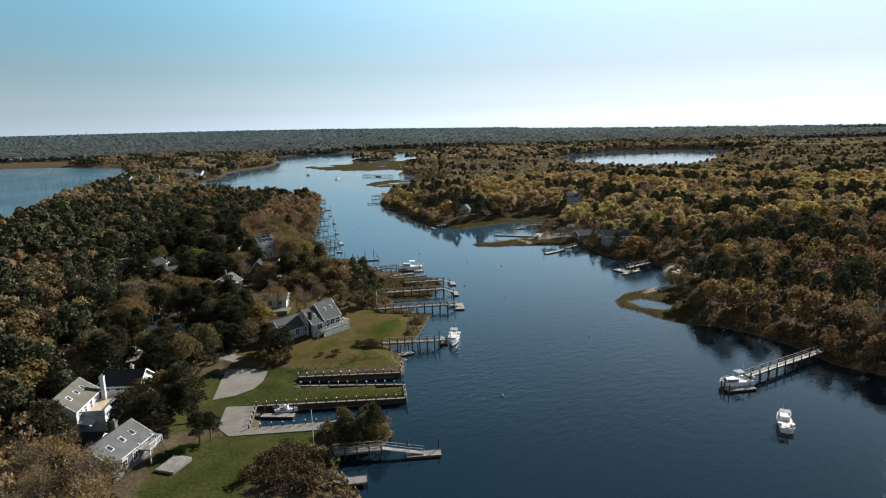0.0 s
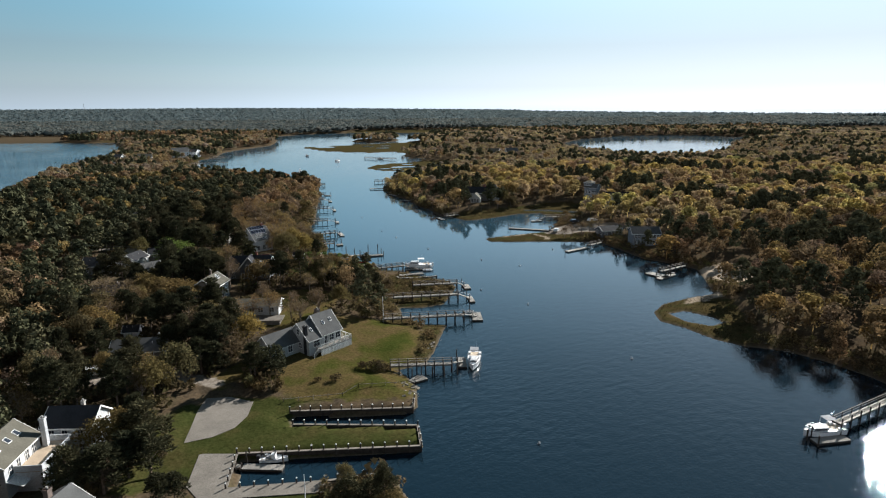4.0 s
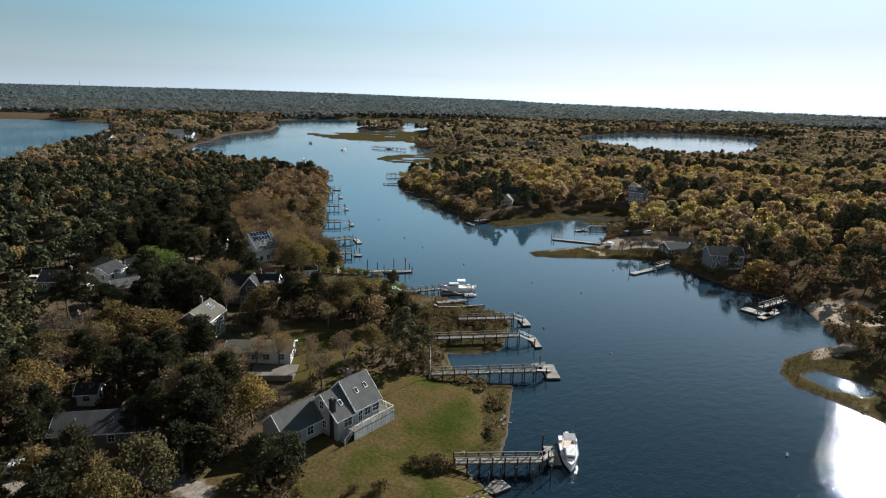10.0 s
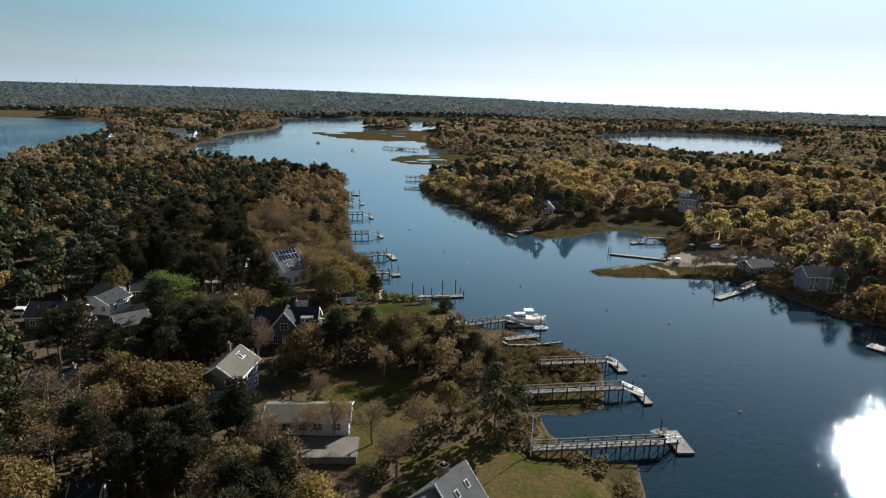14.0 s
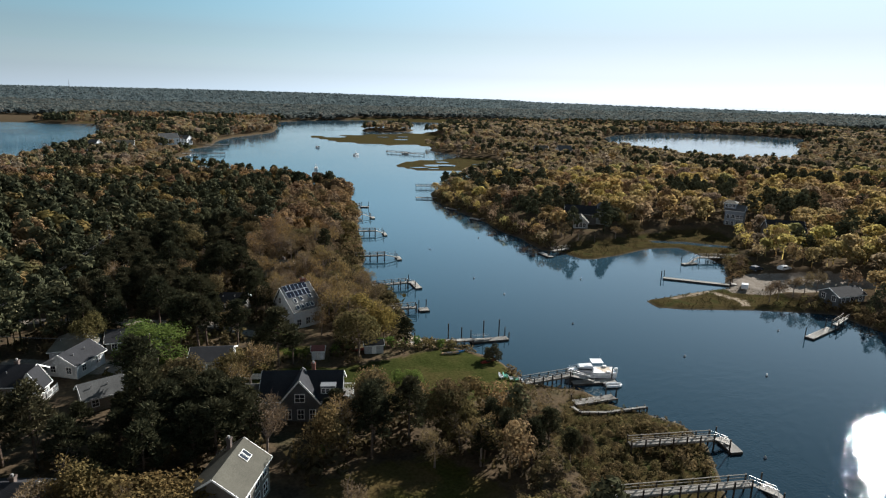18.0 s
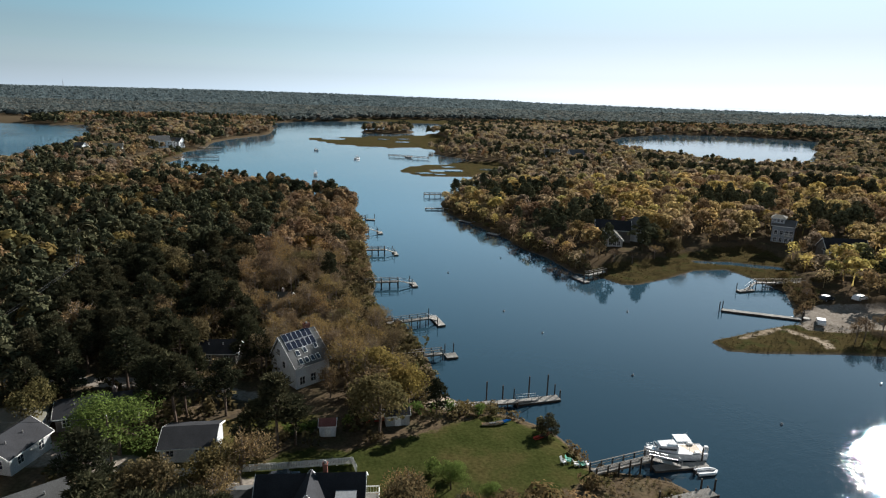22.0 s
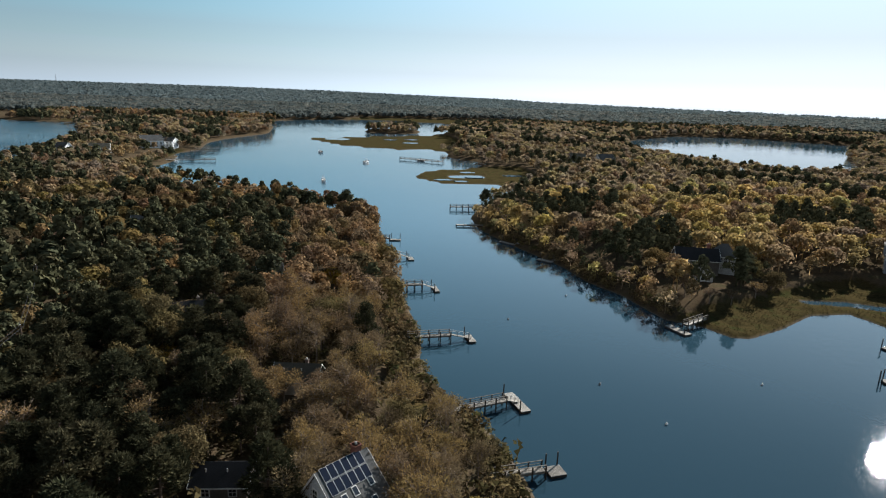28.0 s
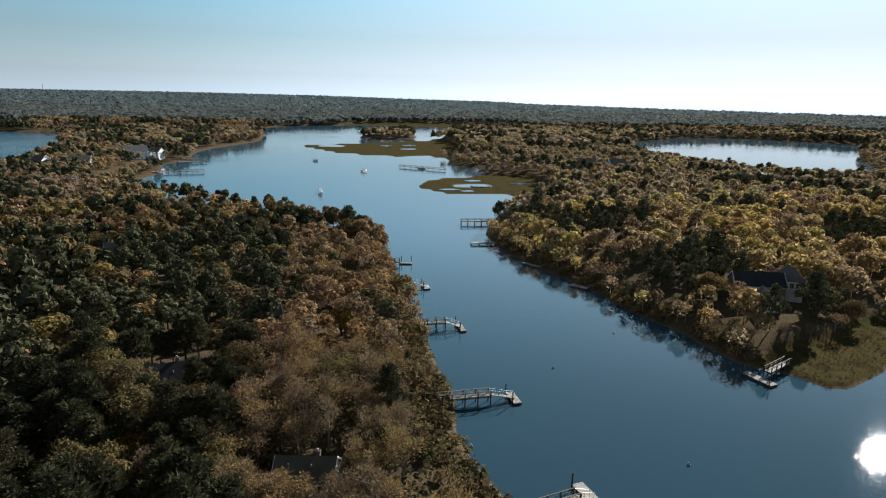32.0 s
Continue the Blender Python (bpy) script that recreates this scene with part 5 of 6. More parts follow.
    for k, (x, y, turn, L, W, e, r, wall, roof, hip, lab) in enumerate((
            (-90, 235, 75, 7, 6, 2.5, 4.2, CLAPBOARD, ROOF_DARK, 0, "white cottage with a dark roof by the lane"),
            (-92.5, 241, 10, 7, 7, 2.6, 4.4, CLAPBOARD, ROOF_LIGHT, 2.8, "white house with a pale hipped roof"),
            (-83, 246, 15, 11, 6, 2.4, 3.8, SHINGLE_TAN, ROOF_DARK, 0, "low dark-roofed house under trees"),
            (-96.5, 226, 0, 9, 6.8, 2.8, 4.8, SHINGLE_TAN, ROOF_DARK, 0, "dark-roofed house with a white porch"),
            (-80.5, 222.4, 35, 6, 5, 2.4, 4.0, SHINGLE_TAN, ROOF_GREY, 0, "grey garage by the lane"),
            (-80.5, 194.6, -4, 8.6, 6.2, 2.6, 4.2, SHINGLE_TAN, ROOF_DARK, 0, "dark-roofed house beside a big oak"),
            (-58, 157, 4, 13, 6.6, 2.5, 4.2, SHINGLE_TAN, ROOF_GREY, 0, "long grey-roofed house hidden among trees"),
            (-64.8, 167, 4, 3, 3, 2.2, 3.2, CLAPBOARD, ROOF_DARK, 0, "small white outbuilding among trees"),
            (-70.2, 268.6, -3, 6.6, 5, 2.4, 4.0, SHINGLE_TAN, ROOF_DARK, 0, "dark cabin beside the house with solar panels"),
            (-77, 353, 20, 6, 5, 4.0, 6.5, SHINGLE_TAN, ROOF_LIGHT, 0, "pale-roofed house showing between pines"),
            (-88.5, 323, 15, 8, 6.5, 3.6, 6.4, CLAPBOARD, ROOF_DARK, 0, "white gabled house showing between pines"),
            (-64, 297.5, -8, 7.5, 5.4, 2.6, 4.6, SHINGLE_GREY, ROOF_LIGHT, 0, "pale-roofed house under the bank trees"),
            (-125, 407, 10, 8, 6, 4.0, 7.0, CLAPBOARD, ROOF_GREY, 0, "house roof among the pines"))):
        z = height(x, y)
        h = house(lab, x, y, z, turn)
        hf = gable(h, L, W, e, r, wall, roof, hip=hip)
        for face, n in (("S", L), ("E", W), ("W", W)):
            us = [(-0.5 + (i + 0.5) / max(1, int(n // 2.6))) * n for i in range(max(1, int(n // 2.6)))]
            rows_of_windows(h, hf, face, us, (0.9,) if e < 3.3 else (0.6, 2.4), 0.9, 1.1)
        for fx in (-0.28, 0.12):
            put("vent_pipe", Geo().tube((L * fx, -W * 0.22, (e + r) / 2 - 0.1), (L * fx, -W * 0.22, (e + r) / 2 + 0.65), 0.08, 0.08, 7), STEEL, h, "short metal vent pipe")
        if "porch" in lab:
            gable(h, 2.6, 3.0, 2.6, 5.0, WHITE, ROOF_DARK, Matrix.Translation((5.4, -2.2, 0)) @ Matrix.Rotation(radians(90), 4, "Z"))
            put("deck", Geo().box(4.2, 8.0, -4.2, -0.5, 0.5, 0.7), DECK, h)
            railing(h, [(5.0, -4.15), (7.95, -4.15), (7.95, -0.6)], 0.7)
        if L > 7:
            chimney(h, L * 0.2, 0.4, r - 0.6, r + 0.7, FOUND_DARK, 0.55)


def solar_house():
    x, y = -54.6, 256.0
    z = height(-54, 259)
    h = house("tall white saltbox house with solar panels and skylights", x, y, z, 40)
    at = Matrix.Translation((3.5, 4.0, 0))
    e, r = 4.2, 8.4
    gable(h, 7.0, 8.0, e, r, CLAPBOARD, ROOF_GREY, at, skew=1.0)
    # the rear wall stands taller under the short slope
    put("rear_wall", Geo().box(0.05, 6.95, 7.0, 7.95, -1, 4.4), CLAPBOARD, h)
    slope = math.atan2(r - e, 5.0)
    for i in range(6):
        for k in range(2):
            f = 0.62 + 0.27 * k
            m = Matrix.Translation((0.75 + 0.98 * i, 5.0 * f, e + (r - e) * f + 0.2)) @ Matrix.Rotation(slope, 4, "X")
            p = put("solar_panel", Geo().box(-0.47, 0.47, -0.8, 0.8, 0.0, 0.05), SOLAR, h, "dark blue solar panel", m)
            put("panel_frame", Geo().box(-0.48, 0.48, -0.82, -0.79, 0, 0.07).box(-0.48, 0.48, 0.79, 0.82, 0, 0.07).box(-0.49, -0.46, -0.82, 0.82, 0, 0.07).box(0.46, 0.49, -0.82, 0.82, 0, 0.07), STEEL, p)
    for xx, f in ((1.6, 0.36), (3.2, 0.4), (5.6, 0.44), (1.4, 0.1), (2.6, 0.1), (3.8, 0.1), (5.0, 0.1)):
        skylight(h, xx - 3.5, f, 7.0, 8.0, e, r, at, skew=1.0, w=0.6, h=1.0)
    for u, v in ((-1.8, 0.6), (0.8, 0.6), (2.6, 2.6), (-0.2, 2.9), (1.4, 4.8)):
        w = window(h, "W", -u, v, 0.8, 1.2, (0, 0))
        w.matrix_basis = Matrix.Translation((0, 4.0, 0)) @ w.matrix_basis
    for u in (1.2, 3.5, 5.8):
        window(h, "S", u, 0.7, 1.0, 1.4, (0, 0))
    chimney(h, 6.0, 5.4, 6, 9.4, BRICK, 0.9)


def far_bank_houses():
    z = height(93, 252)
    h = house("blue-grey waterside house with many white windows", 93.2, 252.2, z, -9)
    hf = gable(h, 10.4, 7, 4.6, 6.6, SHINGLE_BLUE, ROOF_GREY)
    rows_of_windows(h, hf, "S", (-4, -2.6, 0.8, 1.9, 3.0, 4.1), (0.7, 2.9), 0.85, 1.4)
    put("bay", Geo().box(-0.2, 5.0, -4.2, -3.52, -1.2, 4.4), SHINGLE_BLUE, h)
    for u in (0.5, 1.7, 2.9, 4.1):
        for v in (0.7, 2.9):
            window(h, "S", u, v, 0.9, 1.4, (0, 4.2))
    z = height(109, 360)
    h = house("tall three-storey grey-blue house with a pale tower roof", 109.5, 360.5, z - 0.6, -40)
    hf = gable(h, 7, 6, 6.6, 8.4, SHINGLE_BLUE, ROOF_GREY)
    tower = Matrix.Translation((-2.0, 0.2, 0))
    gable(h, 4.4, 4.8, 9.2, 10.0, SHINGLE_BLUE, ROOF_LIGHT, tower, base=6, hip=1.6)
    for u in (-3.2, -1.9, -0.7):
        window(h, "S", u, 7.7, 0.9, 1.1, (0, 2.2))
    put("balcony", Geo().box(0.6, 3.6, -4.2, -3.02, 2.9, 3.1), DECK, h)
    railing(h, [(0.65, -3.1), (0.65, -4.15), (3.55, -4.15), (3.55, -3.1)], 3.1)
    rows_of_windows(h, hf, "S", (-2.2, -0.4, 1.4, 2.8), (0.6, 3.3), 1.0, 1.5)
    rows_of_windows(h, hf, "W", (-1.5, 1.5), (0.6, 3.3), 1.0, 1.4)
    z = height(114, 337)
    h = house("large house with a sweeping dark roof and white trim", 115, 337.5, z, -14)
    hf = gable(h, 13, 8, 3.2, 6.6, SHINGLE_TAN, ROOF_DARK)
    gable(h, 4.5, 5, 3.2, 5.8, CLAPBOARD, ROOF_DARK, Matrix.Translation((-4, -3.4, 0)) @ Matrix.Rotation(radians(90), 4, "Z"))
    rows_of_windows(h, hf, "S", (-0.6, 1.2, 3.0, 5.0), (0.8,), 1.1, 1.4)
    z = height(46, 359)
    h = house("rambling house with dark roofs and pale gables above the river", 45.5, 364.5, z, -16)
    hf = gable(h, 12, 7, 4.2, 7.0, SHINGLE_TAN, ROOF_DARK)
    rows_of_windows(h, hf, "S", (-4.6, -3.0, -1.2, 0.6), (0.6, 2.6), 0.9, 1.3)
    b = Matrix.Translation((8.4, 2.2, 0))
    gable(h, 6, 5.6, 5.2, 8.2, SHINGLE_GREY, ROOF_GREY, b, hip=2.4)
    for u in (7.0, 8.4, 9.8):
        window(h, "S", u, 3.2, 0.9, 1.4, (0, 0.62))
    gable(h, 6, 5.4, 3.4, 5.8, SHINGLE_GREY, ROOF_LIGHT, Matrix.Translation((-0.2, -8.6, -1.0)) @ Matrix.Rotation(radians(90), 4, "Z"))
    for u in (0.2, 1.6, 3.0):
        window(h, "S", u - 1.8, 0.4, 1.0, 1.6, (0, 11.62))
    chimney(h, 3.4, 0.6, 6, 8.4, BRICK, 0.9)
    for x, y, turn, L, W, e, r, wall, roof, lab in (
            (86, 270.5, 12, 9, 6, 2.4, 3.9, SHINGLE_DARK, ROOF_DARK, "low dark-roofed house by the landing"),
            (117, 132, -30, 9, 7, 4.2, 6.6, SHINGLE_DARK, ROOF_GREY, "grey house half hidden by trees on the far bank"),
            (-225, 723, 30, 16, 9, 6.0, 10.0, CLAPBOARD, ROOF_GREY, "large white house on the river point"),
            (-213, 732, -20, 10, 8, 5.0, 8.0, CLAPBOARD, ROOF_GREY, "white house on the river point"),
            (-240, 662, 15, 13, 8, 4.6, 7.6, CLAPBOARD, ROOF_LIGHT, "white house behind the marsh"),
            (-263, 660, -25, 9, 8, 5.0, 8.5, CLAPBOARD, ROOF_GREY, "white gabled house near the lagoon"),
            (119, 628, 10, 12, 8, 5.5, 9.5, SHINGLE_GREY, ROOF_GREY, "grey gabled house in far woods"),
            (104, 643, -20, 11, 8, 5.0, 8.5, SHINGLE_GREY, ROOF_LIGHT, "pale house in far woods"),
            (-212, 872, 0, 14, 8, 5.0, 8.0, SHINGLE_TAN, ROOF_GREY, "far grey waterside house by the water")):
        z = height(x, y)
        h = house(lab, x, y, z, turn)
        hf = gable(h, L, W, e, r, wall, roof)
        for face, n in (("S", L), ("E", W), ("W", W)):
            us = [(-0.5 + (i + 0.5) / max(1, int(n // 3))) * n for i in range(max(1, int(n // 3)))]
            rows_of_windows(h, hf, face, us, (0.8,) if e < 3.3 else (0.8, 3.2), 1.1, 1.4)


# ---- docks ----
def dock(label, p, q, z=1.6, width=1.25, bays=8, rail=True, end=None, gang=True, posts=(), deck_mat=None, name="dock"):
    """A fixed pier from the shore p to q on paired piles, with a gangway down to a float given by its middle, length, width and turn."""
    p, q = Vector((*p, 0)), Vector((*q, 0))
    d = q - p
    length, ang = d.length, math.degrees(math.atan2(d.y, d.x))
    t = thing(name, label, "dock", pose(p.x, p.y, 0, 0, 0, ang), group="docks along the river")
    inv = pose(p.x, p.y, 0, 0, 0, ang).inverted()
    hw = width / 2
    if length > 0.5:
        put("deck", Geo().box(0, length, -hw, hw, z - 0.09, z), deck_mat or DECK, t, "weathered grey deck boards")
        for s in (-1, 1):
            put("stringer", Geo().box(0, length, s * hw - 0.06 - 0.07 * s, s * hw + 0.06 - 0.07 * s, z - 0.36, z - 0.094), RAIL, t)
        for k in range(bays + 1):
            x = length * k / bays
            gz = max(-2.4, height(*(p + d * (k / bays)).xy) - 0.5)
            for s in (-1, 1):
                put("dock_post", Geo().tube((x, s * (hw + 0.14), min(gz, -0.4)), (x, s * (hw + 0.14), z + (1.0 if rail else 0.12)), 0.13, 0.12, 8), PILE, t, "dark timber pile")
            put("cross_brace", Geo().beam((x, -hw - 0.14, z - 0.2), (x, hw + 0.14, z - 0.2), 0.14, 0.22), PILE, t)
        if rail:
            for s in (-1, 1):
                put("handrail", Geo().box(0, length, s * (hw + 0.02) - 0.06, s * (hw + 0.02) + 0.06, z + 0.92, z + 1.0), RAIL, t)
                put("mid_rail", Geo().box(0, length, s * (hw + 0.02) - 0.03, s * (hw + 0.02) + 0.03, z + 0.46, z + 0.54), RAIL, t)
    if end:
        (fx, fy), fl, fw, fa = end
        m = inv @ pose(fx, fy, 0, 0, 0, fa)
        f = put("float", Geo().box(-fl / 2, fl / 2, -fw / 2, fw / 2, -0.15, 0.34), PILE, t, "dark float sides", m)
        put("float_deck", Geo().box(-fl / 2, fl / 2, -fw / 2, fw / 2, 0.344, 0.43), DECK, f, "pale boarded float deck")
        for s in (-1, 1):
            put("cleat", Geo().box(s * fl * 0.35 - 0.12, s * fl * 0.35 + 0.12, fw / 2 - 0.16, fw / 2 - 0.08, 0.434, 0.52), STEEL, f)
        for s in (-1, 1):
            c = m @ Vector((s * (fl / 2 - 0.3), fw / 2 + 0.15, 0))
            put("dock_post", Geo().tube((c.x, c.y, -2.2), (c.x, c.y, 2.5), 0.13, 0.11, 8), PILE, t)
        if gang:
            a = Vector((length, 0, z))
            b = m @ Vector((0, 0, 0.5))
            g = put("gangway", Geo().beam(a, b, 0.9, 0.1), DECK, t, "sloping gangway")
            side = (b - a).cross(Vector((0, 0, 1))).normalized() * 0.45
            for s in (-1, 1):
                up = Vector((0, 0, 0.95))
                r = Geo().beam(a + side * s + up, b + side * s + up, 0.06, 0.06)
                for k in range(4):
                    c = a.lerp(b, k / 3) + side * s
                    r.beam(c, c + up, 0.05, 0.05)
                put("gangway_rail", r, STEEL, g)
    for x, y, top in posts:
        c = inv @ Vector((x, y, 0))
        put("mooring_post", Geo().tube((c.x, c.y, -2.4), (c.x, c.y, top), 0.15, 0.13, 8), PILE, t)
    return t


def docks():
    dock("weathered dock with a gangway and a float below the lawn", (-14.5, 98.2), (-6.5, 98.4), 1.4, 1.3, 4, True, ((0.6, 97.4), 5.8, 1.7, 0))
    dock("short low timber dock beside a scrubby bank", (-14.2, 90.3), (-8.8, 90.7), 0.7, 1.9, 3, False)
    dock("timber dock with a motor boat at its float", (-6.2, 149.0), (6.8, 148.6), 1.7, 1.25, 7, True, ((9.4, 151.7), 5.0, 1.9, 86), True, ((2.5, 146.2, 2.2), (4.9, 145.6, 2.2), (7.7, 146.3, 2.2)))
    dock("small loose float moored beside the dock", (-2.4, 144.6), (-2.0, 144.6), 0.5, 0.8, 1, False, ((-0.3, 144.4), 2.8, 1.9, 28), False)
    dock("long railed dock over the marsh with a wide float", (-7.5, 178.2), (13.3, 178.8), 1.8, 1.3, 9, True, ((17.0, 181.0), 6.4, 2.7, 88), True)
    dock("long railed dock on tall piles crossing a cove", (-7.3, 195.7), (13.9, 196.8), 1.8, 1.25, 8, True, ((17.6, 195.8), 5.2, 1.5, 93), True)
    dock("railed dock with a small float at the marsh end", (1.4, 207.8), (15.0, 208.4), 1.7, 1.2, 6, True, ((18.0, 208.4), 4.4, 2.0, 93), True)
    dock("dock with a cabin cruiser at its float", (-10.2, 229.0), (-0.8, 231.6), 1.7, 1.3, 5, True, ((4.2, 231.2), 8.6, 1.4, 3), True)
    dock("low wooden landing at the marsh edge", (-2.4, 222.8), (5.6, 224.6), 0.7, 1.8, 4, False, None, False, ((-2.6, 223.9, 1.7), (4.6, 226.0, 1.8), (6.4, 225.6, 1.9)))
    dock("narrow boardwalk crossing the marsh", (-3.2, 221.4), (-2.4, 219.6), 0.75, 0.5, 1, False, name="boardwalk")
    dock("narrow boardwalk crossing the marsh", (-2.4, 219.5), (2.2, 219.1), 0.75, 0.5, 3, False, name="boardwalk")
    dock("narrow boardwalk crossing the marsh", (2.2, 219.1), (9.8, 220.5), 0.75, 0.5, 5, False, name="boardwalk")
    dock("long low dock with tall mooring piles and a float", (-31.0, 250.6), (-16.0, 251.7), 0.95, 1.3, 8, False, ((-12.0, 252.8), 8.6, 1.9, 9), True,
         ((-21.2, 252.9, 4.2), (-18.2, 253.2, 3.2), (-13.1, 254.4, 4.2), (-9.5, 254.9, 4.2), (-7.4, 253.8, 1.6), (-28.6, 252.2, 2.6)))
    dock("weathered dock below the budding trees", (-35.2, 271.0), (-27.0, 272.3), 1.3, 1.2, 4, True, ((-25.0, 273.0), 2.5, 2.4, 10), False)
    dock("railed dock with a long float set across its end", (-40.4, 288.8), (-28.3, 292.5), 1.5, 1.25, 6, True, ((-25.8, 293.5), 7.0, 1.8, 104), True)
    dock("railed dock on tall piles with a small float", (-43.4, 321.2), (-34.0, 322.1), 1.6, 1.2, 4, True, ((-29.4, 322.6), 4.0, 1.5, 98), True)
    dock("railed dock on tall piles with a small float", (-45.5, 358.0), (-37.0, 358.8), 1.6, 1.2, 4, True, ((-33.3, 357.9), 4.6, 1.3, 97), True)
    dock("railed dock on tall piles with a small float", (-48.0, 391.7), (-42.5, 391.7), 1.6, 1.2, 3, True, ((-38.1, 390.0), 3.6, 1.8, 95), True)
    dock("small far dock under the bank trees", (-48.8, 415.3), (-44.0, 414.8), 1.3, 1.2, 3, True, ((-41.8, 416.0), 3.8, 1.6, -8), False)
    dock("small far dock under the bank trees", (-53.5, 463.0), (-48.2, 465.6), 1.3, 1.2, 3, True)
    dock("pale dock with a float below the rambling house", (30.1, 330.3), (23.0, 326.3), 1.5, 1.2, 4, True, ((20.9, 325.7), 6.6, 2.0, 109), False)
    dock("low dock and float under the wooded bank", (13.4, 416.0), (1.4, 408.6), 0.8, 1.1, 5, False, ((-1.2, 411.2), 7.4, 1.6, -54), False)
    dock("low dock and float under the wooded bank", (13.6, 389.3), (8.6, 386.0), 0.8, 1.1, 2, False, ((6.2, 387.2), 5.6, 1.8, -48), False)
    dock("far pier on piles with a float", (4.0, 478.0), (-13.5, 478.4), 1.4, 1.3, 6, True)
    dock("far low dock at the wooded point", (-4.0, 440.6), (-15.9, 440.8), 0.8, 1.6, 4, False)
    dock("long pale public float beside the boat ramp", (68.0, 289.0), (66.5, 289.7), 0.8, 1.6, 1, False, ((58.4, 293.5), 19.6, 1.7, -25), False, ((49.2, 298.1, 2.4), (66.0, 289.0, 2.4)))
    dock("pier on piles in the cove with a small float", (86, 316.2), (71.2, 317.0), 1.5, 1.2, 5, True, ((66.0, 313.2), 5.4, 1.6, 12), True)
    dock("grey float and gangway below a waterside house", (78.7, 259.4), (72.4, 255.0), 1.3, 1.1, 2, True, ((66.8, 252.4), 11.0, 1.9, 30), False)
    dock("wide pale float with a pier from the far bank", (94.5, 221.0), (83.5, 215.2), 1.3, 1.2, 4, True, ((81.8, 213.8), 7.6, 3.2, -60), False)
    dock("second arm of the pale float by the far bank", (88.0, 214.6), (87.0, 215.0), 0.6, 1.0, 1, False, ((83.6, 211.6), 8.6, 1.8, 32), False)
    dock("long dark pier from the far bank with a boat", (93.5, 126.8), (69.4, 116.3), 1.7, 1.3, 9, True, ((66.2, 113.4), 6.2, 1.8, 4), False, ((62.6, 114.2, 2.0), (63.0, 112.0, 2.0)))
    dock("long far pier reaching into the river", (-192, 648.6), (-160, 655.8), 1.4, 1.6, 9, True)
    dock("far pier among marsh grass", (6, 668), (-26, 690), 1.3, 1.6, 8, True)
    dock("far pier beside the white houses", (-192, 712), (-172, 716), 1.3, 1.6, 6, True)
    dock("far pier beside the white houses", (-196, 735), (-176, 741), 1.3, 1.6, 6, True)
    dock("far pier in the lagoon", (-292, 700), (-330, 715), 1.3, 1.8, 8, True)
    dock("pale float with a white davit in the boat basin", (-30.6, 115.9), (-29.9, 115.9), 0.6, 0.9, 1, False, ((-26.4, 115.5), 6.4, 1.5, -9), False)
    rf = thing("raft", "small drifting wooden work float with gear on it", "raft", pose(-1.0, 144.6, 0, 0, 0, 47))
    put("raft_hull", Geo().box(-1.6, 1.6, -0.8, 0.8, -0.15, 0.3), PILE, rf)
    put("raft_deck", Geo().box(-1.6, 1.6, -0.8, 0.8, 0.304, 0.36), DECK, rf)
    put("gear", Geo().box(-0.9, 0.3, -0.5, -0.1, 0.364, 0.6).box(0.4, 1.2, 0.1, 0.6, 0.364, 0.52), RAIL, rf)


def bulkheads():
    """Timber walls round the two boat basins, with a post every couple of metres."""
    for lab, pts in (("dark timber bulkhead with white-capped posts along the lawn", [(-24.6, 131.9), (-2.3, 130.8), (-1.9, 134.4)]),
                     ("timber bulkhead with white-capped posts round the grass spit", [(-23.4, 127.0), (-1.8, 124.3), (-1.6, 117.7), (-31.0, 118.6)]),
                     ("timber bulkhead of the inner boat basin beside the gravel", [(-31.0, 118.6), (-30.5, 109.2), (-16.4, 109.6), (-7.0, 110.8)])):
        t = thing("bulkhead", lab, "bulkhead")
        for p, q in zip(pts, pts[1:]):
            a, b = Vector((*p, 0)), Vector((*q, 0))
            n = max(2, round((b - a).length / 0.6))
            put("wall_face", Geo().beam(a + Vector((0, 0, -0.3)), b + Vector((0, 0, -0.3)), 0.14, 2.8), PILE, t, "dark wet boards")
            put("cap_board", Geo().beam(a + Vector((0, 0, 1.16)), b + Vector((0, 0, 1.16)), 0.45, 0.09), RAIL, t)
            n = max(2, round((b - a).length / 1.9))
            for k in range(n + 1):
                c = a.lerp(b, k / n)
                po = put("post", Geo().tube(c + Vector((0, 0, -2)), c + Vector((0, 0, 2.0)), 0.13, 0.12, 8), PILE, t)
                put("post_cap", Geo().tube(c + Vector((0, 0, 2.0)), c + Vector((0, 0, 2.14)), 0.16, 0.05, 8), WHITE, po, "white conical cap")


# ---- boats ----
def hull(L, B, H):
    """A V-bowed hull, bow towards +x, as rings of cross-sections."""
    g, rings = Geo(), []
    for f in (0.0, 0.3, 0.6, 0.8, 0.92, 1.0):
        x = -L / 2 + L * f
        b = B / 2 * (1 - max(0, (f - 0.45) / 0.55) ** 2.2) * (0.92 if f == 0 else 1)
        b = max(b, 0.03)
        sh = H * (1 + 0.28 * f * f)
        rings.append([(x, -b, sh), (x, -b * 0.88, 0.12 + 0.2 * f), (x + 0.0, 0, -0.25 + 0.4 * f ** 4), (x, b * 0.88, 0.12 + 0.2 * f), (x, b, sh)])
    vs = [p for r in rings for p in r]
    fs = [(5 * i + k, 5 * i + 5 + k, 5 * i + 6 + k, 5 * i + 1 + k) for i in range(5) for k in range(4)]
    fs += [(0, 1, 2, 3, 4)]
    return g.add(vs, fs), rings


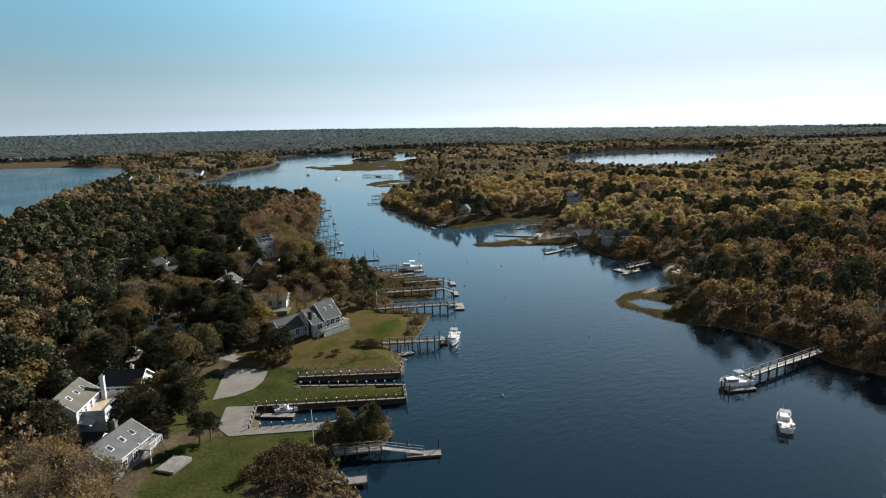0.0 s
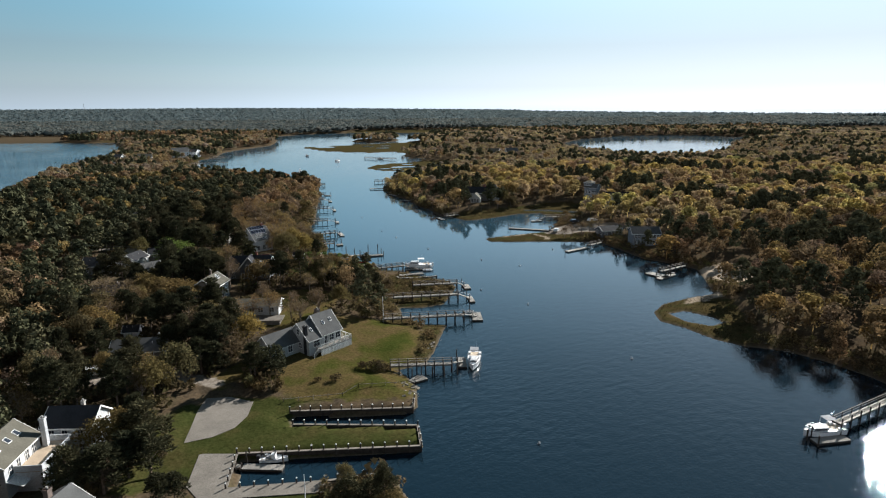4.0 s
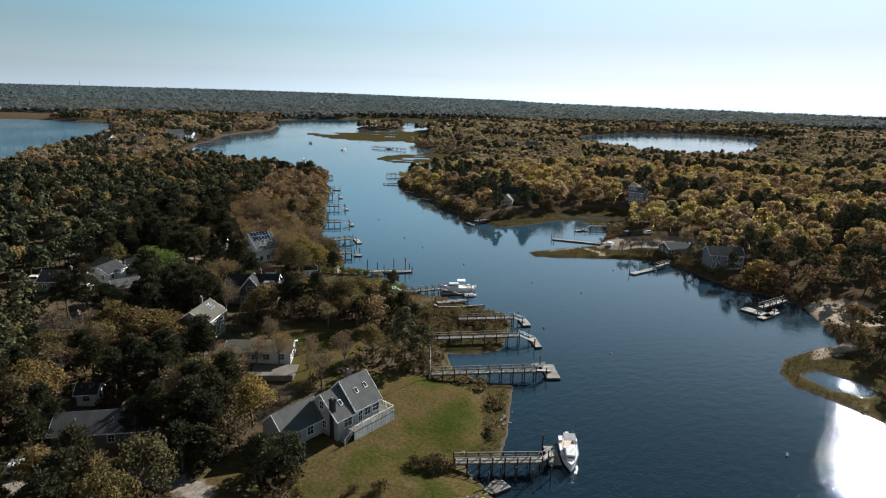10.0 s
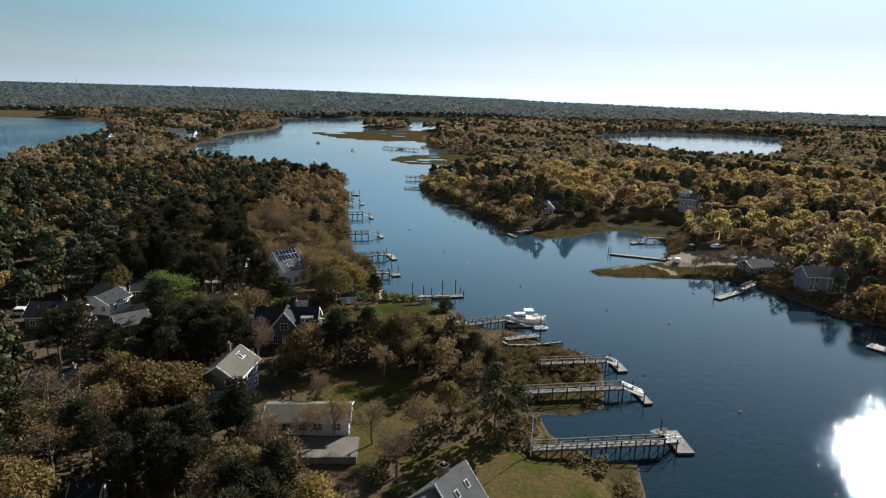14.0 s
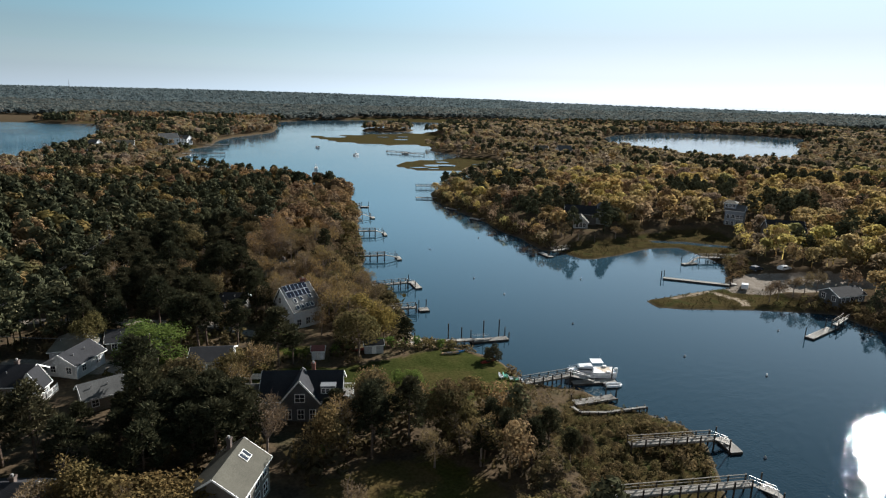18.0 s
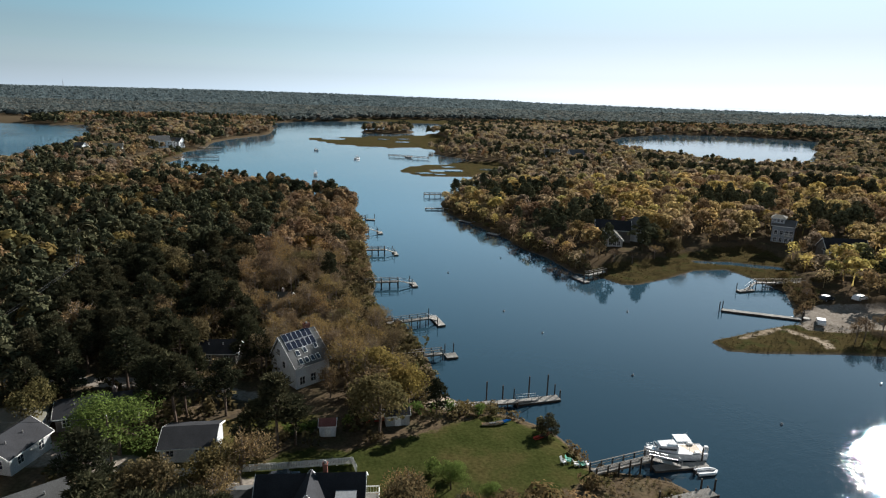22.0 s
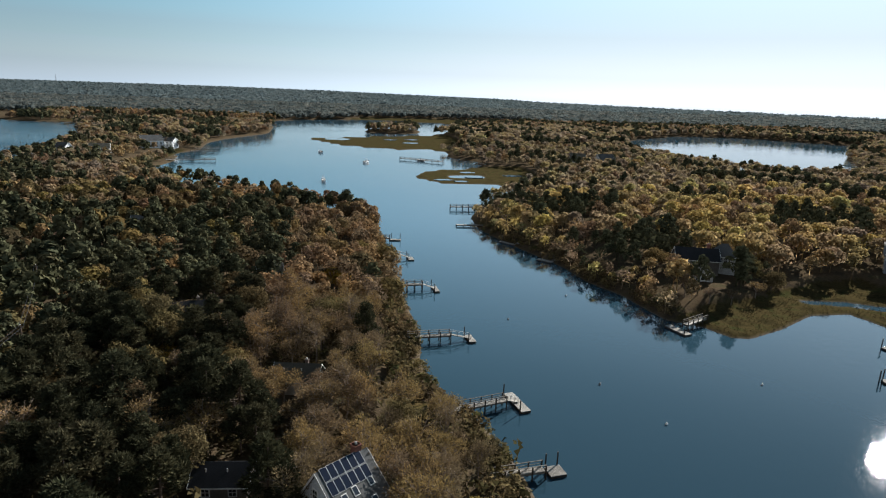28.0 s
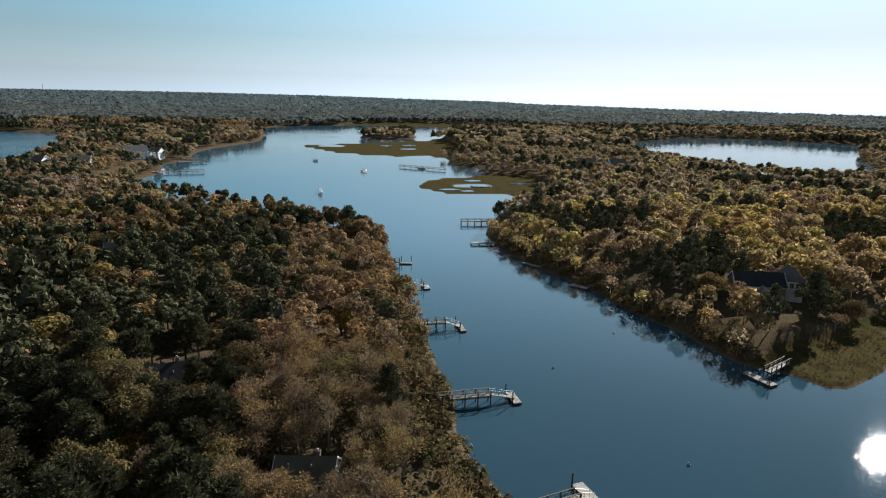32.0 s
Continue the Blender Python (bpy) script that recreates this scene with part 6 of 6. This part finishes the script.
def boat(label, x, y, turn, L=8.0, B=2.7, H=1.0, cabin="cuddy", group=""):
    t = thing("motor_boat", label, "boat", pose(x, y, 0.02, 0, 0, turn), group)
    g, rings = hull(L, B, H)
    h = put("hull", g, FIBRE, t, "white hull")
    dg = Geo()
    n = len(rings)
    top = [(r[0][0], r[0][1] * 0.97, r[0][2] - 0.05) for r in rings] + [(r[4][0], r[4][1] * 0.97, r[4][2] - 0.05) for r in rings[::-1]]
    dg.add(top, [tuple(range(len(top)))])
    put("deck", dg, FIBRE, t)
    cg = Geo().box(-L * 0.42, -L * 0.02, -B * 0.36, B * 0.36, H * 0.95, H + 0.03)
    put("cockpit_sole", cg, TEAK, t, "tan cockpit")
    rb = Geo()
    for s in (0, 4):
        for r0, r1 in zip(rings, rings[1:]):
            rb.beam(r0[s], r1[s], 0.09, 0.09)
    put("rub_rail", rb, CANVAS, t)
    if cabin in ("cuddy", "bridge"):
        w = B * 0.38
        x0, x1 = -L * 0.02, L * 0.26
        z0, z1 = H + 0.03, H + (1.0 if cabin == "bridge" else 0.62)
        vs = [(x0, -w, z0), (x1 + 0.7, -w * 0.6, z0 + 0.1), (x1 + 0.7, w * 0.6, z0 + 0.1), (x0, w, z0), (x0, -w * 0.9, z1), (x1, -w * 0.6, z1), (x1, w * 0.6, z1), (x0, w * 0.9, z1)]
        fs = [(3, 2, 1, 0), (4, 5, 6, 7), (0, 1, 5, 4), (1, 2, 6, 5), (2, 3, 7, 6), (3, 0, 4, 7)]
        put("cabin", Geo().add(vs, fs), FIBRE, t)
        ws = Geo()
        for s in (-1, 1):
            ws.beam((x0 + 0.3, s * w * 0.97, (z0 + z1) / 2 + 0.05), (x1 + 0.25, s * w * 0.66, (z0 + z1) / 2 + 0.05), 0.04, 0.26)
        ws.beam((x1 + 0.38, -w * 0.55, (z0 + z1) / 2 + 0.12), (x1 + 0.38, w * 0.55, (z0 + z1) / 2 + 0.12), 0.05, 0.3)
        put("windscreen", ws, PANE, t)
        hg = Geo()
        for xx in (-L * 0.2, 0.0):
            for s in (-1, 1):
                hg.tube((xx, s * B * 0.34, H), (xx, s * B * 0.3, H + 1.9), 0.035, 0.035, 5)
        put("hardtop_frame", hg, STEEL, t)
        put("hardtop", Geo().box(-L * 0.22, L * 0.02, -B * 0.32, B * 0.32, H + 1.88, H + 1.95), FIBRE if cabin == "bridge" else CANVAS, t)
        for s in (-1, 1):
            put("bow_rail", Geo().beam((L * 0.12, s * B * 0.44, H * 1.1 + 0.5), (L * 0.47, s * 0.12, H * 1.3 + 0.5), 0.035, 0.035).beam((L * 0.3, s * B * 0.36, H), (L * 0.3, s * B * 0.34, H * 1.2 + 0.5), 0.03, 0.03), STEEL, t)
        put("antenna", Geo().tube((-L * 0.1, 0.5, H + 1.98), (-L * 0.16, 0.5, H + 3.6), 0.02, 0.01, 4), FIBRE, t)
    else:
        put("console", Geo().box(-0.4, 0.3, -0.4, 0.4, H * 0.9, H + 0.75), FIBRE, t)
        put("seat", Geo().box(-1.1, -0.7, -0.45, 0.45, H * 0.9, H + 0.45), CANVAS, t)
        put("windscreen", Geo().box(0.2, 0.26, -0.38, 0.38, H + 0.75, H + 1.1), PANE, t)
    o = put("outboard", Geo().box(-L / 2 - 0.55, -L / 2 - 0.02, -0.25, 0.25, H * 0.55, H + 0.45).box(-L / 2 - 0.35, -L / 2 - 0.15, -0.1, 0.1, -0.3, H * 0.6), BLACK if cabin == "open" else FIBRE, t)
    for s in (-0.4, 0.4):
        put("seat", Geo().box(-L * 0.36, -L * 0.28, s * B - 0.3 if s < 0 else s * B - 0.3, s * B + 0.3 if s > 0 else s * B + 0.3, H, H + 0.35), FIBRE, t)
    return t


def boats():
    boat("white sport cruiser moored at a dock float, bow towards the land", 12.0, 151.6, -102, 8.6, 2.9, 1.1, "cuddy")
    boat("large white cabin cruiser with a canvas top at its dock", 4.6, 234.2, 176, 9.4, 3.2, 1.3, "bridge")
    boat("white motor boat lying at the end of the long pier", 66.4, 115.6, 186, 7.6, 2.7, 1.1, "cuddy")
    boat("white motor boat on a mooring in open water", 65.6, 98.6, 64, 6.6, 2.5, 1.0, "cuddy")
    boat("small open boat moored beside a float in the basin", -25.0, 117.4, -6, 4.4, 1.7, 0.7, "open")
    boat("small white boat on a far mooring", -77.6, 563.3, 95, 7.5, 2.6, 1.2, "cuddy")
    boat("small white boat on a far mooring", -52.6, 664.2, 60, 7.0, 2.6, 1.1, "cuddy")
    boat("small white boat on a far mooring", -92.0, 735.0, 120, 7.0, 2.6, 1.1, "open")
    boat("small boat tied at the far pier", -10.0, 683.0, 150, 6.5, 2.3, 1.0, "open")
    d = thing("inflatable_dinghy", "grey and white inflatable dinghy beside the cabin cruiser", "dinghy", pose(7.4, 229.7, 0.05, 0, 0, 4))
    for s in (-1, 1):
        put("tube", Geo().tube((-1.5, s * 0.62, 0.25), (1.0, s * 0.62, 0.25), 0.24, 0.24, 10).tube((1.0, s * 0.62, 0.25), (1.7, s * 0.12, 0.3), 0.24, 0.2, 10), FIBRE, d)
    put("floor", Geo().box(-1.4, 1.2, -0.5, 0.5, 0.08, 0.14), CANVAS, d)
    put("outboard", Geo().box(-1.95, -1.55, -0.18, 0.18, 0.2, 0.75), BLACK, d)
    s = thing("skiff", "small skiff pulled up on a float", "boat", pose(15.2, 183.4, 0.45, 0, 0, 20))
    put("hull", hull(3.2, 1.3, 0.5)[0], FIBRE, s)
    put("thwart", Geo().box(-0.2, 0.1, -0.55, 0.55, 0.3, 0.36), TEAK, s)
    k = 0
    for x, y in ((22, 205), (47, 150), (18, 118), (58, 255), (28, 242), (40, 232), (-8, 300), (-2, 285), (10, 262), (24, 298), (-18, 335), (33, 190), (2, 352)):
        b = thing("mooring_buoy", "small round mooring buoy on the river", "buoy", pose(x, y, 0.0), group="mooring buoys")
        put("ball", Geo().tube((0, 0, -0.15), (0, 0, 0.1), 0.14, 0.26, 10).tube((0, 0, 0.1), (0, 0, 0.36), 0.26, 0.1, 10), FIBRE if k % 2 else CANVAS, b)
        put("ring", Geo().tube((0, 0, 0.36), (0, 0, 0.5), 0.05, 0.05, 6), STEEL, b)
        k += 1


# ---- vehicles, poles, sheds and small things ----
def car(label, x, y, turn, paint, van=False):
    t = thing("car", label, "car", pose(x, y, height(x, y), 0, 0, turn))
    prof = [(-2.2, 0.35), (-2.25, 0.8), (-2.05, 1.0), (-1.5, 1.45 if not van else 1.75), (0.5, 1.45 if not van else 1.75), (1.1, 1.0), (2.1, 0.85), (2.25, 0.6), (2.2, 0.35)]
    n = len(prof)
    g = Geo().add([(x0, -0.88, z0) for x0, z0 in prof] + [(x0, 0.88, z0) for x0, z0 in prof], [tuple(range(n)), tuple(range(n, 2 * n))[::-1]] + [(i, n + i, n + (i + 1) % n, (i + 1) % n) for i in range(n)])
    put("body", g, paint, t)
    zt = 1.32 if not van else 1.6
    for s in (-1, 1):
        put("side_window", Geo().add([(-1.75, s * 0.89, 1.02), (0.95, s * 0.89, 1.02), (0.45, s * 0.89, zt), (-1.45, s * 0.89, zt)], [(0, 1, 2, 3)] if s < 0 else [(3, 2, 1, 0)]), PANE, t)
    put("windscreen", Geo().add([(1.1, -0.75, 1.02), (1.1, 0.75, 1.02), (0.56, 0.7, zt + 0.05), (0.56, -0.7, zt + 0.05)], [(0, 1, 2, 3)]), PANE, t)
    for sx in (-1.4, 1.4):
        for s in (-1, 1):
            w = put("wheel", Geo().tube((sx, s * 0.72, 0.33), (sx, s * 0.92, 0.33), 0.33, 0.33, 14), BLACK, t)
            put("rim", Geo().tube((sx, s * 0.92, 0.33), (sx, s * 0.935, 0.33), 0.2, 0.19, 10), STEEL, w)
    for s in (-0.6, 0.6):
        put("headlight", Geo().box(2.2, 2.27, s - 0.16, s + 0.16, 0.62, 0.76), PANE, t)
    return t


def pole(name, label, x, y, h, r, mat, arm=False):
    t = thing(name, label, "pole", pose(x, y, height(x, y) - 0.4))
    put("shaft", Geo().tube((0, 0, 0), (0, 0, h + 0.4), r, r * 0.7, 9), mat, t)
    if arm:
        put("cross_arm", Geo().box(-1.1, 1.1, -0.06, 0.06, h - 0.3, h - 0.14), mat, t)
        for s in (-0.9, 0.9):
            put("insulator", Geo().tube((s, 0, h - 0.14), (s, 0, h + 0.06), 0.05, 0.04, 6), FOUND, t)
    else:
        put("finial", Geo().tube((0, 0, h + 0.4), (0, 0, h + 0.55), 0.09, 0.03, 8), STEEL, t)


def shed(label, x, y, turn, L, W, wall, roof):
    t = thing("shed", label, "shed", pose(x, y, height(x, y), 0, 0, turn))
    gable(t, L, W, 1.8, 2.5, wall, roof, base=-0.6, over=0.15)
    put("door", Geo().box(-0.45, 0.45, -W / 2 - 0.05, -W / 2 - 0.005, 0, 1.65), WHITE, t)


def small_things():
    car("white sedan parked by the boat ramp", 68.1, 285.3, 58, CARWHITE)
    car("dark car parked in the driveway", -53.2, 228.6, 10, CARDARK)
    car("white car parked under trees", -65.2, 147.8, 15, CARWHITE, True)
    car("white van parked beside the lane", -105.5, 230.5, 5, CARWHITE, True)
    car("dark car parked by the landing", 80.5, 299.5, 20, CARDARK)
    car("white car parked by the landing", 88.0, 297.0, 20, CARWHITE)
    pole("flagpole", "bare white flagpole on the lawn by the dock", -7.6, 177.4, 6.8, 0.08, FIBRE)
    pole("flagpole", "bare white flagpole on the lawn by the scrub", -18.0, 101.2, 6.6, 0.08, FIBRE)
    pole("utility_pole", "weathered timber utility pole beside the drive", -33.6, 143.3, 7.5, 0.14, BARK)
    pole("utility_pole", "weathered timber utility pole by the lane", -76, 232, 8.0, 0.14, BARK)
    pole("utility_pole", "weathered timber utility pole by the lane", -108, 233, 8.0, 0.14, BARK)
    pole("utility_pole", "weathered timber utility pole in the woods", -109, 300, 9.5, 0.14, BARK)
    pole("utility_pole", "weathered timber utility pole in the woods", -124, 336, 9.5, 0.14, BARK)
    line = [(-76, 232, 8.0), (-108, 233, 8.0), (-109, 300, 9.5), (-124, 336, 9.5)]
    wires = thing("power_line", "dark overhead wires sagging between the timber poles", "wire", pose(0, 0, 0))
    for (x0, y0, h0), (x1, y1, h1) in zip(line, line[1:]):
        a, b = Vector((x0, y0, height(x0, y0) + h0 - 0.35)), Vector((x1, y1, height(x1, y1) + h1 - 0.35))
        for off in (-0.35, 0.35):
            wg = Geo()
            pts = [a.lerp(b, k / 8) + Vector((off, 0, -1.6 * (k / 8) * (1 - k / 8) * 4 * 0.5)) for k in range(9)]
            for p, q in zip(pts, pts[1:]):
                wg.tube(p, q, 0.03, 0.03, 4)
            put("wire", wg, BLACK, wires)
    tw = thing("radio_tower", "thin far radio mast above the woods", "mast", pose(-2010, 4500, height(-2010, 4500)))
    put("shaft", Geo().tube((0, 0, 0), (0, 0, 42), 2.2, 0.8, 6), RAIL, tw)
    put("aerial", Geo().tube((0, 0, 42), (0, 0, 56), 0.6, 0.3, 5), RAIL, tw)
    shed("small shed with red-brown roof and white doors", -48.2, 241.2, 0, 2.4, 2.0, CLAPBOARD, SHEDRED)
    shed("low grey boat shed near the long dock", -37.5, 244.2, 6, 3.8, 2.2, SHINGLE_GREY, ROOF_DARK)
    lot = thing("gravel_lot", "pale gravel parking area by the boat basin", "gravel", pose(0, 0, 0))
    poly = [(-40.4, 122.6), (-40.8, 128.2), (-41.8, 138.6), (-36.5, 138.6), (-31.9, 136.2), (-31.9, 130.8), (-33.2, 126.8), (-36.1, 124.1)]
    zt = 1.22
    put("gravel_bed", Geo().prism(poly, 0.2, zt), GRAVEL, lot)
    pt = thing("stone_patio", "pale gravel terrace beside the inner boat basin", "terrace", pose(0, 0, 0))
    put("gravel_bed", Geo().prism([(-36.9, 119.0), (-31.25, 118.4), (-30.75, 109.0), (-16.4, 109.35), (-16.1, 106.8), (-33.6, 106.7), (-36.3, 110.2)], 0.1, 1.24), GRAVEL, pt)
    f = thing("picket_fence", "long white fence along the lawn", "fence", pose(0, 0, 0))
    pts = [(-67.5, 230.2), (-60.5, 231.0), (-53, 231.9), (-44.2, 232.6), (-43.6, 230.4)]
    for p, q in zip(pts, pts[1:]):
        a, b = Vector((*p, height(*p))), Vector((*q, height(*q)))
        for zz in (0.3, 0.85):
            put("rail", Geo().beam(a + Vector((0, 0, zz)), b + Vector((0, 0, zz)), 0.05, 0.1), WHITE, f)
        n = max(1, int((b - a).length / 2.0))
        for k in range(n + 1):
            c = a.lerp(b, k / n)
            put("post", Geo().beam(c - Vector((0, 0, 0.3)), c + Vector((0, 0, 1.15)), 0.12, 0.12), WHITE, f)
        n = max(1, int((b - a).length / 0.22))
        pg = Geo()
        for k in range(n):
            c = a.lerp(b, (k + 0.5) / n)
            pg.beam(c + Vector((0, 0, 0.1)), c + Vector((0, 0, 1.15)), 0.19, 0.03)
        put("pickets", pg, WHITE, f)
    f = thing("post_fence", "low grey post and rail fence across the lawn", "fence", pose(0, 0, 0))
    pts = [(-26.3, 135.6), (-15.4, 136.7), (-12.5, 139.5), (-4.6, 140.6)]
    for p, q in zip(pts, pts[1:]):
        a, b = Vector((*p, height(*p))), Vector((*q, height(*q)))
        put("rail", Geo().beam(a + Vector((0, 0, 0.6)), b + Vector((0, 0, 0.6)), 0.05, 0.08), RAIL, f)
        n = max(1, int((b - a).length / 2.4))
        for k in range(n + 1):
            c = a.lerp(b, k / n)
            put("post", Geo().beam(c - Vector((0, 0, 0.3)), c + Vector((0, 0, 0.8)), 0.1, 0.1), RAIL, f)
    for lab, x, y, turn, mat in (("blue kayak lying on the bank", -20.5, 243.6, 15, BLUE), ("pale yellow kayak lying on the bank", -22.0, 243.0, 5, TEAK),
                                 ("red kayak under a bush on the bank", -14.6, 239.4, 25, RED), ("white kayak on a rack by the dock", -31.6, 254.4, 40, FIBRE),
                                 ("white rowing shell by the dock", -30.4, 255.6, 30, FIBRE), ("red canoe by the boat shed", -40.6, 244.6, 8, RED)):
        k = thing("kayak", lab, "kayak", pose(x, y, height(x, y) + 0.12, 0, 0, turn), group="kayaks on the bank")
        put("hull", hull(3.6, 0.75, 0.3)[0], mat, k)
        put("cockpit", Geo().box(-0.6, 0.4, -0.22, 0.22, 0.22, 0.36), BLACK, k)
    for k in range(5):
        x, y = -13.6 + 0.95 * k, 232.0 + 0.5 * math.sin(k * 2.0)
        c = thing("garden_chair", "slatted garden chair on the grass facing the water", "chair", pose(x, y, height(x, y), 0, 0, 40 + 20 * k), group="garden chairs by the water")
        m = GREENP if k % 2 else FIBRE
        put("seat", Geo().box(-0.3, 0.3, -0.3, 0.3, 0.32, 0.38), m, c)
        put("backrest", Geo().beam((0, 0.3, 0.36), (0, 0.6, 1.0), 0.56, 0.05), m, c)
        for sx in (-0.28, 0.28):
            put("arm", Geo().box(sx - 0.06, sx + 0.06, -0.35, 0.35, 0.56, 0.6), m, c)
            for sy in (-0.3, 0.3):
                put("leg", Geo().box(sx - 0.03, sx + 0.03, sy - 0.03, sy + 0.03, 0, 0.56), m, c)
    r2 = np.random.default_rng(21)
    rocks = Geo()
    for x, y, n in ((-1.6, 138.6, 22), (-2.6, 141.6, 14), (4.4, 163, 12), (82, 149, 30), (11.5, 216.5, 12), (-4, 149.8, 6)):
        for _ in range(n):
            cx, cy, s = x + r2.normal() * 1.3, y + r2.normal() * 2.0, r2.uniform(0.15, 0.36)
            z = height(cx, cy)
            m = pose(cx, cy, z, r2.uniform(-25, 25), r2.uniform(-25, 25), r2.uniform(0, 90))
            rocks.box(-s, s, -s * 0.7, s * 0.7, -s * 0.4, s * 0.45, m)
    tagged(put("shore_rocks", rocks, ROCK), "pale boulders along the waterline", "rocks", kind="stuff")


def scrub():
    """Bushes and reeds along shores and marsh edges, and shrubs in gardens."""
    px, py = lattice(-60, 105, 84, 445, 1.7, rng)
    d = land_distance(px, py)
    wild = (d > 0.2) & (d < 7.5)
    for poly in LAWNS:
        wild &= signed(px, py, poly) < -0.3
    for poly in SANDS:
        wild &= signed(px, py, poly) < 0.5
    wild &= ~((py > 100) & (py < 137) & (px < 5) & ((px < -17) | (py > 110)))
    wild &= ~((px > -9) & (px < 14) & (py > 216) & (py < 230))
    marsh = soft_mask(px, py, MARSHES, 1.0) > 0.5
    thin = np.where(marsh, (patchy(px, py, 9.0, 3) > 0.35) & (px < 25), patchy(px, py, 14.0, 8) > -0.9)
    s = wild & thin
    grove("marsh_scrub", "tangled brown scrub along the water's edge", SCRUB, px[s], py[s], terrain(px[s], py[s])[0], "shrub", 64, 0.3, rng, False, (0.5, 1.3))
    px, py = lattice(-12, 14, 214, 231, 1.1, rng)
    low = (land_distance(px, py) > 0.3) & (patchy(px, py, 8.0, 23) > -0.7)
    for poly in LAWNS:
        low &= signed(px, py, poly) < -0.3
    grove("low_scrub", "low brown heath and grass round the boardwalk", SCRUB, px[low], py[low], terrain(px[low], py[low])[0], "shrub", 60, 0.26, rng, False, (0.2, 0.42))
    m2 = [(-14, 186), (-20, 197), (-14, 201), (-16, 214), (-34, 217), (-36, 219), (-14, 221), (-4, 217.5), (9, 216), (16, 208), (0, 198), (-6, 190)]
    px, py = lattice(-42, 16, 184, 233, 1.7, rng)
    ok = (land_distance(px, py) > 0.6) & (signed(px, py, m2) > 0)
    grove("scrub_thicket", "dense brown thicket on the marsh point", SCRUB, px[ok], py[ok], terrain(px[ok], py[ok])[0], "shrub", 150, 0.2, rng, False, (0.45, 1.0))
    px, py = lattice(-104, 0, 84, 330, 3.3, rng)
    ok = free_of(px, py)[0]
    grove("undergrowth", "low brown undergrowth beneath the trees", REED, px[ok], py[ok], terrain(px[ok], py[ok])[0], "shrub", 44, 0.36, rng, False, (0.8, 1.9))


def marsh_grass():
    """Low salt hay over the marshes that the camera passes."""
    px, py = lattice(-12, 100, 148, 352, 1.05, rng)
    ok = (land_distance(px, py) > 0.15) & (soft_mask(px, py, MARSHES[:5], 1.0) > 0.5) & (patchy(px, py, 6.0, 17) > -0.55)
    grove("marsh_grass", "brown and olive salt marsh grass", REED, px[ok], py[ok], terrain(px[ok], py[ok])[0] - 0.05, "shrub", 16, 0.42, rng, False, (0.16, 0.34))


def shrubs():
    """Garden bushes on the lawns."""
    r = np.random.default_rng(33)
    meshes = []
    for mat in (GREEN, OAK, REED_BUSH):
        meshes.append([tri_mesh("bush_leaves", leaves(clumps("shrub", r), 620, 0.14, r, 0.6), mat) for _ in range(2)])
    stems = Geo()
    for k in range(6):
        a = 6.2832 * k / 6
        stems.tube((0, 0, -0.3), (0.5 * math.cos(a), 0.5 * math.sin(a), 0.9), 0.05, 0.02, 4)
    stems = stems.mesh("stem", BARK)
    for m, x, y, s in ((0, -36, 246.6, 1.2), (0, -33.8, 247.0, 1.3), (0, -31.2, 247.3, 1.2), (0, -28.6, 247.6, 1.4), (1, -26.2, 247.4, 1.3), (0, -23.6, 247.2, 1.2), (1, -21.8, 246.4, 1.1),
                       (0, -45.2, 243.8, 1.1), (1, -43.6, 244.2, 1.2), (0, -52.4, 241.4, 1.2), (0, -50.8, 241.8, 1.1), (0, -54, 241.0, 1.2), (1, -40.4, 238.4, 0.9), (0, -33, 229.4, 1.5), (0, -30.6, 228.4, 1.3),
                       (0, -56.5, 250.5, 1.5), (0, -55, 249.6, 1.2), (2, -17.2, 143.0, 0.9), (2, -20.6, 142.8, 0.6), (1, -31, 140.0, 1.3), (1, -32.8, 141.0, 1.2), (1, -28.4, 140.8, 1.1),
                       (2, -43.2, 121.4, 1.1), (2, -42.6, 118.6, 1.0), (2, -10.4, 148.4, 1.2), (2, -8.8, 148.0, 1.3), (2, -7.4, 147.8, 1.1), (2, -12, 148.8, 1.0), (2, -9.6, 146.9, 0.8),
                       (2, -22, 99, 1.4), (2, -20, 98.0, 1.5), (2, -18, 97.2, 1.5), (2, -16.4, 95.6, 1.5), (2, -23.8, 97.4, 1.4), (2, -21.6, 95.8, 1.6), (2, -19.2, 94.6, 1.6), (2, -25.4, 95.0, 1.4),
                       (2, -23, 93.2, 1.6), (2, -20.4, 91.8, 1.6), (2, -17.6, 91.4, 1.5), (2, -26.4, 91.6, 1.4), (2, -23.6, 89.6, 1.5), (2, -20.8, 88.6, 1.6), (2, -17.6, 88.0, 1.5),
                       (0, -44.6, 206, 1.1), (1, -58, 150, 1.2), (0, -27.5, 168.0, 0.9), (1, -29.5, 170.5, 1.2), (1, -12.6, 179.4, 1.1), (1, -10.6, 180.2, 1.2)):
        b = thing("shrub", ("yellow-green garden bush on the lawn", "rounded olive-brown bush at the lawn's edge", "dense dark brown bush near the shore")[m], "bush",
                  pose(x, y, height(x, y), 0, 0, (x * 53) % 360) @ Matrix.Diagonal((s, s, s, 1)), "bushes round the lawns")
        put("foliage", meshes[m][int(abs(x * 10)) % 2], None, b)
        put("stem", stems, None, b)


main_house()
white_house()
middle_houses()
solar_house()
far_bank_houses()
docks()
bulkheads()
boats()
small_things()
scrub()
marsh_grass()
shrubs()
